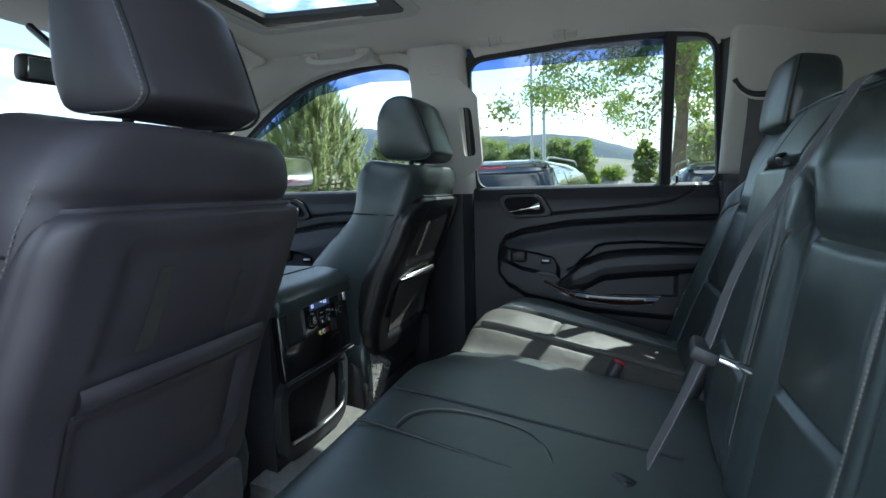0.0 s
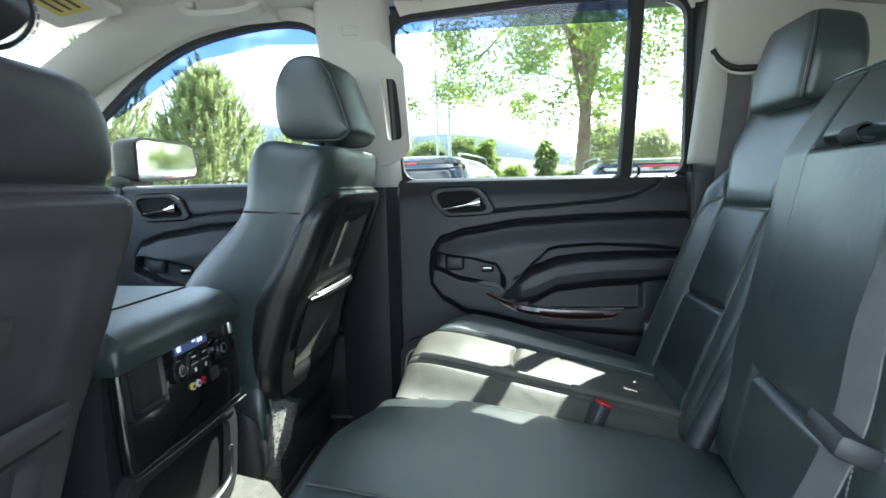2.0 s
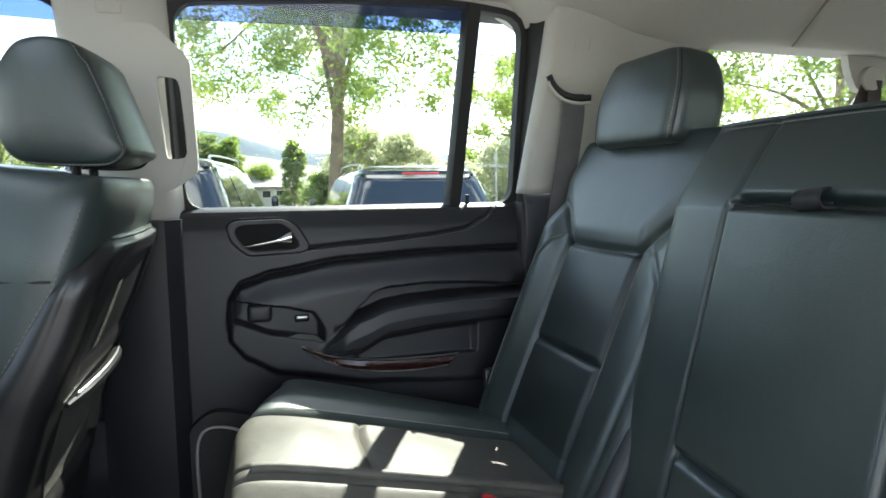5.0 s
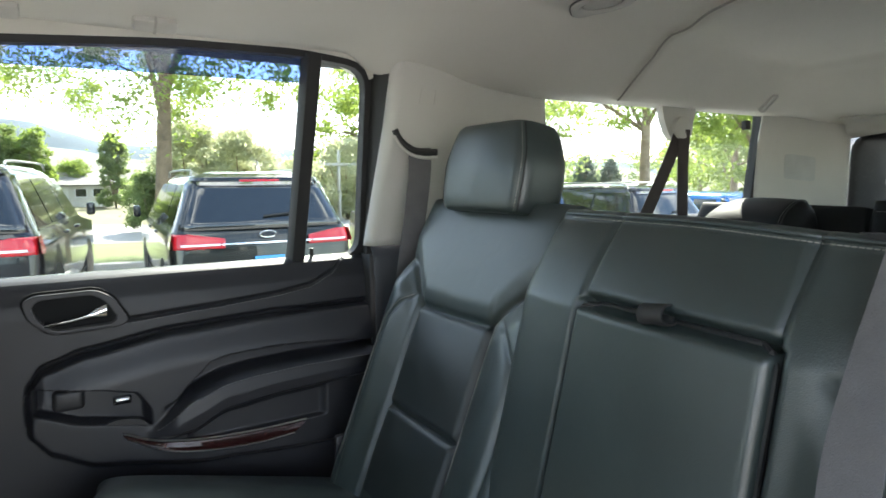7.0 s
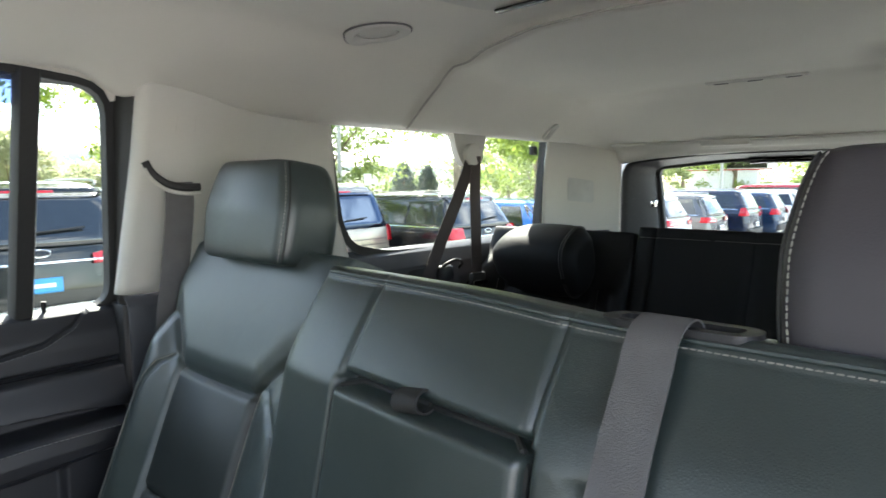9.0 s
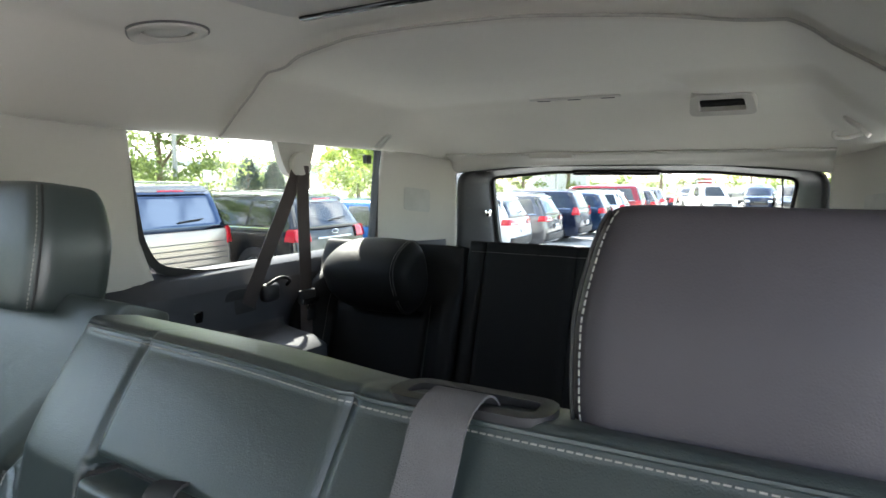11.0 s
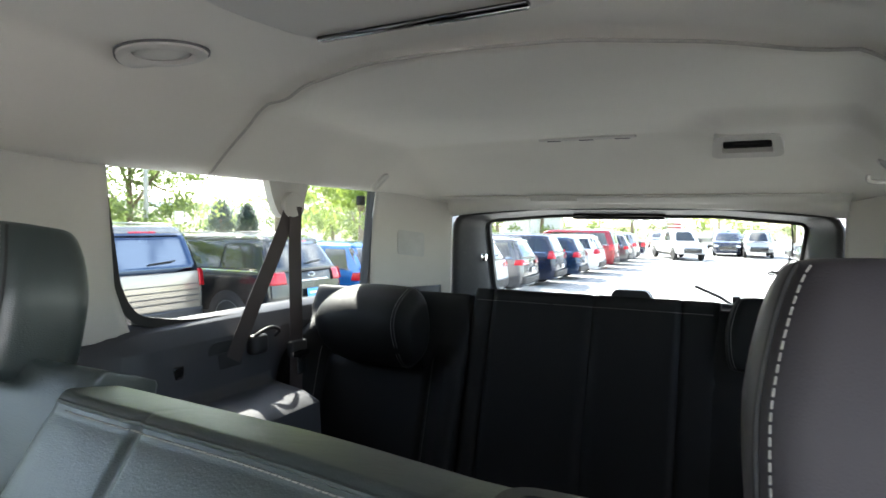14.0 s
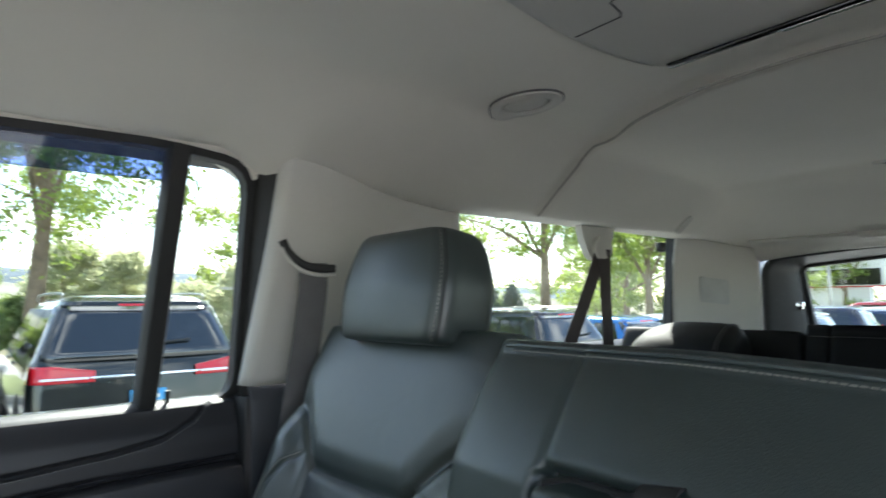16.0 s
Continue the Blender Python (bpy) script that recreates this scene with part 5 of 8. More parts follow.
    if sx > 0:
        sk = bmesh.new()
        loft(sk, [[Vector((x, y, z)) for x, y in ((X - 0.235, 0.30), (X - 0.240, 0.11), (X - 0.215, 0.078), (X + w, 0.085), (X + w, 0.12))] for z, w in ((0.60, -0.16), (0.70, -0.10), (0.78, -0.02), (0.83, 0.02))])
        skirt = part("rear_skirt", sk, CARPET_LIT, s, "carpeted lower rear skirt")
        rnd = random.Random(5)
        tf = bmesh.new()
        for k in range(900):
            z = rnd.uniform(0.61, 0.82)
            w = along(((0.60, -0.16), (0.70, -0.10), (0.78, -0.02), (0.83, 0.02)), z)
            t = rnd.random()
            p = Vector((X - 0.240 + 0.025 * t * 2, 0.11 - 0.032 * t * 2, z)) if t < 0.5 else Vector((X - 0.215 + (w + 0.215) * (2 * t - 1), 0.078 + 0.007 * (2 * t - 1), z))
            d = Vector((rnd.uniform(-0.6, 0.3), -1, rnd.uniform(-0.7, 0.7))).normalized() * rnd.uniform(0.004, 0.009)
            q = Vector((rnd.uniform(-1, 1), 0.2, rnd.uniform(-1, 1))).normalized() * 0.0016
            a, b, c = tf.verts.new(p + q), tf.verts.new(p - q), tf.verts.new(p + d)
            tf.faces.new((a, b, c))
        part("carpet_skin", tf, CARPET_LIT, skirt, "frayed carpet pile in the sunlit grey", smooth=False)
        part("rear_cover", B((X - 0.20, 0.10, 0.58), (X + 0.20, 0.14, 0.84), None, 0.015), PLASTIC, s)
    else:
        part("rear_skirt", B((X - 0.20, 0.06, 0.56), (X + 0.20, 0.11, 0.82), None, 0.015), CARPET, s, "carpeted lower rear skirt")
    return s


front_seat(1, "black leather front passenger seat with a plastic back shell")
front_seat(-1, "black leather driver seat with a scuffed plastic back shell")

# ---------- centre console ----------
con = thing("centre_console", (0, 0.35, 0.54), "black centre console with rear climate controls and storage bin", "console")
part("body", loft(bmesh.new(), [[Vector((x, y, z)) for x, z in ((-0.155, 0.555), (0.155, 0.555), (0.165, 0.80), (0.165, 1.02), (0.15, 1.035), (-0.15, 1.035), (-0.165, 1.02), (-0.165, 0.80))] for y in (0.095, 0.12, 0.85)]), PLASTIC, con, sharp=30)
bm = bmesh.new()
loft(bm, [[Vector((x * k, y, zz)) for x, zz in ((-0.170, z0 - 0.012), (-0.172, z0 + 0.012), (-0.155, z1), (0.155, z1), (0.172, z0 + 0.012), (0.170, z0 - 0.012))] for y, z0, z1, k in ((0.066, 1.038, 1.046, 0.95), (0.072, 1.034, 1.060, 1.0), (0.09, 1.034, 1.073, 1.0), (0.12, 1.034, 1.080, 1.0), (0.30, 1.036, 1.083, 1.0), (0.52, 1.036, 1.083, 1.0))])
lid = part("armrest_lid", bm, LEATHER, con, "padded black armrest lid", sharp=50)
part("lid_seam", T([(-0.145, 0.15, 1.0805), (0.145, 0.15, 1.0805)], 0.0025), RUBBER, lid)
cpm = pose(0.0, 0.084, 0.960, 84, 0, 0)
pan = part("control_panel", B((-0.155, -0.075, -0.012), (0.165, 0.075, 0.012), cpm, 0.010, 3), GLOSSBLACK, con, "gloss black climate control panel")
part("display", B((-0.030, 0.047, 0.0122), (0.064, 0.070, 0.0135), cpm, 0.001, 1), DISPLAY_BG, pan, "dark blue lit display")
for xx, ww, y0, y1 in ((-0.022, 0.004, 0.051, 0.062), (-0.016, 0.003, 0.051, 0.060), (0.024, 0.010, 0.056, 0.064), (0.037, 0.005, 0.052, 0.064), (0.046, 0.006, 0.052, 0.064)):
    part("display_digit", B((xx - ww / 2, y0, 0.0136), (xx + ww / 2, y1, 0.0140), cpm), DISPLAY, pan, "glowing blue-white figure")


def turned(parent, name, xx, yy, prof, mat, label="", n=28):
    return part(name, loft(bmesh.new(), [[cpm @ Vector((xx + r * math.cos(a), yy + r * math.sin(a), zz)) for a in lin(0, 2 * math.pi, n + 1)[:-1]] for r, zz in prof]), mat, parent, label, sharp=35)


for xx in (-0.033, 0.096):
    kb = turned(pan, "knob", xx, 0.027, ((0.0185, 0.012), (0.0180, 0.0165), (0.0150, 0.0175), (0.0140, 0.0215), (0.0115, 0.0225)), GLOSSBLACK, "round climate knob")
    turned(kb, "knob_ring", xx, 0.027, ((0.0148, 0.0172), (0.0148, 0.0186), (0.0136, 0.0186), (0.0136, 0.0172)), SATIN, "thin bright knob ring")
    turned(kb, "knob_face", xx, 0.027, ((0.0085, 0.0224), (0.0080, 0.0230)), SATIN)
    turned(kb, "knob_cap", xx, 0.027, ((0.0070, 0.0228), (0.0065, 0.0234)), GLOSSBLACK)
for xx in (0.016, 0.048):
    part("button", B((xx - 0.014, 0.006, 0.012), (xx + 0.014, 0.042, 0.0145), cpm, 0.002), GLOSSBLACK, pan)
    part("button_mark", B((xx - 0.006, 0.034, 0.0146), (xx + 0.006, 0.036, 0.0149), cpm), WHITE_PLASTIC, pan)
    part("button_line", B((xx - 0.011, 0.024, 0.0146), (xx + 0.011, 0.0252, 0.0149), cpm), SATIN, pan)
    part("button_mark", B((xx - 0.003, 0.012, 0.0146), (xx + 0.003, 0.018, 0.0149), cpm), WHITE_PLASTIC, pan)
for xx, cc in ((0.004, YELLOW), (0.020, WHITE_PLASTIC), (0.036, RED)):
    jk = turned(pan, "jack", xx, -0.007, ((0.0056, 0.012), (0.0056, 0.0150), (0.0034, 0.0152)), cc, "", 14)
    turned(jk, "jack_socket", xx, -0.007, ((0.0032, 0.0151), (0.0028, 0.0156)), RUBBER, "", 10)
part("jack_door", B((0.060, -0.016, 0.012), (0.086, 0.002, 0.0140), cpm, 0.002), PLASTIC, pan)
part("outlet_frame", B((-0.150, -0.004, 0.012), (-0.068, 0.072, 0.0145), cpm, 0.006, 2), PLASTIC, pan)
part("outlet_cover", B((-0.142, 0.003, 0.013), (-0.076, 0.066, 0.0185), cpm, 0.009, 3), PLASTIC, pan, "black outlet cover")
part("panel_edge", T(smooth_path([cpm @ Vector(p) for p in ((-0.156, -0.076, 0.012), (0.0, -0.078, 0.013), (0.166, -0.076, 0.012))], 12), 0.0022), PLASTIC, pan)
part("usb_slot", B((0.136, 0.040, 0.012), (0.148, 0.072, 0.018), cpm, 0.003), SATIN, pan)
o = rounded([(-0.135, 0.745), (0.120, 0.745), (0.135, 0.862), (-0.140, 0.862)], 0.03)
part("bin_frame", ring_plate(bmesh.new(), inset(o, -0.028), o, lambda a, b, d: Vector((a, 0.094 - d, b)), 0.016), PLASTIC, con)
# flat black sheet paints the bin's inner shade; no hollow is cut
part("bin_hollow", extrude_outline(bmesh.new(), inset(o, -0.004), lambda a, b, d: Vector((a, 0.0925 + 0 * d - d, b)), 0.002), VOID, con, "flat black sheet as the shade inside the storage bin")
part("bin_rim", T(smooth_path([(-0.125, 0.079, 0.755), (0.0, 0.077, 0.746), (0.118, 0.079, 0.756), (0.132, 0.079, 0.81)], 24), 0.004), SATIN, con, "bright bin rim")
# tunnel foot takes the lit carpet colour, as if sun fell there
part("tunnel_carpet", loft(bmesh.new(), [[Vector((x, y, z)) for y, z in ((0.12, 0.541), (0.12, 0.715), (0.05, 0.70), (0.0, 0.63), (-0.12, 0.575), (-0.16, 0.541))] for x in (-0.22, -0.19, 0.0, 0.19, 0.22)]), CARPET_LIT, con, "tufted tunnel carpet in the sunlit grey")


fm = thing("floor_mat", (0.55, -0.05, 0.60), "ribbed black rubber floor mat before the bench", "floor mat")
part("mat_base", B((0.30, -0.34, 0.588), (0.800, 0.15, 0.606), None, 0.006), RUBBER, fm)
part("foot_well", B((0.24, -0.40, 0.541), (0.810, 0.17, 0.590), None, 0.004), CARPET, fm)
for k in range(14):
    part("rib", tube(bmesh.new(), smooth_path([(0.33, -0.31 + k * 0.032, 0.607), (0.52, -0.305 + k * 0.032, 0.607), (0.68, -0.295 + k * 0.032, 0.607), (0.770, -0.285 + k * 0.032, 0.607)], 10), 0.0045, 6), MAT_RUBBER, fm)
part("mat_rim", T([(0.31, 0.14, 0.608), (0.79, 0.14, 0.608), (0.79, -0.33, 0.608)], 0.006), MAT_RUBBER, fm)


# ---------- second row ----------
def bench_back(parent, xc, half, lean, yc, zc, height, detail, front=0.065, nm="backrest", pu=9, pv=10, nu=61, nv=61, mat=LEATHER, rear=0.065):
    m = seat_frame(xc, yc, zc, lean)
    ff = front if callable(front) else (lambda u, v: front)
    bm = pillow(bmesh.new(), m, half, height, ff, rear, pu, pv, detail, nu, nv)
    ob = part(nm, bm, mat, parent, "padded black backrest", sharp=60)
    return ob, m, on_pillow(m, half, height, ff, pu, pv, detail)


r2 = thing("second_row_seat", (0.44, -0.5, 0.54), "narrow black leather second-row seat with light stitching", "seat", "second row seats")


def yoke_edge(a):
    """Height of the shoulder panel's lower edge over the seat's middle, at a distance from the middle line."""
    return along(((0.0, 0.104), (0.108, 0.106), (0.124, 0.116), (0.140, 0.136), (0.168, 0.170), (0.188, 0.188), (0.210, 0.196), (0.30, 0.198)), a)


def outer_seam(y):
    """Where the stitched seam runs down a bolster."""
    return along(((-0.30, 0.196), (-0.16, 0.203), (-0.077, 0.206), (0.02, 0.205), (0.06, 0.195), (0.10, 0.168), (0.128, 0.132)), y)


def seat_relief(lx, y, puff=1.0):
    """The padding of one seat's back: a shoulder panel, a set-in panel in two pads, and a bolster on either side."""
    a = abs(lx)
    s_ = (y - yoke_edge(a)) * (1.0 if a < 0.11 else 0.75)
    d = 0.007 * sstep(-0.002, 0.040, s_) * puff
    d += dip(s_, -0.002, 0.0065, 0.0085 * (1 - 0.55 * sstep(0.17, 0.21, a)))
    low = 1 - sstep(-0.004, 0.008, s_)
    mid = 1 - sstep(0.108, 0.122, a)
    # two soft pads in the middle
    d += low * mid * (0.008 * math.exp(-((y - 0.02) / 0.075) ** 2) + 0.008 * math.exp(-((y + 0.18) / 0.065) ** 2)) * (1 - (a / 0.13) ** 2)
    d += dip(y, -0.101, 0.006, 0.011) * mid
    # bolsters, set off by a groove
    d += 0.024 * puff * sstep(0.116, 0.200, a) * sstep(0.0, -0.055, s_) * (1 - 0.35 * sstep(0.19, 0.26, a))
    d += dip(a, 0.121, 0.006, 0.010) * low
    d += dip(a, outer_seam(y), 0.0055, 0.005) * low * sstep(0.13, 0.11, y)
    return d


R2X, R2H = 0.450, 0.665


def set_in_panel(ob, m, middle, rise=0.0):
    """Cut the set-in panel under the shoulder pad out of a backrest, as a part of its own."""
    inv = m.inverted()

    def within(f):
        q = inv @ f.calc_center_median()
        a = abs(q.x - middle)
        return q.z > 0 and a < 0.121 and q.y + rise < yoke_edge(a) - 0.002 and q.y > -0.27
    bm = bmesh.new()
    bm.from_mesh(ob.data)
    rest = bm.copy()
    bmesh.ops.delete(bm, geom=[f for f in bm.faces if not within(f)], context="FACES")
    bmesh.ops.delete(rest, geom=[f for f in rest.faces if within(f)], context="FACES")
    rest.to_mesh(ob.data)
    rest.free()
    part("insert_panel", bm, LEATHER_IN, ob, "darker perforated leather panel", sharp=60)


def r2_half(v):
    return 0.236 - 0.014 * sstep(0.72, 0.84, v) - 0.014 * sstep(0.84, 0.97, v)


def r2_detail(u, v):
    return seat_relief(u * r2_half(v), (v - 0.5) * R2H)


ob, m, at2 = bench_back(r2, R2X, r2_half, 22, -0.881, 1.074, R2H, r2_detail, 0.052, nu=161, nv=221, pu=8, pv=12, rear=0.045)


def r2_widen(p):
    """The flank beside the bench reaches further out than the one beside the door."""
    return Vector((p.x - 0.034 * sstep(0.13, 0.23, R2X - p.x), p.y, p.z))


for vert in ob.data.vertices:
    vert.co = r2_widen(vert.co)
set_in_panel(ob, m, 0.0)
r2_at = lambda lx, y: r2_widen(at2(lx / r2_half(y / R2H + 0.5), y / R2H + 0.5))
part("thread", stitches(bmesh.new(), [r2_at(-outer_seam(y) - 0.006, y) for y in lin(-0.24, 0.120, 70)]), THREAD, ob, "pale contrast stitching")
part("thread", stitches(bmesh.new(), [r2_at(0.136, y) for y in lin(-0.16, 0.112, 60)]), THREAD, ob, "pale contrast stitching")
headrest(r2, 0.434, -0.968, 1.456, 9, 0.128, 0.164, 0.044, 0.058, taper=0.20, rad=0.026, top_b=0.15)
def r2_cushion(u, v):
    # a pad between a sloping inner flank and a raised outer bolster
    return 0.064 - 0.052 * sstep(-0.58, -1.0, u) + 0.014 * sstep(0.22, 0.46, u) - 0.014 * sstep(0.55, 1.0, u)


def r2_sweep(p):
    """The front edge falls back towards the door."""
    return Vector((p.x, -0.772 + (p.y + 0.772) * (0.955 - 0.145 * sstep(0.44, 0.70, p.x)), p.z))


bm = pillow(bmesh.new(), pose(0.455, -0.47, 0.800, 13), 0.262, 0.62, r2_cushion, 0.12, 12, 7,
            lambda u, v: dip(u, 0.24, 0.022, 0.012) + (dip(v, 0.655, 0.010, 0.009) + 0.009 * math.exp(-((v - 0.83) / 0.10) ** 2 - ((u + 0.16) / 0.28) ** 2) + 0.007 * math.exp(-((v - 0.48) / 0.11) ** 2 - ((u + 0.16) / 0.28) ** 2)) * sstep(-0.56, -0.48, u) * sstep(0.24, 0.16, u) + dip(u, -0.545, 0.014, 0.009) + dip(u, -0.655, 0.014, 0.006), 121, 101)
for vert in bm.verts:
    vert.co = r2_sweep(vert.co)
# split near the sun's edge: sunlit colour inside, plain black bolster outside
bol = bm.copy()
bmesh.ops.delete(bm, geom=[f for f in bm.faces if f.calc_center_median().x > 0.5185], context="FACES")
bmesh.ops.delete(bol, geom=[f for f in bol.faces if f.calc_center_median().x <= 0.5185], context="FACES")
cu = part("cushion", bm, CUSHION, r2, "perforated leather cushion with sunlight in its pale colour", sharp=60)
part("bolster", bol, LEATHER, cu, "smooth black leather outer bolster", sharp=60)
cat_flat = on_pillow(pose(0.455, -0.47, 0.800, 13), 0.262, 0.62, r2_cushion, 12, 7)
cat = lambda u, v: r2_sweep(cat_flat(u, v))
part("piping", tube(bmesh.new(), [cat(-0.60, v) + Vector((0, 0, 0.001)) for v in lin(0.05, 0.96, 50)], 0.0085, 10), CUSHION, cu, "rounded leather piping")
for q in (-0.955, 0.30):
    part("thread", stitches(bmesh.new(), [cat(q, v) for v in lin(0.1, 0.93, 40)]), THREAD, cu, "pale contrast stitching")
part("base", B((0.22, -0.60, 0.545), (0.70, -0.24, 0.72), None, 0.02), PLASTIC, r2)
part("hinge_cover", B((0.688, -0.80, 0.74), (0.706, -0.73, 0.90), None, 0.008), PLASTIC, r2)
part("hinge_cover", tube(bmesh.new(), smooth_path([(0.190, -0.70, 0.78), (0.190, -0.735, 0.86), (0.190, -0.775, 0.94), (0.188, -0.80, 1.00)], 16), [0.020] * 5 + [0.018] * 6 + [0.014, 0.012, 0.010, 0.007, 0.004], 10), PLASTIC, r2, "curved black hinge cover")

l2 = thing("second_row_seat", (-0.28, -0.5, 0.54), "wide black leather second-row bench with folded centre armrest", "seat", "second row seats")
LX, LH, BENCH_H = -0.2975, 0.4475, 0.614


ARM_TOP, ARM_FOOT, ARM_L, ARM_R = 0.814, 0.272, 0.034, -0.202


def l2_detail(u, v):
    x = LX - u * LH
    y = (v - 0.5) * BENCH_H
    d = 0.0
    # the folded armrest: a panel between two seams, its top edge a deep groove, its foot a second one
    top, foot, xl, xr = ARM_TOP, ARM_FOOT, ARM_L, ARM_R
    inside = sstep(xr - 0.003, xr + 0.004, x) * (1 - sstep(xl - 0.004, xl + 0.003, x))
    if v > top:
        d += dip(x, xl, 0.0045, 0.004) + dip(x, xr, 0.0045, 0.007)
    else:
        d += dip(x, xl + 0.003, 0.0045, 0.012) + dip(x, xr - 0.003, 0.0045, 0.016)
        d += inside * (0.006 * (1 - sstep(top - 0.024, top - 0.004, v)) * sstep(foot, foot + 0.03, v)
                       + 0.004 * math.exp(-((x - (xl + xr) / 2) / 0.10) ** 2))
    d += inside * (dip(v, top, 0.010, 0.026) + dip(v, foot, 0.010, 0.014))
    if x < -0.215:
        d += (seat_relief(x + 0.440, y + 0.012) - 0.010) * sstep(-0.225, -0.285, x)
    return d


def l2_flare(p):
    """The bench widens downwards beside the narrow seat, and its armrest with it."""
    w = min(1.0, max(0.0, (p.x + 0.25) / 0.40))
    # the middle stands a little askew, and the upper edge bends back
    back = 0.095 * max(0.0, min(p.x, 0.2) + 0.20) + 0.042 * min(1.0, max(0.0, (p.z - 1.275) / 0.105)) ** 1.2
    return Vector((p.x + w * (0.042 + 0.055 * (1.39 - p.z)), p.y - back, p.z - 0.008 * sstep(-0.05, -0.28, p.x) * sstep(1.30, 1.37, p.z)))


ob, m, atl_flat = bench_back(l2, LX, LH, 11.5, -0.826, 1.084, BENCH_H, l2_detail, 0.068, nu=381, nv=201, pu=16, pv=14, rear=lambda u, v: 0.060 - 0.052 * sstep(0.78, 0.97, v))
level_top(ob, m, 9.0, 0.24, 0.30)
for vert in ob.data.vertices:
    vert.co = l2_flare(vert.co)
atl = lambda u, v: l2_flare(atl_flat(u, v))
ux = lambda x: (LX - x) / LH
part("thread", stitches(bmesh.new(), [atl(ux(x), 0.977) for x in lin(0.12, -0.70, 120)]), THREAD, ob, "pale contrast stitching")
part("thread", stitches(bmesh.new(), [atl(ux(-0.440 + outer_seam(y + 0.012) + 0.005), y / BENCH_H + 0.5) for y in lin(-0.24, 0.095, 70)]), THREAD, ob, "pale contrast stitching")
part("thread", stitches(bmesh.new(), [atl(ux(-0.440 - 0.136), y / BENCH_H + 0.5) for y in lin(-0.20, 0.085, 60)]), THREAD, ob, "pale contrast stitching")
part("top_welt", tube(bmesh.new(), [atl(ux(x), 0.986) + Vector((0, 0, 0.0005)) for x in lin(0.135, -0.735, 120)], 0.0022, 6), LEATHER, ob, "rounded welt along the top edge")
# dark tube laid in the armrest's groove to deepen its shadow
gap = [(ARM_L, v) for v in lin(0.45, ARM_TOP - 0.03, 24)] + [(ARM_L - 0.006, ARM_TOP - 0.012), (ARM_L - 0.018, ARM_TOP - 0.002)]
gap += [(x, ARM_TOP) for x in lin(ARM_L - 0.03, ARM_R + 0.02, 40)] + [(ARM_R + 0.006, ARM_TOP - 0.008)] + [(ARM_R - 0.001, v) for v in lin(ARM_TOP - 0.03, 0.30, 30)]
part("armrest_gap", tube(bmesh.new(), [atl(ux(x), v) for x, v in gap], [0.0016] * 20 + [0.0036] * 56 + [0.0028] * (len(gap) - 76), 6), RUBBER, ob, "dark line as the shade in the gap round the armrest")
lc = atl(ux(-0.078), 0.824) + Vector((0, 0.010, 0.0))
lp = [lc + Vector((0.0006 * k, 0.014 * math.cos(k * 0.5), 0.011 * math.sin(k * 0.5))) for k in range(-5, 11)]
part("pull_loop", strap(bmesh.new(), lp, (1, 0.1, -0.12), 0.031, 0.0025), RUBBER, ob, "black webbing pull loop")
headrest(l2, -0.476, -0.962, 1.438, 9, 0.129, 0.172, 0.055, 0.085, taper=0.12, rad=0.032, top_b=0.05, mat=LEATHER_LIT)
bm = bmesh.new()
pm = pose(-0.275, -0.435, 0.797, 11)
pillow(bm, pm @ Matrix.Translation((0, -0.010, 0)), 0.472, 0.632, lambda u, v: 0.060 + 0.012 * sstep(0.75, 0.95, u * -1), 0.12, 14, 7,
       lambda u, v: 0.010 * math.exp(-(((u * 0.472 + 0.225) / 0.15) ** 2 + ((v - 0.42) / 0.25) ** 2)) + dip(u * 0.472 - 0.275, -0.67, 0.010, 0.006), 91, 49)
for vert in bm.verts:
    w = sstep(-0.06, 0.19, vert.co.x) * sstep(-0.36, -0.16, vert.co.y)
    vert.co += Vector((0, -0.030, -0.024)) * w
cu = part("cushion", bm, LEATHER, l2, "black leather bench cushion", sharp=60)
lat = on_pillow(pm, 0.472, 0.68, lambda u, v: 0.060, 14, 7)
def on_bench(x, y, lift=0.0):
    return lat((x + 0.275) / 0.472, 0.5 + (y + 0.435) / math.cos(radians(11)) / 0.68) + Vector((0, 0, lift))


arc = smooth_path([(-0.352, -0.212, 0), (-0.300, -0.218, 0), (-0.264, -0.238, 0), (-0.240, -0.275, 0), (-0.232, -0.320, 0), (-0.236, -0.365, 0), (-0.250, -0.400, 0), (-0.290, -0.430, 0), (-0.345, -0.446, 0), (-0.388, -0.452, 0)], 80)
part("panel_seam", tube(bmesh.new(), [on_bench(p[0], p[1], -0.0005) for p in arc], 0.0022, 6), RUBBER, cu, "curved panel seam")
part("thread", stitches(bmesh.new(), [on_bench(p[0] + 0.006, p[1] + 0.005, 0.0006) for p in arc]), THREAD, cu, "pale contrast stitching")
part("panel_seam", tube(bmesh.new(), [on_bench(-0.195, y, 0.0) for y in lin(-0.155, -0.64, 40)], 0.0024, 6), RUBBER, cu, "long panel seam")
part("panel_seam", tube(bmesh.new(), [on_bench(-0.354 - 0.14 * max(0.0, -0.16 - y), y, 0.0) for y in lin(-0.150, -0.64, 40)], 0.0028, 6), RUBBER, cu, "long panel seam")
part("base", B((-0.70, -0.60, 0.545), (0.17, -0.20, 0.70), None, 0.02), PLASTIC, l2)
bezel = rounded([(-0.347, -0.922), (-0.221, -0.922), (-0.221, -0.868), (-0.347, -0.868)], 0.024, 6)
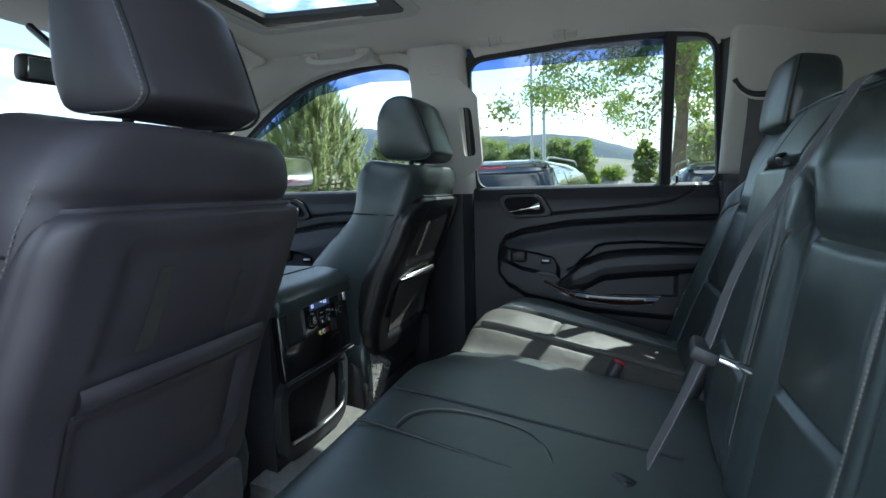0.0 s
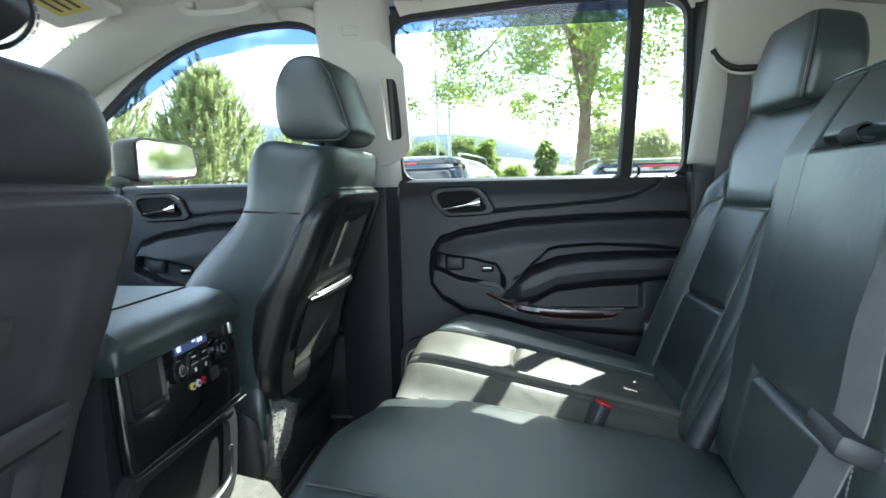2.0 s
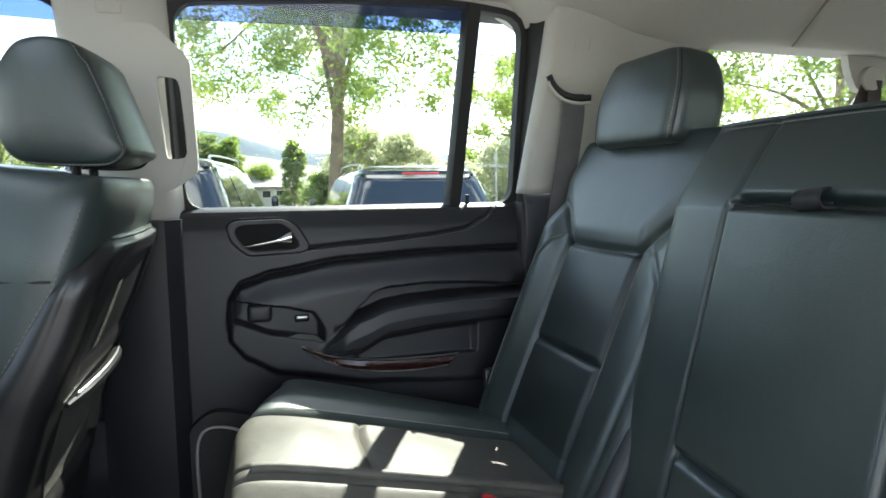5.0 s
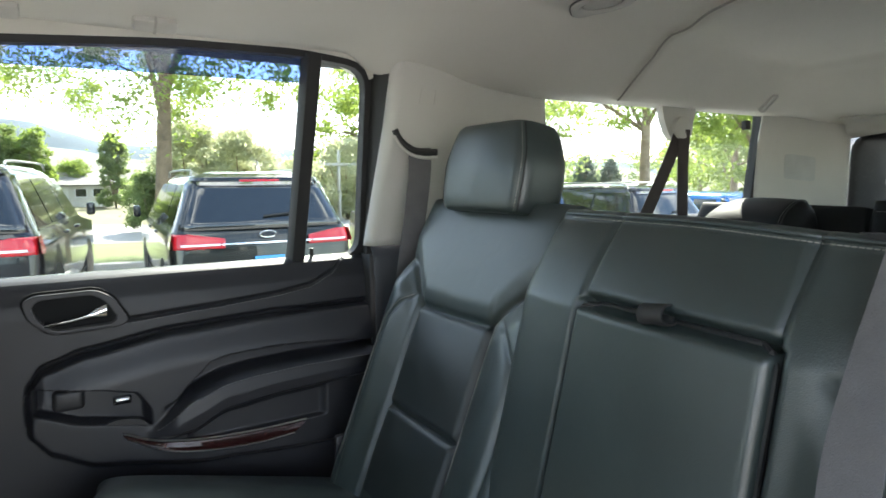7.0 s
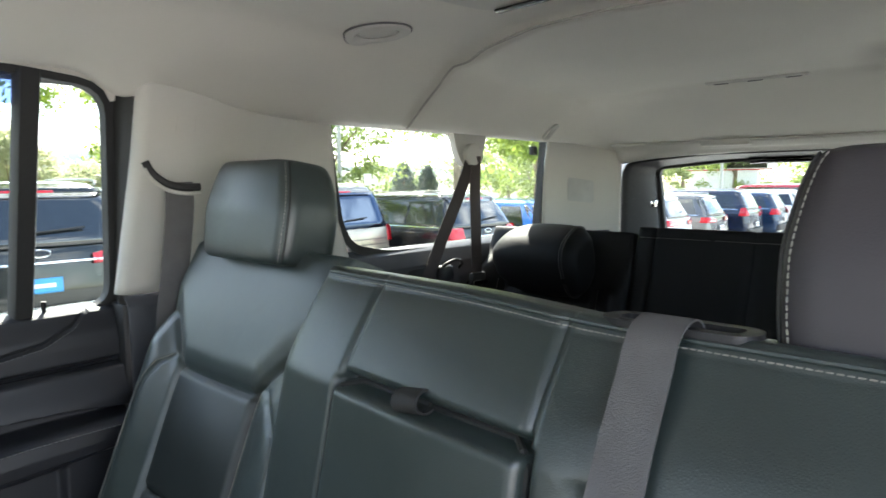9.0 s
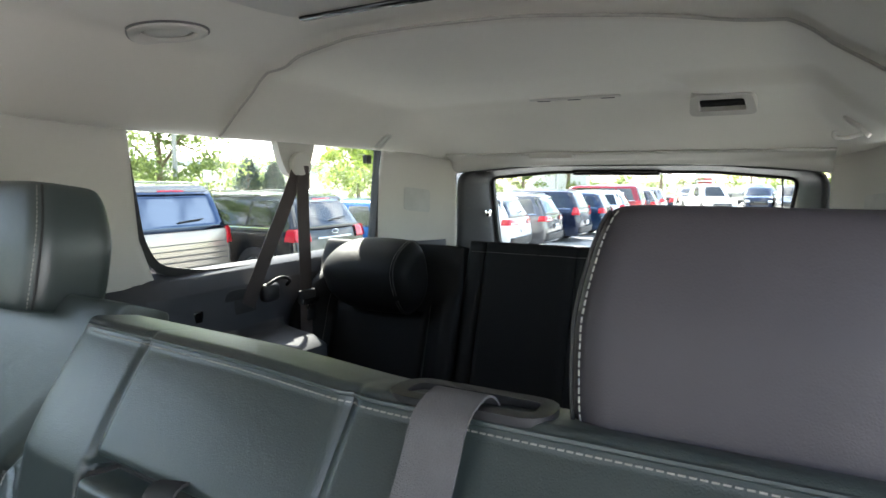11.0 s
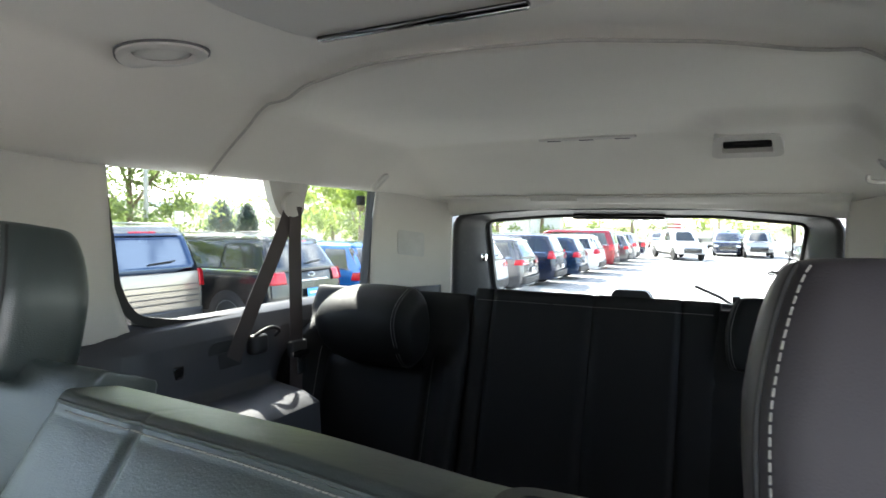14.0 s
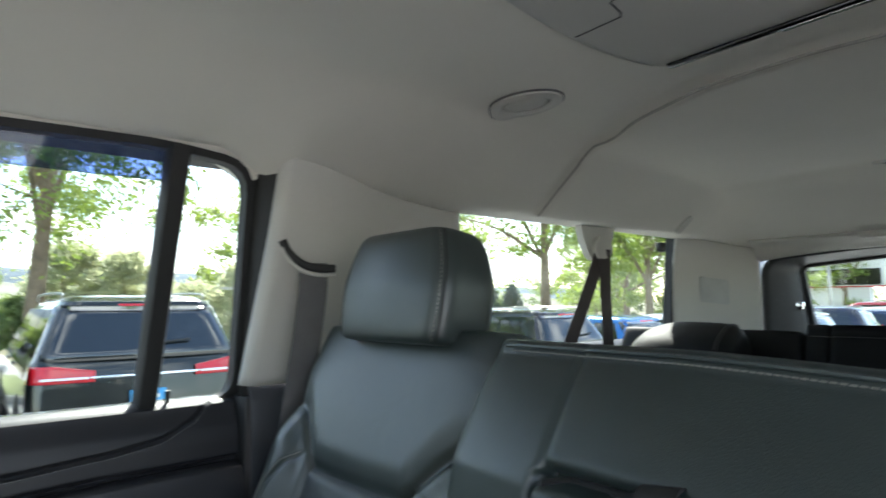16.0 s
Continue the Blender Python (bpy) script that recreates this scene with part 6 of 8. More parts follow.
part("top_bezel", ring_plate(bmesh.new(), bezel, inset(bezel, 0.013), lambda a, b, d: Vector((a, b, 1.375 + d + 0.06 * (b + 0.895))), 0.013), PLASTIC, l2, "black belt guide bezel")
# belts of the second row
def buckle(x, y, z, rz, red=True):
    b = thing("seat_belt_buckle", (x, y, z - 0.05), "black seat belt buckle with a red release button" if red else "black seat belt buckle in the bench cushion", "belt buckle", "belt buckles")
    mm = pose(x, y, z, 25, 0, rz)
    part("body", B((-0.018, -0.012, -0.055), (0.018, 0.012, 0.030), mm, 0.006), PLASTIC, b)
    part("release_button", B((-0.013, -0.014, 0.012), (0.013, 0.010, 0.034), mm, 0.004), RED if red else PLASTIC, b, "release button")
    part("strap", strap(bmesh.new(), [mm @ Vector((0, 0, -0.05)), mm @ Vector((0, -0.02, -0.12))], (1, 0, 0), 0.03, 0.004), BELT, b)


buckle(0.228, -0.548, 0.828, 15)
buckle(-0.335, -0.545, 0.812, 40, False)

belt = thing("seat_belt", (-0.28, -0.85, 1.40), "grey webbing centre belt over the bench back", "seat belt", "seat belts")
fp = lambda x, v, dz=0.004: atl(ux(x), v) + Vector((0, dz, 0.001))
pts = [(-0.282, -0.906, 1.368), (-0.282, -0.900, 1.384), (-0.281, -0.886, 1.394), (-0.281, -0.866, 1.393), (-0.281, -0.848, 1.384), (-0.281, -0.834, 1.360), (-0.281, -0.798, 1.30), (-0.288, -0.745, 1.22), (-0.310, -0.697, 1.13), (-0.346, -0.660, 1.045), (-0.345, -0.625, 0.96), (-0.338, -0.585, 0.87)]
part("webbing", strap(bmesh.new(), smooth_path(pts, 60), (1, 0, 0), 0.042, 0.0016), BELT, belt)
tm = look((-0.347, -0.655, 1.035), (-0.343, -0.620, 0.95)) @ pose(0, 0, 0, 90, 0, 0)
part("tongue_grip", B((-0.034, -0.010, -0.018), (0.034, 0.010, 0.018), tm, 0.006), PLASTIC, belt, "black plastic tongue grip")
part("tongue", B((-0.015, -0.003, 0.012), (0.015, 0.003, 0.062), tm, 0.002), CHROME, belt, "bright metal tongue")

belt = thing("seat_belt", (0.69, -0.94, 1.45), "grey webbing belt hanging from the pillar slot", "seat belt", "seat belts")
pts = [(0.684, -0.940, 1.508), (0.682, -0.940, 1.46), (0.692, -0.932, 1.36), (0.715, -0.925, 1.24), (0.73, -0.92, 1.10), (0.735, -0.91, 0.93), (0.735, -0.90, 0.80)]
part("webbing", strap(bmesh.new(), smooth_path(pts, 24), (0.15, 1, -0.1), 0.052, 0.0018), BELT, belt)

# ---------- third row ----------
LEAN3 = 16
r3 = thing("third_row_seat", (0.53, -1.9, 0.60), "black vinyl third-row seat with its head restraint tipped forward", "seat", "third row seats")
h3 = lambda v: 0.262 - 0.012 * sstep(0.8, 1, v)
d3 = lambda u, v: dip(v, 0.66, 0.012, 0.010) * (1 - sstep(0.58, 0.66, abs(u))) + dip(abs(u), 0.62, 0.02, 0.008) * (1 - sstep(0.68, 0.74, v)) + dip(v, 0.72, 0.012, 0.006) * sstep(0.6, 0.66, abs(u))
def f3(u, v):
    # side bolsters, the outer one the fuller
    return 0.060 + (0.115 * sstep(-0.60, -0.84, u) + 0.030 * sstep(0.66, 0.9, u)) * (1 - sstep(0.62, 0.88, v))


def tipped_headrest(parent, X, yc, zc):
    """A fat rounded head restraint folded forward, with a seam round its inner flank."""
    tilt = radians(34)
    prof = []
    for k in range(56):
        g = 2 * math.pi * k / 56
        c, s_ = math.cos(g), math.sin(g)
        p = 0.088 * math.copysign(abs(c) ** 0.80, c) * (1.0 + 0.20 * s_)
        q = 0.112 * math.copysign(abs(s_) ** 0.76, s_)
        prof.append((yc + p * math.cos(tilt) + q * math.sin(tilt) * 0.55, zc - p * math.sin(tilt) * 0.75 + q * math.cos(tilt)))
    W = 0.154
    rings = []
    for u in [math.sin(math.pi / 2 * w) for w in lin(-1, 1, 41)]:
        a = abs(u)
        r0 = 0.0 if u > 0 else 0.70
        k = 1.0 + 0.03 * (1 - a * a) - 0.06 * a ** 4 - (0.62 if u > 0 else 0.40) * (1 - math.sqrt(max(0.0, 1 - (max(0.0, a - r0) / (1 - r0)) ** 2)))
        rings.append([Vector((X + W * u, yc + (p[0] - yc) * k, zc + (p[1] - zc) * k)) for p in prof])
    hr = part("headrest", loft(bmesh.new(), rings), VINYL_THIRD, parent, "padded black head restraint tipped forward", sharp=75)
    for q in (-1,):
        line = [Vector((X + q * W * 0.80, yc + (p[0] - yc) * 0.988, zc + (p[1] - zc) * 0.988)) for p in prof]
        part("seam", tube(bmesh.new(), line, 0.0018, 6), RUBBER, hr)
        part("thread", stitches(bmesh.new(), [Vector((p.x - q * 0.007, yc + (p.y - yc) * 1.016, zc + (p.z - zc) * 1.016)) for p in line]), THREAD_DIM, hr, "contrast stitching along the seam")
    return hr


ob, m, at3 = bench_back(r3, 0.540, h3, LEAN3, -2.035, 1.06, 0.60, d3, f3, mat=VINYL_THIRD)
for q in (-1, 1):
    part("thread", stitches(bmesh.new(), [at3(q * 0.66, v) for v in lin(0.1, 0.70, 50)]), THREAD_DIM, ob)
tipped_headrest(r3, 0.540, -1.975, 1.268)
part("cushion", pillow(bmesh.new(), pose(0.455, -1.70, 0.80), 0.165, 0.48, 0.05, 0.12, 8, 7, None, 31, 25), VINYL_THIRD, r3)
part("base", B((0.30, -1.92, 0.545), (0.53, -1.50, 0.72), None, 0.02), PLASTIC, r3)
c3 = thing("third_row_seat", (-0.01, -1.9, 0.60), "black vinyl third-row centre backrest with vertical seams", "seat", "third row seats")
dc = lambda u, v: sum(dip(u, k, 0.014, 0.010) for k in (-0.82, 0.05, -0.30, 0.72)) + dip(v, 0.955, 0.008, 0.004)
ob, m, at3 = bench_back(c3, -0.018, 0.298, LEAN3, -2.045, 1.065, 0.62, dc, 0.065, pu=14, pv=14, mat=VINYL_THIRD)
part("thread", stitches(bmesh.new(), [at3(u, 0.945) for u in lin(-0.95, 0.95, 70)]), THREAD_DIM, ob)
part("cushion", pillow(bmesh.new(), pose(-0.012, -1.70, 0.80), 0.288, 0.48, 0.05, 0.12, 8, 7, None, 31, 25), VINYL_THIRD, c3)
part("base", B((-0.27, -1.92, 0.545), (0.25, -1.50, 0.72), None, 0.02), PLASTIC, c3)
s3 = thing("third_row_seat", (-0.55, -1.9, 0.60), "black vinyl third-row seat with its head restraint raised", "seat", "third row seats")
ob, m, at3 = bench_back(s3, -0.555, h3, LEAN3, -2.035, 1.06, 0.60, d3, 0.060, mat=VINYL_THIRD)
part("thread", stitches(bmesh.new(), [at3(0.80, v) for v in lin(0.4, 0.9, 40)]), THREAD_DIM, ob)
headrest(s3, -0.50, -2.07, 1.305, 14, 0.175, 0.16, 0.060, 0.05, True, THREAD_DIM, mat=VINYL_THIRD)
part("cushion", pillow(bmesh.new(), pose(-0.425, -1.70, 0.80), 0.115, 0.48, 0.05, 0.12, 8, 7, None, 31, 25), VINYL_THIRD, s3)
part("base", B((-0.53, -1.92, 0.545), (-0.32, -1.50, 0.72), None, 0.02), PLASTIC, s3)

# third-row belt on its turning loop
belt = thing("seat_belt", (0.76, -1.90, 1.58), "dark brown webbing belt hung from a grey turning loop", "seat belt", "seat belts")
tr = rounded([(-1.815, 1.665), (-1.835, 1.60), (-1.865, 1.555), (-1.935, 1.555), (-1.965, 1.60), (-1.985, 1.66)], 0.02)
part("loop_cover", extrude_outline(bmesh.new(), tr, lambda a, b, d: Vector((0.775 - d, a, b)), 0.022), TRIM_GREY, belt, "light grey loop cover")
part("turning_loop", loft(bmesh.new(), [[Vector((xx, -1.905 + r * 1.15 * math.cos(a), 1.588 + r * 1.0 * math.sin(a))) for a in lin(0, 2 * math.pi, 25)[:-1]] for r, xx in ((0.036, 0.752), (0.036, 0.738), (0.028, 0.734))]), TRIM_GREY, belt, "grey belt turning loop")
part("webbing", strap(bmesh.new(), smooth_path([(0.735, -1.905, 1.585), (0.738, -1.905, 1.48), (0.735, -1.905, 1.36), (0.728, -1.900, 1.22), (0.725, -1.895, 1.10), (0.72, -1.89, 0.98)], 20), (0.1, 1, 0), 0.046, 0.0018), BELT_DARK, belt)
part("rear_webbing", strap(bmesh.new(), smooth_path([(0.742, -1.895, 1.580), (0.752, -1.84, 1.46), (0.760, -1.77, 1.33), (0.765, -1.705, 1.205)], 16), (0.1, 1, 0.3), 0.046, 0.0018), BELT_DARK, belt)
part("stop_collar", B((-0.012, -0.032, -0.030), (0.012, 0.032, 0.012), pose(0.727, -1.902, 1.212), 0.008), RUBBER, belt)
tg = part("tongue", B((-0.003, -0.018, -0.035), (0.003, 0.018, 0.015), pose(0.712, -1.902, 1.168), 0.003), CHROME, belt, "chrome belt tongue")
part("tongue_grip", B((-0.006, -0.036, -0.008), (0.006, 0.036, 0.010), pose(0.716, -1.902, 1.190), 0.004), CHROME, belt)


# ---------- ceiling fittings ----------
def disc_ring(bm, c, rx, ry, prof, n=40):
    return loft(bm, [[Vector((c[0] + r * rx * math.cos(a), c[1] + r * ry * math.sin(a), roof_z(c[0] + r * rx * math.cos(a), c[1] + r * ry * math.sin(a)) + dz)) for a in lin(0, 2 * math.pi, n + 1)[:-1]] for r, dz in prof], cap=False)


sp = thing("ceiling_speaker", (0.40, -1.195, 1.775), "round grey ceiling vent ring in the headliner", "vent")
zz = roof_z(0.40, -1.195)
part("ring_gap", disc_ring(bmesh.new(), (0.40, -1.195, zz), 0.074, 0.054, ((1.0, 0.002), (1.0, -0.003), (0.95, -0.003))), BELT, sp)
part("ring", disc_ring(bmesh.new(), (0.40, -1.195, zz), 0.072, 0.052, ((1.0, 0.002), (0.98, -0.006), (0.86, -0.009), (0.72, -0.008), (0.62, 0.000))), TRIM_GREY, sp)
part("lens_gap", disc_ring(bmesh.new(), (0.40, -1.195, zz), 0.050, 0.035, ((1.0, -0.001), (0.9, -0.0045), (0.85, -0.0045))), SEAM_GREY, sp)
part("lens", disc_ring(bmesh.new(), (0.40, -1.195, zz - 0.001), 0.046, 0.032, ((1.0, 0.0), (0.8, -0.005), (0.4, -0.007), (0.001, -0.007))), TRIM_GREY, sp)

oc = thing("overhead_console", (0.0, -1.03, 1.77), "grey overhead console with a folded screen and black slot", "overhead console")
bm = bmesh.new()
o = rounded([(-0.165, -1.232), (0.165, -1.232), (0.185, -1.12), (0.178, -0.98), (0.150, -0.80), (0.15, -0.50), (-0.15, -0.50), (-0.150, -0.80), (-0.178, -0.98), (-0.185, -1.12)], 0.04)
n = len(o)
loft(bm, [[Vector((a, b, roof_z(a, b) + 0.003)) for a, b in inset(o, -0.012)], [Vector((a, b, roof_z(a, b) - 0.005)) for a, b in o], [Vector((a, b, roof_z(0, b) - 0.009)) for a, b in inset(o, 0.012)]])
part("housing", bm, TRIM_GREY, oc, sharp=50)
sm = pose(0.003, -1.2085, 1.7765, 0, 0, -3.9)
part("slot", B((-0.142, -0.007, -0.0045), (0.142, 0.007, 0.0045), sm, 0.003), GLOSSBLACK, oc, "narrow black slot")
part("slot_glint", B((-0.138, -0.0085, -0.0050), (-0.015, -0.0060, -0.0030), sm, 0.0005, 1), CHROME, oc)
line = [(0.172, -1.036), (0.102, -1.031), (0.096, -1.022), (0.090, -0.992), (0.084, -0.988), (0.045, -0.994), (-0.10, -0.998)]
part("hatch_line", tube(bmesh.new(), [Vector((a, b, roof_z(0, b) - 0.0088)) for a, b in line], 0.0014, 6), BELT, oc, "thin outline of the folded screen")

st = thing("ceiling_strip", (0.015, -2.17, 1.755), "slim grey hook strip across the rear headliner", "hook strip")
zz = roof_z(0.0, -2.17)
part("strip", B((-0.11, -2.180, zz - 0.004), (0.14, -2.160, zz + 0.004), None, 0.003), TRIM_GREY, st)
for xx in (-0.075, 0.015, 0.10):
    part("hook_slot", B((xx - 0.018, -2.176, zz - 0.0055), (xx + 0.018, -2.166, zz - 0.0035), None, 0.001, 1), BELT, st)

vt = thing("air_vent", (-0.365, -2.18, 1.755), "grey rear ceiling air vent with a dark slot", "vent")
zz = roof_z(-0.365, -2.19)
mm = pose(-0.357, -2.100, roof_z(-0.357, -2.10) - 0.004, 30, 0, -3)
part("bezel", ring_plate(bmesh.new(), rounded([(-0.075, -0.045), (0.075, -0.045), (0.065, 0.035), (-0.065, 0.035)], 0.02), rounded([(-0.052, -0.026), (0.052, -0.026), (0.048, 0.018), (-0.048, 0.018)], 0.008), lambda a, b, d: mm @ Vector((a, b, -0.020 + d)), 0.024), TRIM_GREY, vt)
part("back", B((-0.05, -0.026, -0.004), (0.05, 0.018, 0.002), mm), RUBBER, vt)
for k in range(3):
    part("slat", B((-0.048, -0.020 + k * 0.013, -0.011), (0.048, -0.017 + k * 0.013, -0.003), mm), PLASTIC, vt)


def coat_hook(sx, opened):
    hx, hy = (0.645, -2.19) if sx > 0 else (0.625, -2.10)
    zz = roof_z(sx * hx, hy) - 0.004
    c = thing("coat_hook", (sx * hx, hy, zz), "small light grey coat hook on the headliner side" if not opened else "light grey coat hook folded out from the headliner", "coat hook", "coat hooks")
    mm = pose(sx * hx, hy, zz, 0, sx * 44, 0)
    ringo = rounded([(-0.034, -0.016), (0.034, -0.016), (0.034, 0.016), (-0.034, 0.016)], 0.014)
    part("base", ring_plate(bmesh.new(), ringo, inset(ringo, 0.009), lambda a, b, d: mm @ Vector((a, b, -0.006 + d)), 0.010), TRIM_GREY, c)
    part("plate", extrude_outline(bmesh.new(), inset(ringo, 0.010), lambda a, b, d: mm @ Vector((a, b, -0.004 + d)), 0.003), TRIM_GREY, c)
    if opened:
        part("hook", T(smooth_path([mm @ Vector((-0.02, 0, -0.004)), mm @ Vector((-0.005, 0, -0.03)), mm @ Vector((0.012, 0, -0.045)), mm @ Vector((0.022, 0, -0.036))], 12), 0.005), TRIM_GREY, c)


coat_hook(1, False)
coat_hook(-1, True)


def grab_handle(x, y, z, label):
    """Two end mounts and a flat bowed bar with a finger gap behind it."""
    g = thing("grab_handle", (x, y, z), label, "grab handle", "grab handles")
    mm = pose(x, y, z, 0, 28, 0)
    for q in (-0.088, 0.088):
        part("mount", B((-0.022, q - 0.026, -0.020), (0.016, q + 0.026, 0.016), mm, 0.010, 3), TRIM_GREY, g)
    bar = smooth_path([(0, -0.100, -0.006), (-0.014, -0.082, -0.034), (-0.020, -0.042, -0.050), (-0.020, 0.042, -0.050), (-0.014, 0.082, -0.034), (0, 0.100, -0.006)], 28)
    part("bar", strap(bmesh.new(), [mm @ Vector(p) for p in bar], (0.9, 0, -0.35), 0.026, 0.017), TRIM_GREY, g, sharp=30)


grab_handle(0.640, 0.28, roof_z(0.645, 0.28) - 0.004, "light grey grab handle above the passenger door")
g = thing("grab_handle", (0.655, -0.32, 1.70), "folded light grey grab handle above the rear door", "grab handle", "grab handles")
for yy in (-0.20, -0.42):
    mm = pose(0.655, yy, roof_z(0.655, yy) - 0.004, 0, 30, 0)
    part("mount", B((-0.014, -0.034, -0.010), (0.014, 0.034, 0.008), mm, 0.006, 2), TRIM_GREY, g)
    part("mount_gap", B((-0.0145, -0.002, -0.0105), (0.0145, 0.002, 0.004), mm), SEAM_GREY, g)

vs = thing("sun_visor", (0.42, 0.62, 1.68), "grey sun visor folded up with a yellow warning label", "sun visor")
mm = pose(0.42, 0.60, 1.688, -10, 6, 0)
part("flap", B((-0.18, -0.085, -0.010), (0.19, 0.085, 0.010), mm, 0.009, 3), HEADLINER, vs)
part("label_patch", B((-0.04, -0.045, -0.0116), (0.13, 0.035, -0.0104), mm), YELLOW, vs, "yellow warning label with grey bars")
for k in range(3):
    part("label_bar", B((-0.025, -0.032 + k * 0.022, -0.0124), (0.11, -0.024 + k * 0.022, -0.0115), mm), BELT, vs)
lm = thing("map_lamp", (-0.30, 0.62, 1.70), "small grey overhead lamp near the windscreen", "lamp")
part("housing", B((-0.36, 0.56, 1.672), (-0.22, 0.68, 1.70), None, 0.010), TRIM_GREY, lm)
for k in range(3):
    part("slot", B((-0.345 + k * 0.04, 0.575, 1.669), (-0.32 + k * 0.04, 0.61, 1.674), None, 0.002), PLASTIC, lm)

dm = thing("door_mirror", (1.06, 0.66, 1.30), "dark door mirror outside the passenger window", "mirror")
mo = rounded([(0.897, 1.279), (0.893, 1.400), (0.930, 1.412), (1.200, 1.414), (1.245, 1.400), (1.268, 1.320), (1.240, 1.292), (1.05, 1.282)], 0.022)
bm = bmesh.new()
loft(bm, [[Vector((1.08 + (a - 1.08) * k, y, 1.348 + (b - 1.348) * k)) for a, b in mo] for y, k in ((0.698, 0.985), (0.692, 1.0), (0.710, 1.01), (0.760, 0.96), (0.790, 0.78), (0.802, 0.45))])
part("housing", bm, PLASTIC, dm, "black mirror housing", sharp=50)
part("border", ring_plate(bmesh.new(), inset(mo, 0.001), inset(mo, 0.0085), lambda a, b, d: Vector((a, 0.6905 - d, b)), 0.004), VOID, dm, "black mirror border")
part("glass", extrude_outline(bmesh.new(), inset(mo, 0.0080), lambda a, b, d: Vector((a, 0.6895 - d, b)), 0.002), MIRROR, dm, "bright mirror glass")
part("arm", B((0.90, 0.71, 1.262), (1.02, 0.78, 1.30), None, 0.01), PLASTIC, dm)


# ================= outside =================
def lot_z(y):
    """The ground falls gently towards the rear of the lot."""
    return -0.17 + 0.021 * max(-20.0, min(6.0, y))


def ground_sheet(name, x0, x1, y0, y1, dz, mat, label, cat, wave=0.0):
    bm = bmesh.new()
    ys = sorted({y for y in lin(y0, y1, 36)} | {y for y in (-20.0, 6.0) if y0 < y < y1})
    grid(bm, lambda x, y: Vector((x, y, lot_z(y) + dz + wave * math.sin(x * 1.7 + y))), lin(x0, x1, 10), ys)
    struct(name, bm, mat, label, cat)


ground_sheet("ground", -2500, 2500, -2500, 2500, -0.02, FIELD, "dry open ground reaching the horizon", "ground")
ground_sheet("pavement", -60, 12.2, -130, 45, 0.006, ASPHALT, "worn pale asphalt of the parking lot", "asphalt")
bm = bmesh.new()
for y0, y1 in ((-130, -20), (-20, 6), (6, 45)):
    loft(bm, [[Vector((x, y, lot_z(y) + z)) for x, z in ((12.2, -0.05), (12.2, 0.13), (12.22, 0.15), (12.38, 0.15), (12.4, 0.13), (12.4, -0.05))] for y in (y0, y1)])
struct("kerb", bm, CONCRETE, "pale concrete kerb along the lot", "kerb")
ground_sheet("lawn", 12.4, 17.5, -130, 45, 0.10, GRASS, "strip of mown lawn behind the parked cars", "lawn", 0.03)
ground_sheet("road", 17.5, 26, -130, 45, 0.03, ASPHALT, "pale asphalt street beyond the lawn", "road")
bm = bmesh.new()
for k in range(16):
    y = 2.2 - k * 2.75
    z = lot_z(y)
    box(bm, (6.0, y - 0.05, z + 0.009), (11.5, y + 0.05, z + 0.012))
struct("bay_lines", bm, SIGN_WHITE, "white painted parking bay lines", "road marking", smooth=False)
BEFORE = set(scene.objects)

PAINTS = {}


def paint(name, col, metal=0.3):
    if name not in PAINTS:
        PAINTS[name] = surface("car_paint_" + name, col, 0.22, metal=metal, var=0.04, scale=3, bump=0.0, coat=0.8, dirt=0.03)
    return PAINTS[name]


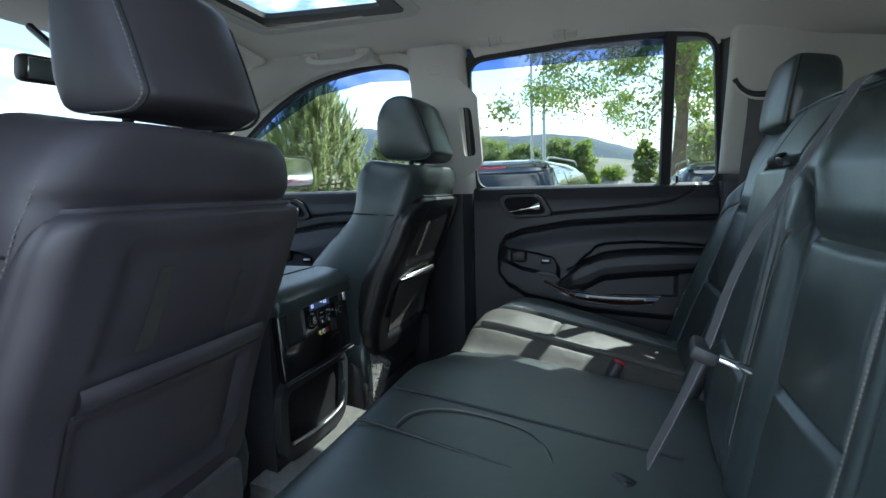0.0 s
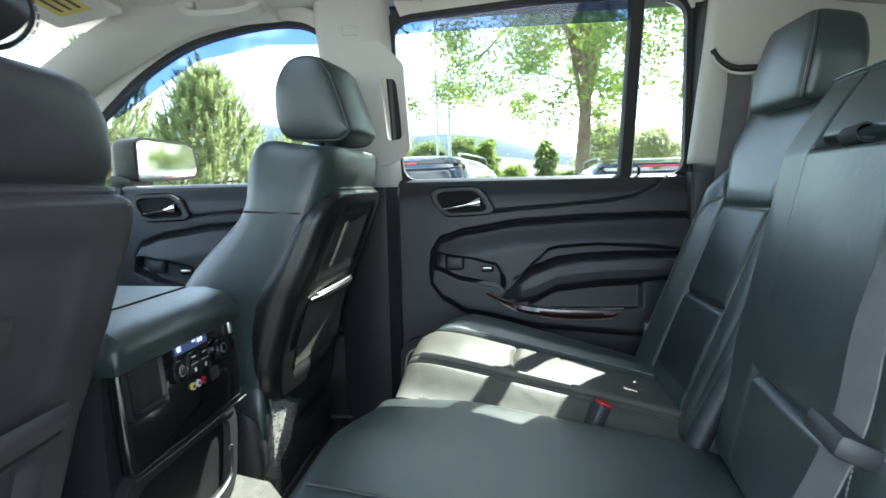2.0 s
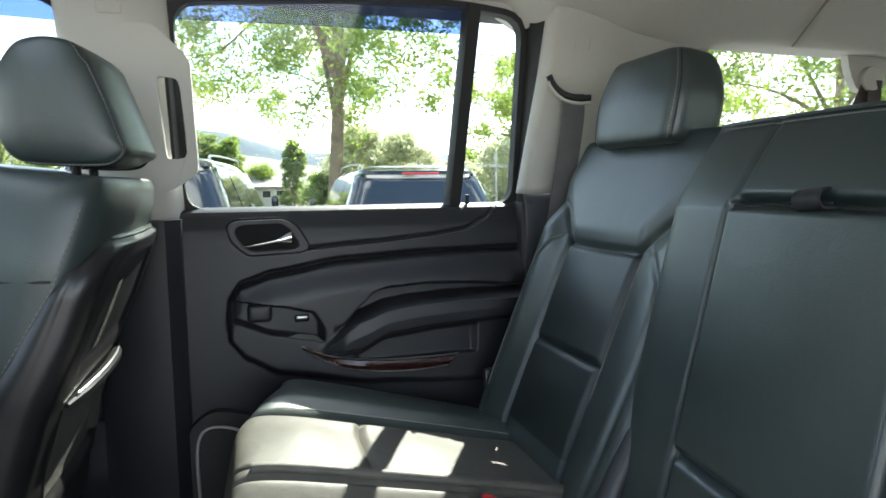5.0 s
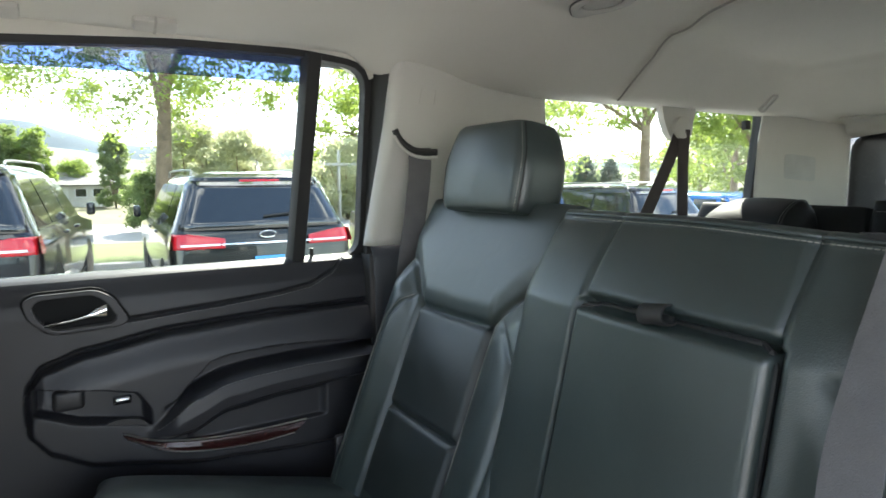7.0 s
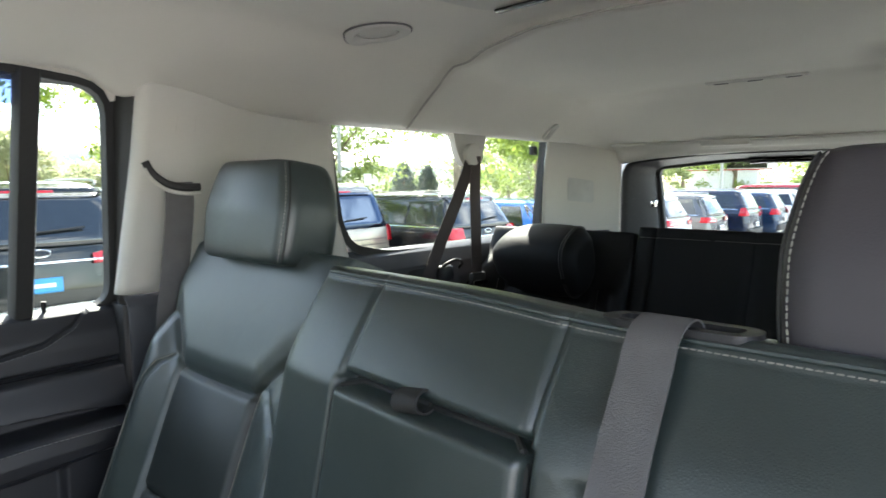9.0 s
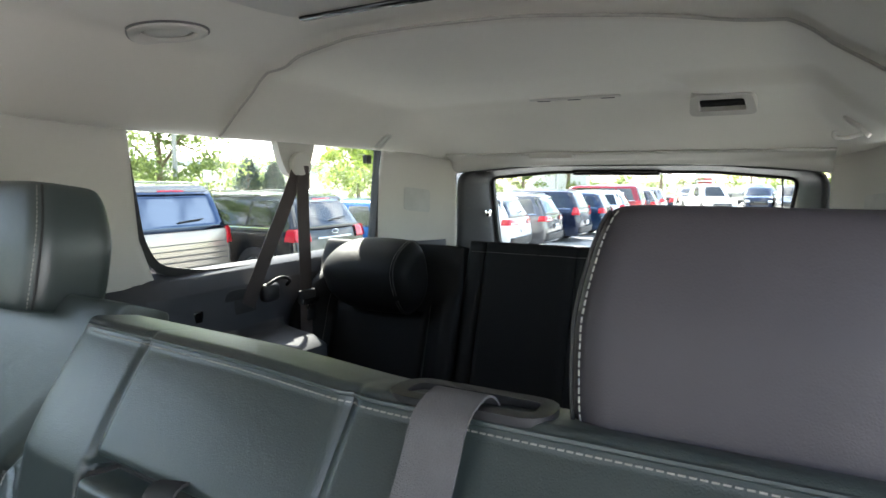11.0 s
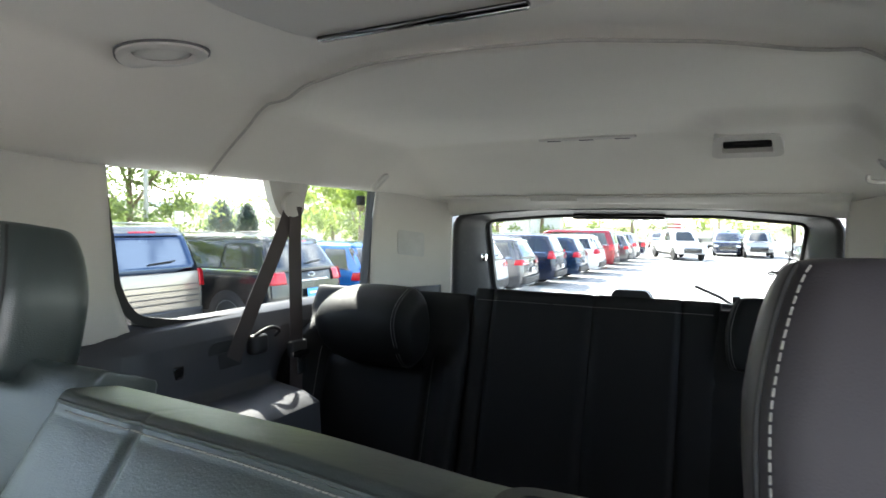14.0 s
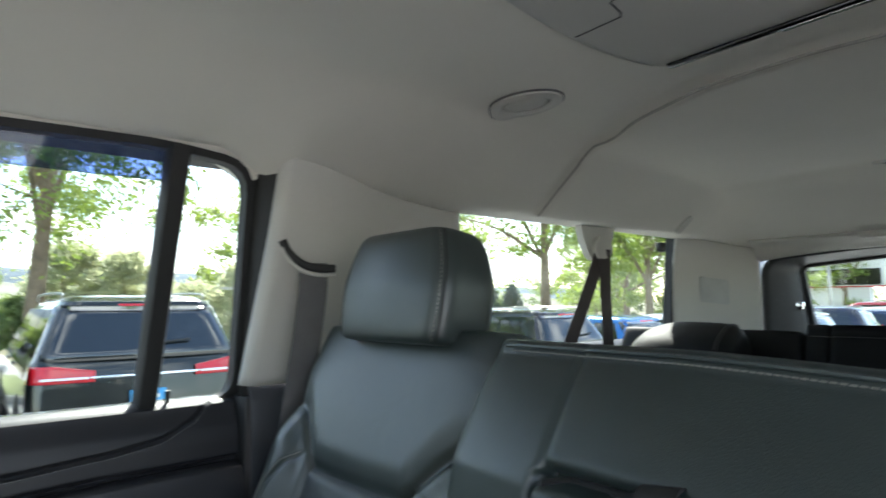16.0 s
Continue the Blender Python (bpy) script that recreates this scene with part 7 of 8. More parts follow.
def car(x_rear, y_mid, heading, colour, L, W, H, label, kind="suv", rails=True, badge=0, plate=True, tail="wide", rear_glass=None):
    """A parked car. Local x runs from its tail to its nose; heading turns it about the tail's middle."""
    c = new("car" if kind != "pickup" else "pickup_truck")
    tagged(c, label, "car" if kind != "pickup" else "pickup", "cars in the row" if kind != "pickup" else "parked pickups")
    WORLD_OF[c] = Matrix()
    h = W / 2
    belt = {"car": 0.62, "suv": 0.63}.get(kind, 0.60) * H
    if kind == "van":
        lv = [(0.26, 0.08, L - 0.1, h - 0.08), (0.36, 0.0, L, h - 0.02), (0.75, 0.0, L, h), (belt, 0.03, L - 0.08, h - 0.01), (belt + 0.04, 0.04, L - 1.0, h - 0.03), (H - 0.12, 0.26, L - 1.7, h - 0.12), (H - 0.03, 0.34, L - 1.9, h - 0.20), (H, 0.6, L - 2.2, h - 0.35)]
    elif kind == "car":
        lv = [(0.20, 0.10, L - 0.1, h - 0.10), (0.32, 0.0, L, h - 0.03), (0.60, 0.0, L, h), (belt - 0.10, 0.03, L - 0.12, h - 0.01), (belt, 0.06, L - 1.2, h - 0.04), (H - 0.15, 0.60, L - 2.0, h - 0.18), (H - 0.03, 1.0, L - 2.4, h - 0.27), (H, 1.4, L - 2.7, h - 0.42)]
    elif kind == "pickup":
        lv = [(0.42, 0.05, L - 0.1, h - 0.10), (0.50, 0.0, L, h - 0.03), (0.80, 0.0, L, h), (1.10, 0.0, L - 0.10, h - 0.01), (1.14, 2.0, L - 1.35, h - 0.05), (H - 0.16, 2.15, L - 2.0, h - 0.16), (H - 0.04, 2.3, L - 2.2, h - 0.24), (H, 2.6, L - 2.5, h - 0.4)]
    else:
        lv = [(0.24, 0.10, L - 0.1, h - 0.10), (0.36, 0.0, L, h - 0.03), (0.62, -0.02, L, h), (belt - 0.12, 0.02, L - 0.10, h - 0.005), (belt, 0.05, L - 1.25, h - 0.03), (belt + 0.05, 0.09, L - 1.33, h - 0.06), (H - 0.16, 0.34, L - 2.05, h - 0.23), (H - 0.07, 0.40, L - 2.3, h - 0.29), (H - 0.025, 0.50, L - 2.45, h - 0.37), (H, 0.8, L - 2.7, h - 0.52)]

    def lev(z):
        for a, b in zip(lv, lv[1:]):
            if z <= b[0]:
                t = (z - a[0]) / (b[0] - a[0])
                return [a[i] + (b[i] - a[i]) * t for i in (1, 2, 3)]
        return list(lv[-1][1:])

    def ring(z, x0, x1, w):
        cr = 0.16
        pts = rounded([(x0, -w), (x1, -w * 0.93), (x1, w * 0.93), (x0, w)], cr, 6)
        # the nose and tail bow slightly
        return [Vector((px - (0.05 * (1 - (py / h) ** 2) if px < L / 2 else -0.10 * (1 - (py / h) ** 2)), py, z)) for px, py in pts]

    bm = bmesh.new()
    zs = sorted(set([l[0] for l in lv] + lin(lv[0][0], belt, 6) + lin(belt + 0.05, H - 0.02, 6)))
    loft(bm, [ring(z, *lev(z)) for z in zs])
    body = part("body", bm, paint(colour[0], colour[1], colour[2]), c, sharp=28)
    off = 0.006
    bow = lambda y: 0.05 * (1 - (y / h) ** 2)

    def rear(name, y0, y1, z0, z1, mat, lift=off, label="", taper=0.0, slope=0.0):
        b2 = bmesh.new()

        def f(u, v):
            y = y0 + (y1 - y0) * u
            z = z0 + (z1 - slope * max(0.0, h - 0.20 - abs(y)) - z0) * v
            y *= 1 - taper * v
            x0, _, wz = lev(z)
            over = min(0.156, max(0.0, abs(y) - (wz - 0.16)))
            return Vector((x0 - bow(y) - lift + 0.16 - math.sqrt(0.16 ** 2 - over ** 2), y, z))
        grid(b2, f, lin(0, 1, 25), lin(0, 1, 7))
        ob = part(name, b2, mat, c, label, sharp=60)
        sm = ob.modifiers.new("thick", "SOLIDIFY")
        sm.thickness, sm.offset = 0.008, 0
        return ob

    def side(name, s, xa, xb, z0, z1, mat, rake=(0.0, 0.0), lift=off):
        b2 = bmesh.new()

        def f(u, v):
            z = z0 + (z1 - z0) * v
            xx = xa + rake[0] * v + (xb + rake[1] * v - xa - rake[0] * v) * u
            return Vector((xx, s * (lev(z)[2] * (1 - 0.07 * xx / L) + lift), z))
        grid(b2, f, lin(0, 1, 5), lin(0, 1, 5))
        ob = part(name, b2, mat, c, "", sharp=60)
        return ob

    gz0, gz1 = belt + 0.06, H - 0.14
    if kind != "pickup":
        rw = lev(gz0)[2] * (0.965 if kind == "suv" else 0.93)
        rear("rear_window", -rw, rw, gz0 - 0.03, gz1 + 0.02, rear_glass or CAR_GLASS, 0.006, "dark tailgate glass", 0.09 if kind != "suv" else 0.155)
        rear("roof_spoiler", -rw * 0.79, rw * 0.79, H - 0.112, H - 0.070, paint(colour[0], *colour[1:]), 0.05)
        rear("high_brake_lamp", -0.22, 0.22, H - 0.115, H - 0.095, LAMP_RED, 0.056)
        b2 = bmesh.new()
        zz = gz0 + 0.10
        tube(b2, [(lev(zz)[0] - 0.085, 0.02, zz), (lev(zz + 0.03)[0] - 0.085, -0.42, zz + 0.035)], 0.012, 6)
        part("rear_wiper", b2, RUBBER, c)
    # side glass: front door, rear door, quarter
    sx0 = lev(gz0)[0] + 0.28
    for s in (-1, 1):
        if kind == "pickup":
            spans = [(2.35, 3.0), (3.06, L - 1.62)]
        elif kind == "car":
            spans = [(0.95, 1.75), (1.80, L - 1.45)]
        else:
            a0, a1 = sx0, L - 1.55
            st_ = (a1 - a0)
            spans = [(a0, a0 + st_ * 0.26), (a0 + st_ * 0.28, a0 + st_ * 0.62), (a0 + st_ * 0.64, a1)]
        for k, (xa, xb) in enumerate(spans):
            first, last = k == 0, k == len(spans) - 1
            side("side_window", s, xa, xb, gz0, gz1, CAR_GLASS, (0.18 if first and kind != "pickup" else 0.0, -0.55 if last else 0.0))
        side("sill", s, 0.9, L - 0.95, 0.30, 0.44, PLASTIC)
        side("window_line", s, sx0 - 0.05, L - 1.5, gz0 - 0.025, gz0 - 0.005, CHROME if rails else RUBBER, (0, 0), 0.010)
        for hx in ((L * 0.36), (L * 0.57)):
            part("door_handle", B((hx, s * (lev(belt - 0.08)[2] * (1 - 0.07 * hx / L)) - 0.02, belt - 0.10), (hx + 0.20, s * (lev(belt - 0.08)[2] * (1 - 0.07 * hx / L)) + 0.02, belt - 0.065), None, 0.008), paint(colour[0], *colour[1:]), c)
        if rails and kind in ("suv", "van"):
            rz = H - 0.01
            rp = smooth_path([(lev(H - 0.05)[0] + 0.10, s * (h - 0.31), H - 0.04), (lev(H - 0.05)[0] + 0.22, s * (h - 0.31), rz + 0.022), (L * 0.42, s * (h - 0.31), rz + 0.032), (L - 2.55, s * (h - 0.31), rz + 0.02), (L - 2.42, s * (h - 0.31), H - 0.05)], 20)
            part("roof_rail", tube(bmesh.new(), rp, 0.013, 6), SATIN, c)
        # mirror
        mx = L - 1.62 if kind != "pickup" else L - 1.75
        part("mirror", B((mx - 0.07, s * (h + 0.02) - 0.10 * (s < 0) - 0.0, belt + 0.03), (mx + 0.07, s * (h + 0.02) + 0.10 * (s > 0) + 0.1 * 0, belt + 0.20), None, 0.03, 3), paint(colour[0], *colour[1:]) if kind != "pickup" else PLASTIC, c)
        # tail lamps
        tz = {"pickup": 0.82, "suv": belt - 0.16}.get(kind, belt - 0.20)
        th = 0.155 if tail == "wide" else (0.26 if tail == "tall" else 0.20)
        tw = 0.50 if tail == "wide" else (0.10 if tail == "tall" else 0.30)
        y0, y1 = sorted((s * (h - 0.035), s * (h - 0.035 - tw)))
        rear("tail_lamp", y0, y1, tz, tz + th, LAMP_RED, 0.012, "red tail lamp lens", 0.0, 0.16 if tail == "wide" else 0.0)
        side("tail_lamp_side", s, 0.04, 0.26, tz, tz + th, LAMP_RED, (0.03, -0.03), 0.006)
        if tail == "wide":
            rear("lamp_strip", *sorted((s * (h - 0.10), s * (h - 0.035 - tw + 0.05))), tz + 0.030, tz + 0.050, LAMP_CLEAR, 0.020)
        # wheels
        r = 0.36 if kind != "car" else 0.33
        if kind == "pickup":
            r = 0.40
        for wx in (0.92 if kind != "car" else 0.85, L - 0.95):
            wh = part("wheel", loft(bmesh.new(), [[Vector((wx + rr * math.cos(a), s * yy * (1 - 0.075 * wx / L), r + rr * math.sin(a))) for a in lin(0, 2 * math.pi, 29)[:-1]] for rr, yy in ((r * 0.62, h - 0.22), (r * 0.94, h - 0.22), (r, h - 0.18), (r, h - 0.04), (r * 0.94, h + 0.005), (r * 0.70, h + 0.008))]), TYRE, c, "black tyre", sharp=40)
            rb = bmesh.new()
            loft(rb, [[Vector((wx + rr * math.cos(a), s * yy * (1 - 0.075 * wx / L), r + rr * math.sin(a))) for a in lin(0, 2 * math.pi, 29)[:-1]] for rr, yy in ((r * 0.72, h + 0.010), (r * 0.66, h + 0.004), (r * 0.64, h - 0.06))], cap=False)
            for k in range(5):
                a = 2 * math.pi * k / 5 + 0.3
                box(rb, (0.02, -0.012, -0.04), (r * 0.68, 0.012, 0.04), Matrix.Translation((wx, s * (h - 0.005) * (1 - 0.075 * wx / L), r)) @ Matrix.Rotation(a, 4, "Y"), 0.0)
            part("rim", rb, ALLOY, wh, "alloy rim")
            ab = bmesh.new()
            loft(ab, [[Vector((wx + rr * math.cos(a), s * yy * (1 - 0.075 * wx / L), r + 0.02 + rr * math.sin(a))) for a in lin(-0.35, math.pi + 0.35, 20)] + [Vector((wx, s * yy * (1 - 0.075 * wx / L), r))] for rr, yy in ((r * 1.13, h - 0.05), (r * 1.13, h + 0.006))])
            part("wheel_arch", ab, PLASTIC, c)
    if kind == "van":
        for k in range(4):
            rear("body_groove", -(h - 0.12), h - 0.12, belt - 0.16 - k * 0.085, belt - 0.148 - k * 0.085, RUBBER, 0.010)
    rear("bumper", -(h - 0.06), h - 0.06, 0.34, 0.56, PLASTIC if kind != "pickup" else CHROME, 0.03)
    if plate:
        pz = belt - 0.40 if tail != "tall" else 0.62
        if kind == "pickup":
            pz = 0.52
        pl = rear("plate", -0.16, 0.16, pz, pz + 0.14, PLATE_BLUE if badge else SIGN_WHITE, 0.022, "number plate with a plain bar")
        rear("plate_bar", -0.10, 0.10, pz + 0.05, pz + 0.09, WHITE_PLASTIC if badge else BELT, 0.027)
    if badge:
        xx = lev(belt - 0.03)[0] - 0.05 - 0.02
        part("badge", tube(bmesh.new(), [(xx, 0.085 * math.cos(a), belt - 0.03 + 0.036 * math.sin(a)) for a in lin(0, 2 * math.pi, 29)], 0.006, 6), CHROME, c, "chrome tailgate badge")
        rear("chrome_strip", -(h - 0.50), h - 0.50, belt - 0.130, belt - 0.110, CHROME, 0.018)
    # windscreen and nose
    b2 = bmesh.new()
    grid(b2, lambda u, v: Vector((lev(gz0 + (gz1 - gz0) * v)[1] + 0.10 * (1 - u * u) + 0.008, u * lev(gz0 + (gz1 - gz0) * v)[2] * 0.84, gz0 + (gz1 - gz0) * v)), lin(-1, 1, 9), lin(0, 1, 5))
    part("windscreen", b2, CAR_GLASS, c)
    b2 = bmesh.new()
    box(b2, (L + 0.02, -h * 0.55, 0.50), (L + 0.115, h * 0.55, 0.80), None, 0.03)
    part("grille", b2, GLOSSBLACK, c)
    for s in (-1, 1):
        part("headlight", B((L - 0.10, s * h * 0.74 - 0.15, 0.68), (L + 0.045, s * h * 0.74 + 0.15, 0.84), None, 0.03, 3), LAMP_CLEAR, c)
    if kind == "pickup":
        part("bed_hollow", B((0.10, -(h - 0.12), 1.08), (1.90, h - 0.12, 1.118), None, 0.01), PLASTIC, c)
    c.matrix_basis = Matrix.Translation((x_rear, y_mid, 0.006)) @ Matrix.Rotation(radians(heading), 4, "Z")
    return c


BLACK_P = ("black", (0.008, 0.009, 0.011), 0.2)
NAVY_P = ("navy", (0.010, 0.018, 0.045), 0.4)
SILVER_P = ("silver", (0.45, 0.45, 0.45), 0.7)
TAN_P = ("tan", (0.34, 0.30, 0.25), 0.6)
GREY_P = ("grey", (0.14, 0.14, 0.145), 0.6)
WHITE_P = ("white", (0.72, 0.72, 0.72), 0.0)
BLUE_P = ("blue", (0.015, 0.16, 0.50), 0.4)
REDP = ("red", (0.26, 0.012, 0.02), 0.3)
DKGREEN = ("dark_green_black", (0.010, 0.014, 0.013), 0.3)

car(6.0, 0.86, -8, BLACK_P, 4.9, 1.96, 1.78, "black sport utility car with roof rails and red tail lamps", rails=True)
car(6.2, -2.18, -2, DKGREEN, 5.0, 1.97, 1.76, "dark sport utility car with wide tail lamps and blue plate", badge=1)
car(7.0, -6.55, 0, TAN_P, 5.1, 1.98, 1.78, "tan boxy family wagon with a mirroring tailgate window", kind="van", tail="tall", plate=False, rear_glass=MIRROR_GLASS)
car(6.15, -9.0, 0, BLACK_P, 4.8, 1.92, 1.68, "black sport utility car with upright red tail lamps", badge=1, tail="mid")
car(6.2, -11.6, 0, BLUE_P, 4.5, 1.84, 1.56, "bright blue hatchback in the parking row", rails=False)
car(5.55, -14.0, 0, WHITE_P, 4.6, 1.86, 1.62, "white hatchback in the parking row", rails=False)
car(5.5, -16.4, 2, WHITE_P, 4.6, 1.88, 1.66, "white sport utility car in the parking row", rails=False)
car(5.35, -18.9, 2, GREY_P, 4.7, 1.90, 1.70, "grey sport utility car in the parking row", tail="wide")
car(5.3, -22.3, 2, NAVY_P, 5.0, 1.98, 1.80, "dark blue sport utility car with upright tail lamps", tail="tall")
car(5.15, -25.3, 2, ("mid_blue", (0.012, 0.035, 0.085), 0.5), 4.6, 1.88, 1.68, "blue sport utility car with large alloy wheels", tail="mid")
car(5.05, -28.6, 2, WHITE_P, 4.7, 1.90, 1.70, "white sport utility car in the parking row", tail="mid")
car(5.05, -32.3, 2, REDP, 5.2, 2.00, 1.92, "dark red van in the parking row", kind="van", tail="tall")
car(4.95, -35.9, 2, GREY_P, 4.5, 1.84, 1.66, "grey hatchback in the parking row")
car(4.95, -39.0, 2, SILVER_P, 4.7, 1.86, 1.74, "silver sport utility car in the parking row", tail="mid")
car(4.95, -43.0, 0, NAVY_P, 5.6, 2.00, 1.88, "dark blue pickup in the parking row", kind="pickup", tail="tall")
car(4.3, -47.5, 112, WHITE_P, 5.9, 2.02, 1.95, "white crew cab pickup across the lot", kind="pickup", tail="tall")
car(3.4, -64.0, 160, SILVER_P, 5.9, 2.02, 1.95, "silver pickup far across the lot", kind="pickup", tail="tall")
car(0.4, -55.0, 92, NAVY_P, 5.0, 1.98, 1.80, "dark blue car facing along the lot")
car(-1.6, -54.0, 92, SILVER_P, 5.8, 2.02, 1.92, "silver pickup facing along the lot", kind="pickup", tail="tall")
car(-9.0, -44.0, 12, GREY_P, 5.9, 2.05, 1.96, "grey pickup parked across the lot", kind="pickup", tail="tall")
car(-9.2, -39.0, 8, NAVY_P, 5.9, 2.05, 1.94, "dark blue pickup parked across the lot", kind="pickup", tail="tall")
car(7.5, -70.0, 100, SILVER_P, 4.8, 1.9, 1.6, "silver car far across the lot")


# ---------- trees and shrubs ----------
def leaf_cloud(bm, rng, centres, per, size, spread):
    for c, r in centres:
        for _ in range(per):
            d = Vector((rng.gauss(0, 1), rng.gauss(0, 1), rng.gauss(0, 0.8)))
            d = d * (r * 0.55)
            p = Vector(c) + d
            s = size * rng.uniform(0.6, 1.35)
            a = Vector((rng.gauss(0, 1), rng.gauss(0, 1), rng.gauss(0, 1))).normalized()
            b = a.cross(Vector((rng.gauss(0, 1), rng.gauss(0, 1), rng.gauss(0, 1)))).normalized()
            a, b = a * s, b * s * 0.42
            vs_ = [bm.verts.new(p - a), bm.verts.new(p + b), bm.verts.new(p + a), bm.verts.new(p - b)]
            bm.faces.new(vs_)


def broad_tree(x, y, h, trunk_h, crown_r, seed, leaf_mat, label, leaves=14000, size=0.06, trunk_r=0.2, droop=0.0, clumps=90, low=0.0, straight=False, tight=1.0):
    rng = random.Random(seed)
    t = thing("tree", (x, y, 0), label, "tree")
    bm = bmesh.new()
    lean = Vector((rng.uniform(-0.3, 0.3), rng.uniform(-0.3, 0.3), 0))
    if straight:
        lean = Vector((0.0, -0.30, 0))
    tp = [Vector((x, y, -0.1)) + lean * (k / 6) + Vector((0, 0, (trunk_h + (h - trunk_h) * 0.45) * k / 6)) for k in range(7)]
    tube(bm, tp, [trunk_r * (1.25 if k == 0 else 1) * (1 - 0.62 * k / 6) for k in range(7)], 12)
    cents = []
    for k in range(11):
        a = k * 2.4 + rng.uniform(-0.3, 0.3)
        st_ = tp[min(6, 3 + k % 4)] + Vector((0, 0, rng.uniform(-0.3, 0.3)))
        rr = crown_r * rng.uniform(0.55, 0.95)
        end = Vector((x + rr * math.cos(a), y + rr * math.sin(a), trunk_h + (h - trunk_h) * rng.uniform(0.15, 0.95)))
        mid = st_.lerp(end, 0.5) + Vector((0, 0, 0.35))
        pp = smooth_path([st_, mid, end], 8)
        tube(bm, pp, [trunk_r * 0.38 * (1 - 0.85 * i / 7) for i in range(8)], 6)
        for _ in range(3):
            s2 = pp[rng.randint(3, 7)]
            e2 = s2 + Vector((rng.gauss(0, 1), rng.gauss(0, 1), rng.gauss(-droop, 0.6))).normalized() * crown_r * 0.35
            tube(bm, [s2, s2.lerp(e2, 0.5) + Vector((0, 0, 0.06)), e2], [trunk_r * 0.12, trunk_r * 0.08, trunk_r * 0.03], 5)
            cents.append((e2, crown_r * rng.uniform(0.10, 0.20)))
        cents.append((end, crown_r * rng.uniform(0.14, 0.24)))
    part("trunk", bm, BARK, t, "rough brown trunk with limbs", sharp=80)
    while len(cents) < clumps:
        a = rng.uniform(0, 2 * math.pi)
        rr = crown_r * math.sqrt(rng.random())
        z = trunk_h + low + (h - trunk_h - low) * rng.random()
        k = (z - trunk_h) / (h - trunk_h)
        rr *= math.sqrt(max(0.05, 1 - (abs(k - 0.4) / 0.72) ** 2))
        cents.append((Vector((x + rr * math.cos(a), y + rr * math.sin(a), z - droop * rr * 0.35)), tight * crown_r * rng.uniform(0.08, 0.19)))
    bm = bmesh.new()
    leaf_cloud(bm, rng, cents, max(1, leaves // len(cents)), size, 1)
    part("crown", bm, leaf_mat, t, "uneven leafy crown with gaps", smooth=False)
    return t


def conifer(x, y, h, r, seed, mat, label, shoots=420, shoot=0.5, needles=60, size=0.07, base=0.3):
    """A pine or spruce: limbs in whorls that end in upturned shoots, each dressed with needles."""
    rng = random.Random(seed)
    t = thing("conifer", (x, y, 0), label, "conifer")
    wood = tube(bmesh.new(), [(x, y, -0.1), (x, y, h * 0.5), (x, y, h * 0.98)], [0.16, 0.09, 0.02], 8)
    bm = bmesh.new()
    for n in range(shoots):
        k = (n / shoots) ** 0.8
        z = base + (h - base) * k
        out_r = r * (1 - k) ** 0.62 * (1 - 0.35 * max(0, 0.12 - k) / 0.12)
        rr = out_r * math.sqrt(rng.uniform(0.12, 1.0)) * rng.uniform(0.85, 1.1)
        a = n * 2.39996 + rng.uniform(-0.4, 0.4)
        o = Vector((math.cos(a), math.sin(a), 0))
        p = Vector((x, y, z)) + o * rr + Vector((0, 0, rng.uniform(-0.15, 0.15)))
        if n % 4 == 0:
            tube(wood, [Vector((x, y, z - 0.25 * rr)), Vector((x, y, z - 0.2 * rr)) + o * rr * 0.6, p], [0.03, 0.02, 0.006], 4)
        d0 = (o * rng.uniform(0.15, 0.7) + Vector((rng.gauss(0, 0.12), rng.gauss(0, 0.12), 1.0))).normalized()
        L = shoot * rng.uniform(0.6, 1.35)
        for _ in range(needles):
            q = rng.random()
            c = p + d0 * L * q
            side = Vector((rng.gauss(0, 1), rng.gauss(0, 1), rng.gauss(0, 1))).normalized()
            d = (d0 * 0.75 + side * (1.0 - 0.55 * q)).normalized()
            s = d.cross(side + Vector((0.1, 0.2, 0.3))).normalized() * size * 0.19
            e = c + d * size * rng.uniform(1.2, 2.2) * (1.25 - 0.6 * q)
            bm.faces.new([bm.verts.new(c - s), bm.verts.new(c + s), bm.verts.new(e)])
    part("trunk", wood, BARK, t)
    part("foliage", bm, mat, t, "needle foliage with upright shoots", smooth=False)
    return t


def shrub(x, y, h, r, seed, mat, label, leaves=3500, size=0.07):
    rng = random.Random(seed)
    t = thing("shrub", (x, y, 0), label, "shrub")
    bm = bmesh.new()
    for k in range(7):
        a = k * 0.9
        tube(bm, [(x, y, -0.05), (x + 0.3 * r * math.cos(a), y + 0.3 * r * math.sin(a), h * 0.4), (x + 0.6 * r * math.cos(a), y + 0.6 * r * math.sin(a), h * 0.75)], [0.05, 0.035, 0.012], 5)
    part("stems", bm, BARK, t)
    cents = []
    for _ in range(130):
        a, k = rng.uniform(0, 2 * math.pi), rng.random()
        rr = r * math.sqrt(rng.random()) * math.sqrt(max(0.05, 1 - (k - 0.3) ** 2 / 0.55))
        cents.append((Vector((x + rr * math.cos(a), y + rr * math.sin(a), 0.25 + (h - 0.25) * k)), r * rng.uniform(0.12, 0.30)))
    bm = bmesh.new()
    leaf_cloud(bm, rng, cents, 2 * leaves // 130, size, 1)
    part("foliage", bm, mat, t, "loose leafy foliage", smooth=False)
    return t


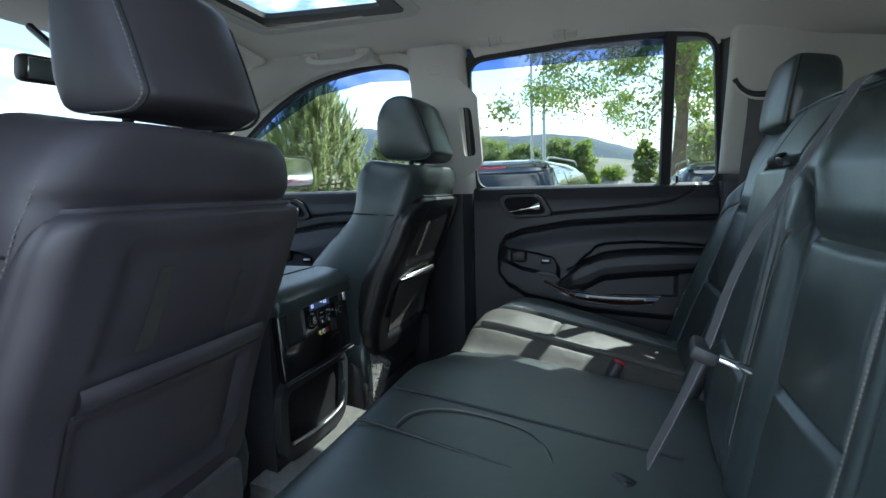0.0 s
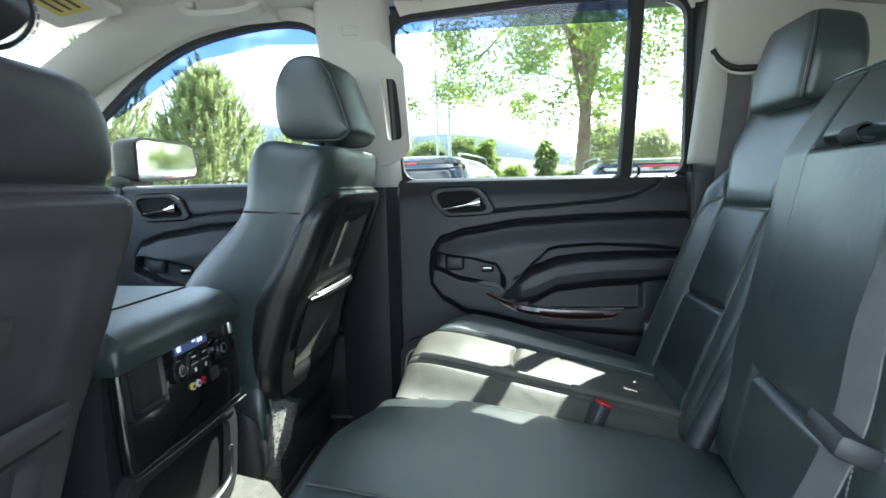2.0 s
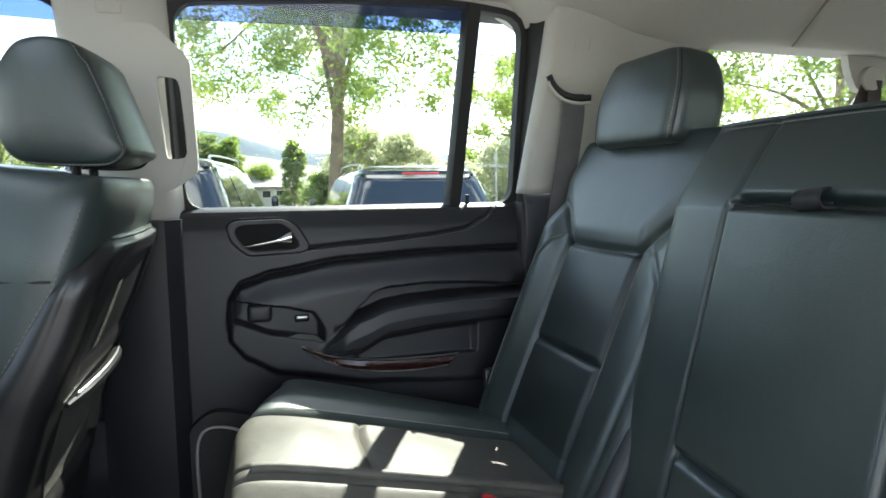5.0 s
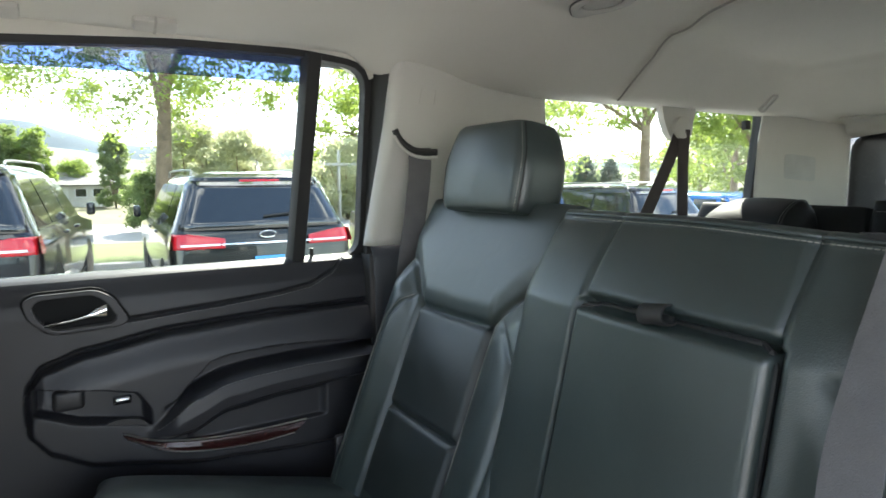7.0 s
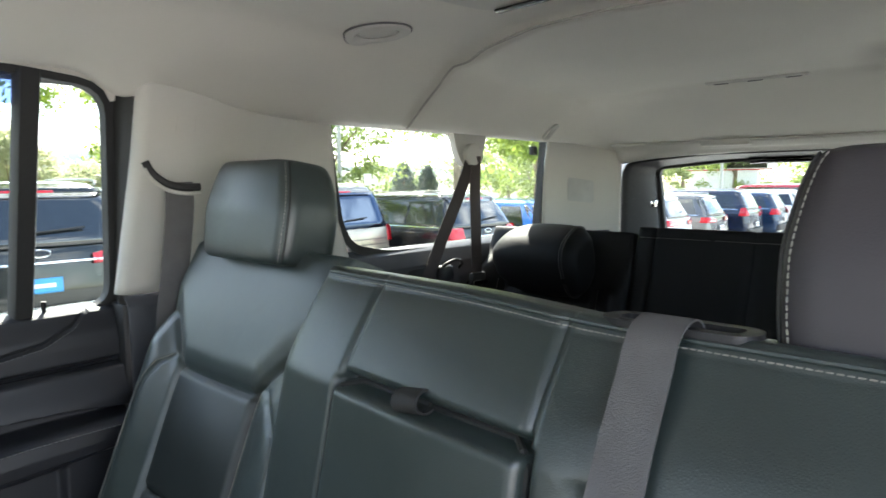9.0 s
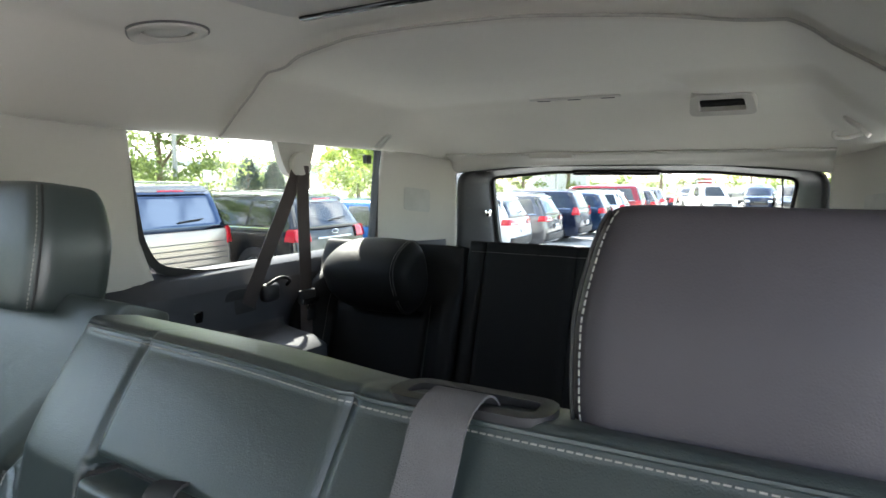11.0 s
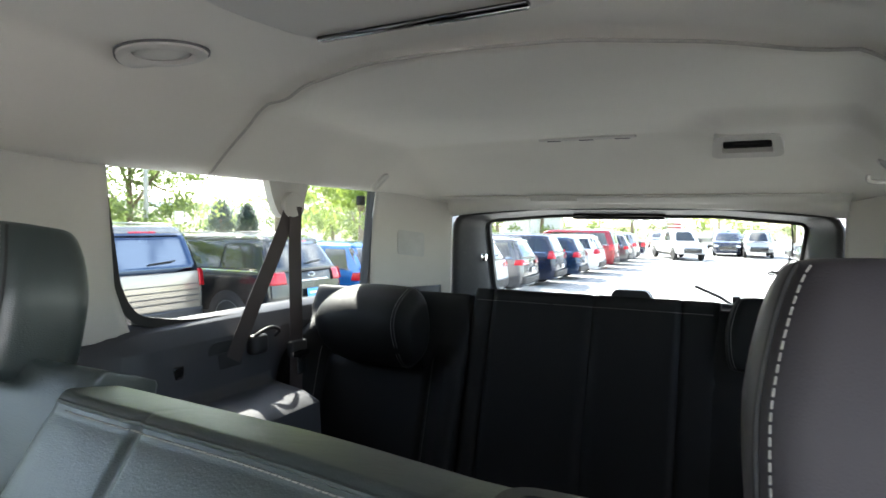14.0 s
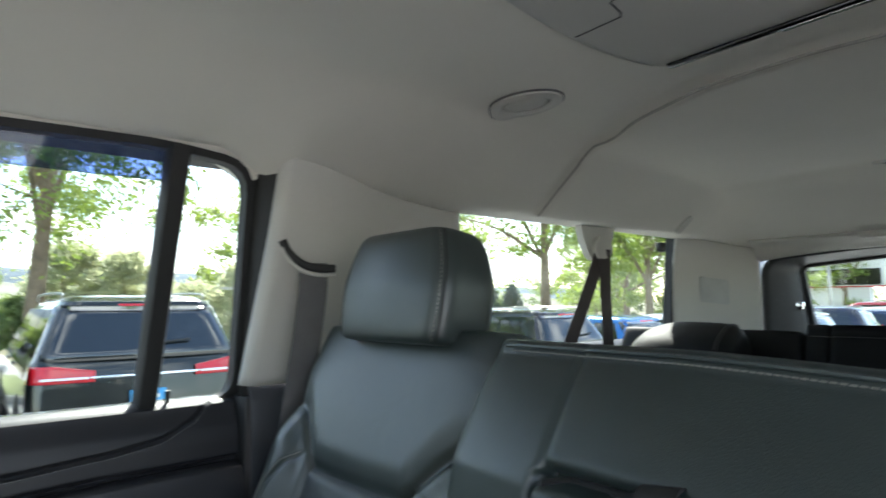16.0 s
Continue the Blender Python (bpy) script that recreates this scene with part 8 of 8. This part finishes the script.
broad_tree(13.2, -2.03, 9.0, 3.0, 4.2, 3, LEAF, "tall ash tree with a slim trunk and airy crown", 52000, 0.056, 0.20, 0.35, 170, 0.5, straight=True, tight=0.7)
broad_tree(13.4, -9.8, 10.0, 4.6, 3.6, 8, LEAF, "tall ash tree beside the street", 22000, 0.075, 0.22, 0.4, 190)
broad_tree(14.0, -17.5, 10.5, 4.2, 3.9, 11, LEAF, "tall ash tree beside the street", 17000, 0.09, 0.22, 0.4, 160)
broad_tree(15.0, -26.0, 10.0, 3.0, 4.0, 12, LEAF, "leafy green tree beside the street", 16000, 0.12, 0.22, 0.2, 140)
for k, (tx, ty, th_, tr_, mt) in enumerate(((22, -35, 11, 4.5, LEAF), (20, -45, 10, 4.5, LEAF_DARK), (16, -56, 11, 5, LEAF), (24, -66, 12, 5.5, LEAF_DARK), (12, -84, 12, 6, LEAF_DARK), (2, -100, 12, 6.5, LEAF), (-8, -104, 11, 6, LEAF_DARK), (-20, -98, 12, 6, LEAF), (30, -24, 10, 4.5, LEAF_DARK), (33, -16, 9, 4.0, LEAF))):
    broad_tree(tx, ty, th_, 1.2, tr_, 30 + k, mt, "round-headed leafy tree beyond the lot", 9000, 0.16, 0.25, 0.0, 110)
conifer(14.2, 7.0, 4.1, 2.1, 1, NEEDLE, "bushy pine with upright shoots", 620, 0.50, 90, 0.085)
conifer(14.6, 5.0, 2.4, 1.1, 2, NEEDLE, "low bushy pine beside the lot", 300, 0.4, 80, 0.075)
conifer(14.0, 9.6, 5.2, 2.0, 6, NEEDLE, "bushy pine with upright shoots", 560, 0.50, 80, 0.085)
conifer(46.0, -46.5, 3.8, 1.8, 3, SPRUCE, "blue spruce across the street", 420, 0.45, 30, 0.14)
conifer(44.0, -48.0, 3.4, 1.5, 4, SPRUCE, "blue spruce across the street", 360, 0.45, 30, 0.14)
broad_tree(30, -43, 6.5, 0.8, 3.0, 61, LEAF, "rounded bright green tree behind the row", 7000, 0.12, 0.2, 0.0, 80)
broad_tree(26, -41, 5.0, 0.8, 2.2, 62, LEAF_DARK, "rounded green tree behind the row", 5000, 0.12, 0.2, 0.0, 70)
shrub(22.0, -4.15, 3.6, 1.35, 4, LEAF_PALE, "grey-green olive shrub beside the street", 9000, 0.07)
shrub(22.5, -6.0, 3.45, 1.45, 5, LEAF_PALE, "grey-green olive shrub beside the street", 9000, 0.07)
shrub(21.5, -2.75, 1.9, 0.75, 6, LEAF_DARK, "dark green willow shrub", 5000, 0.06)
shrub(49.5, -1.3, 3.05, 1.4, 7, LEAF, "bright green shrub by the house", 4500, 0.09)
shrub(27.0, -12.0, 3.6, 1.5, 9, LEAF_PALE, "pale green shrub across the street", 6000, 0.08)
shrub(28.0, -14.2, 2.9, 1.9, 10, LEAF_DARK, "dark green shrub across the street", 6000, 0.08)
shrub(26.0, -9.2, 2.6, 1.6, 13, LEAF_PALE, "grey-green olive shrub beside the street", 6000, 0.08)
shrub(45.0, -3.46, 4.7, 0.95, 21, LEAF_DARK, "tall narrow rounded tree-like shrub by the house", 7000, 0.09)
for k, (tx, ty, th_, tr_, mt) in enumerate(((45.5, 0.75, 4.9, 1.2, LEAF), (46.0, 2.6, 5.0, 1.5, LEAF_DARK), (47, 5.4, 4.6, 1.8, LEAF_DARK), (52, 9.0, 5.6, 2.6, LEAF_DARK), (54, 13.5, 5.0, 2.4, LEAF), (60, -9.0, 4.4, 2.2, LEAF_DARK), (62, -14.0, 4.6, 2.4, LEAF))):
    shrub(tx, ty, th_, tr_, 40 + k, mt, "round leafy tree-like shrub beyond the house", 7000, 0.11)

# ---------- house, poles, sign, hills ----------
hs = thing("house", (50, -1.5, 0), "low pale house with a grey gabled roof", "house")
part("wall", B((47, -3.4, 0), (53, 0.4, 1.5)), SIDING, hs)
bm = bmesh.new()
loft(bm, [[Vector((46.6, y, 1.5)), Vector((50, y, 2.4)), Vector((53.4, y, 1.5)), Vector((53.4, y, 1.4)), Vector((46.6, y, 1.4))] for y in (-3.7, 0.7)])
part("roof", bm, ROOFING, hs, "grey shingle roof", smooth=False)
part("door", B((46.96, -0.9, 0), (47.0, -0.2, 1.35)), SIGN_WHITE, hs)
for yy in (-2.9, -1.9):
    wn = part("window", B((46.95, yy, 0.7), (47.0, yy + 0.6, 1.2)), CAR_GLASS, hs)
    part("frame", ring_plate(bmesh.new(), [(yy - 0.06, 0.64), (yy + 0.66, 0.64), (yy + 0.66, 1.26), (yy - 0.06, 1.26)], [(yy, 0.7), (yy + 0.6, 0.7), (yy + 0.6, 1.2), (yy, 1.2)], lambda a, b, d: Vector((46.94 - d, a, b)), 0.04), SIGN_WHITE, wn)


def pole(x, y, h, r, label, arm=None):
    p = thing("utility_pole" if arm else "lamp_post", (x, y, 0), label, "pole", "street poles")
    part("shaft", T([(x, y, 0), (x, y, h)], [r, r * 0.7], 10), POLE, p)
    part("foot", B((x - r * 1.6, y - r * 1.6, 0), (x + r * 1.6, y + r * 1.6, 0.12), None, 0.02), CONCRETE, p)
    if arm:
        part("crossarm", B((x - 0.06, y - 1.1, h - 0.7), (x + 0.06, y + 1.1, h - 0.58)), POLE, p)
    else:
        part("lamp_head", B((x - 0.5, y - 0.14, h - 0.08), (x + 0.1, y + 0.14, h + 0.06), None, 0.03), POLE, p)


pole(25.0, 2.33, 9.5, 0.07, "slim grey lamp post beside the street")
pole(25.4, 1.86, 9.0, 0.08, "grey utility pole beside the street", True)
pole(26.0, -11.2, 3.2, 0.10, "grey utility pole with a crossarm", True)
pole(27.5, -23.0, 9.0, 0.14, "pale grey lamp post behind the row")
for k, (px, py) in enumerate(((9.5, -70), (-2.0, -85), (-5.0, -60), (1.0, -110), (14.5, -48))):
    pole(px, py, 9.5, 0.12, "grey lamp post in the parking lot")

sg = thing("pylon_sign", (17, -56, 0), "white roadside sign with a dark message board", "sign")
part("column", B((14.2, -56.8, 0), (19.6, -56.0, 3.1)), SIGN_WHITE, sg)
part("cabinet", B((13.0, -57.0, 3.0), (21.0, -55.8, 5.4), None, 0.05), SIGN_WHITE, sg)
part("message_board", B((13.4, -55.82, 3.15), (20.6, -55.76, 4.4)), GLOSSBLACK, sg, "dark blank message board")
part("red_band", B((13.0, -55.82, 2.98), (21.0, -55.78, 3.08)), LAMP_RED, sg)
sg = thing("dealer_sign", (7.4, -92, 0), "white square sign panel on a mast", "sign")
part("column", B((6.3, -92.2, 0), (8.7, -91.8, 5.6)), SIGN_WHITE, sg)
for k in range(2):
    part("sign_bar", B((6.6, -91.79, 1.9 + k * 0.5), (8.4, -91.76, 2.1 + k * 0.5)), RED, sg, "red bar standing for lettering")
sb = thing("showroom", (-16, -88, 0), "low white showroom across the lot", "building")
part("wall", B((-26, -92, 0), (-8, -84, 4.6)), SIGN_WHITE, sb)
part("roof", B((-26.4, -92.4, 4.6), (-7.6, -83.6, 5.0)), ROOFING, sb)
for k in range(6):
    part("window", B((-25 + k * 2.8, -83.98, 0.6), (-22.8 + k * 2.8, -83.94, 3.4)), CAR_GLASS, sb)
st_sign = thing("street_sign", (24, -22.0, 0), "small white street sign on a post", "sign")
part("post", T([(24, -22.0, 0), (24, -22.0, 2.3)], 0.03), POLE, st_sign)
part("panel", B((23.95, -22.25, 2.0), (23.98, -21.75, 2.6)), SIGN_WHITE, st_sign)


# everything built outside stands on the falling ground
for ob in set(scene.objects) - BEFORE:
    if ob.parent is None:
        ob.location.z += lot_z(ob.location.y)


def hills(name, x0, depth, height, seed, mat, label, y0=-900, y1=900):
    bm = bmesh.new()
    ys = lin(y0, y1, 160)
    top = lambda y: height(y) * (1 + 0.10 * noise.noise(Vector((y * 0.012, seed, 0))) + 0.05 * noise.noise(Vector((y * 0.05, seed, 3))))
    grid(bm, lambda y, v: Vector((x0 + depth * v, y, -1 + (top(y) + 1) * math.sin(v * math.pi / 2) + 2.5 * v * noise.noise(Vector((y * 0.02, v * 5, seed))))), ys, lin(0, 1, 20))
    struct(name, bm, mat, label, "hill", sharp=80)


hills("backdrop_hills", 560, 140, lambda y: 38 + 22 * sstep(-60, 40, y) + 18 * sstep(120, 320, y) - 12 * sstep(-150, -400, y), 2.3, HILL, "wooded hills on the horizon with haze in their blue-grey colour")
hills("backdrop_dry_slope", 380, 100, lambda y: 14 + 9 * sstep(-60, 10, y) - 6 * sstep(30, 120, y), 7.7, HILL_DRY, "pale dry slope below the hills", -500, 700)
# far belt of trees closing the horizon behind the lot
bm = bmesh.new()
rg = random.Random(77)
cents = []
for k in range(170):
    a = k / 170
    y = -130 + 10 * math.sin(k)
    x = -120 + 260 * a
    cents.append((Vector((x, y, rg.uniform(1.5, 8.5))), rg.uniform(1.5, 3.2)))
for k in range(150):
    cents.append((Vector((120 + rg.uniform(-8, 8), -130 + 250 * k / 150, rg.uniform(0.3, 1.6))), rg.uniform(1.2, 2.2)))
leaf_cloud(bm, rg, cents, 70, 0.5, 1)
tagged(part("far_woods", bm, LEAF_DARK, None, "", smooth=False), "belt of dark green trees on the horizon", "woods", kind="stuff")
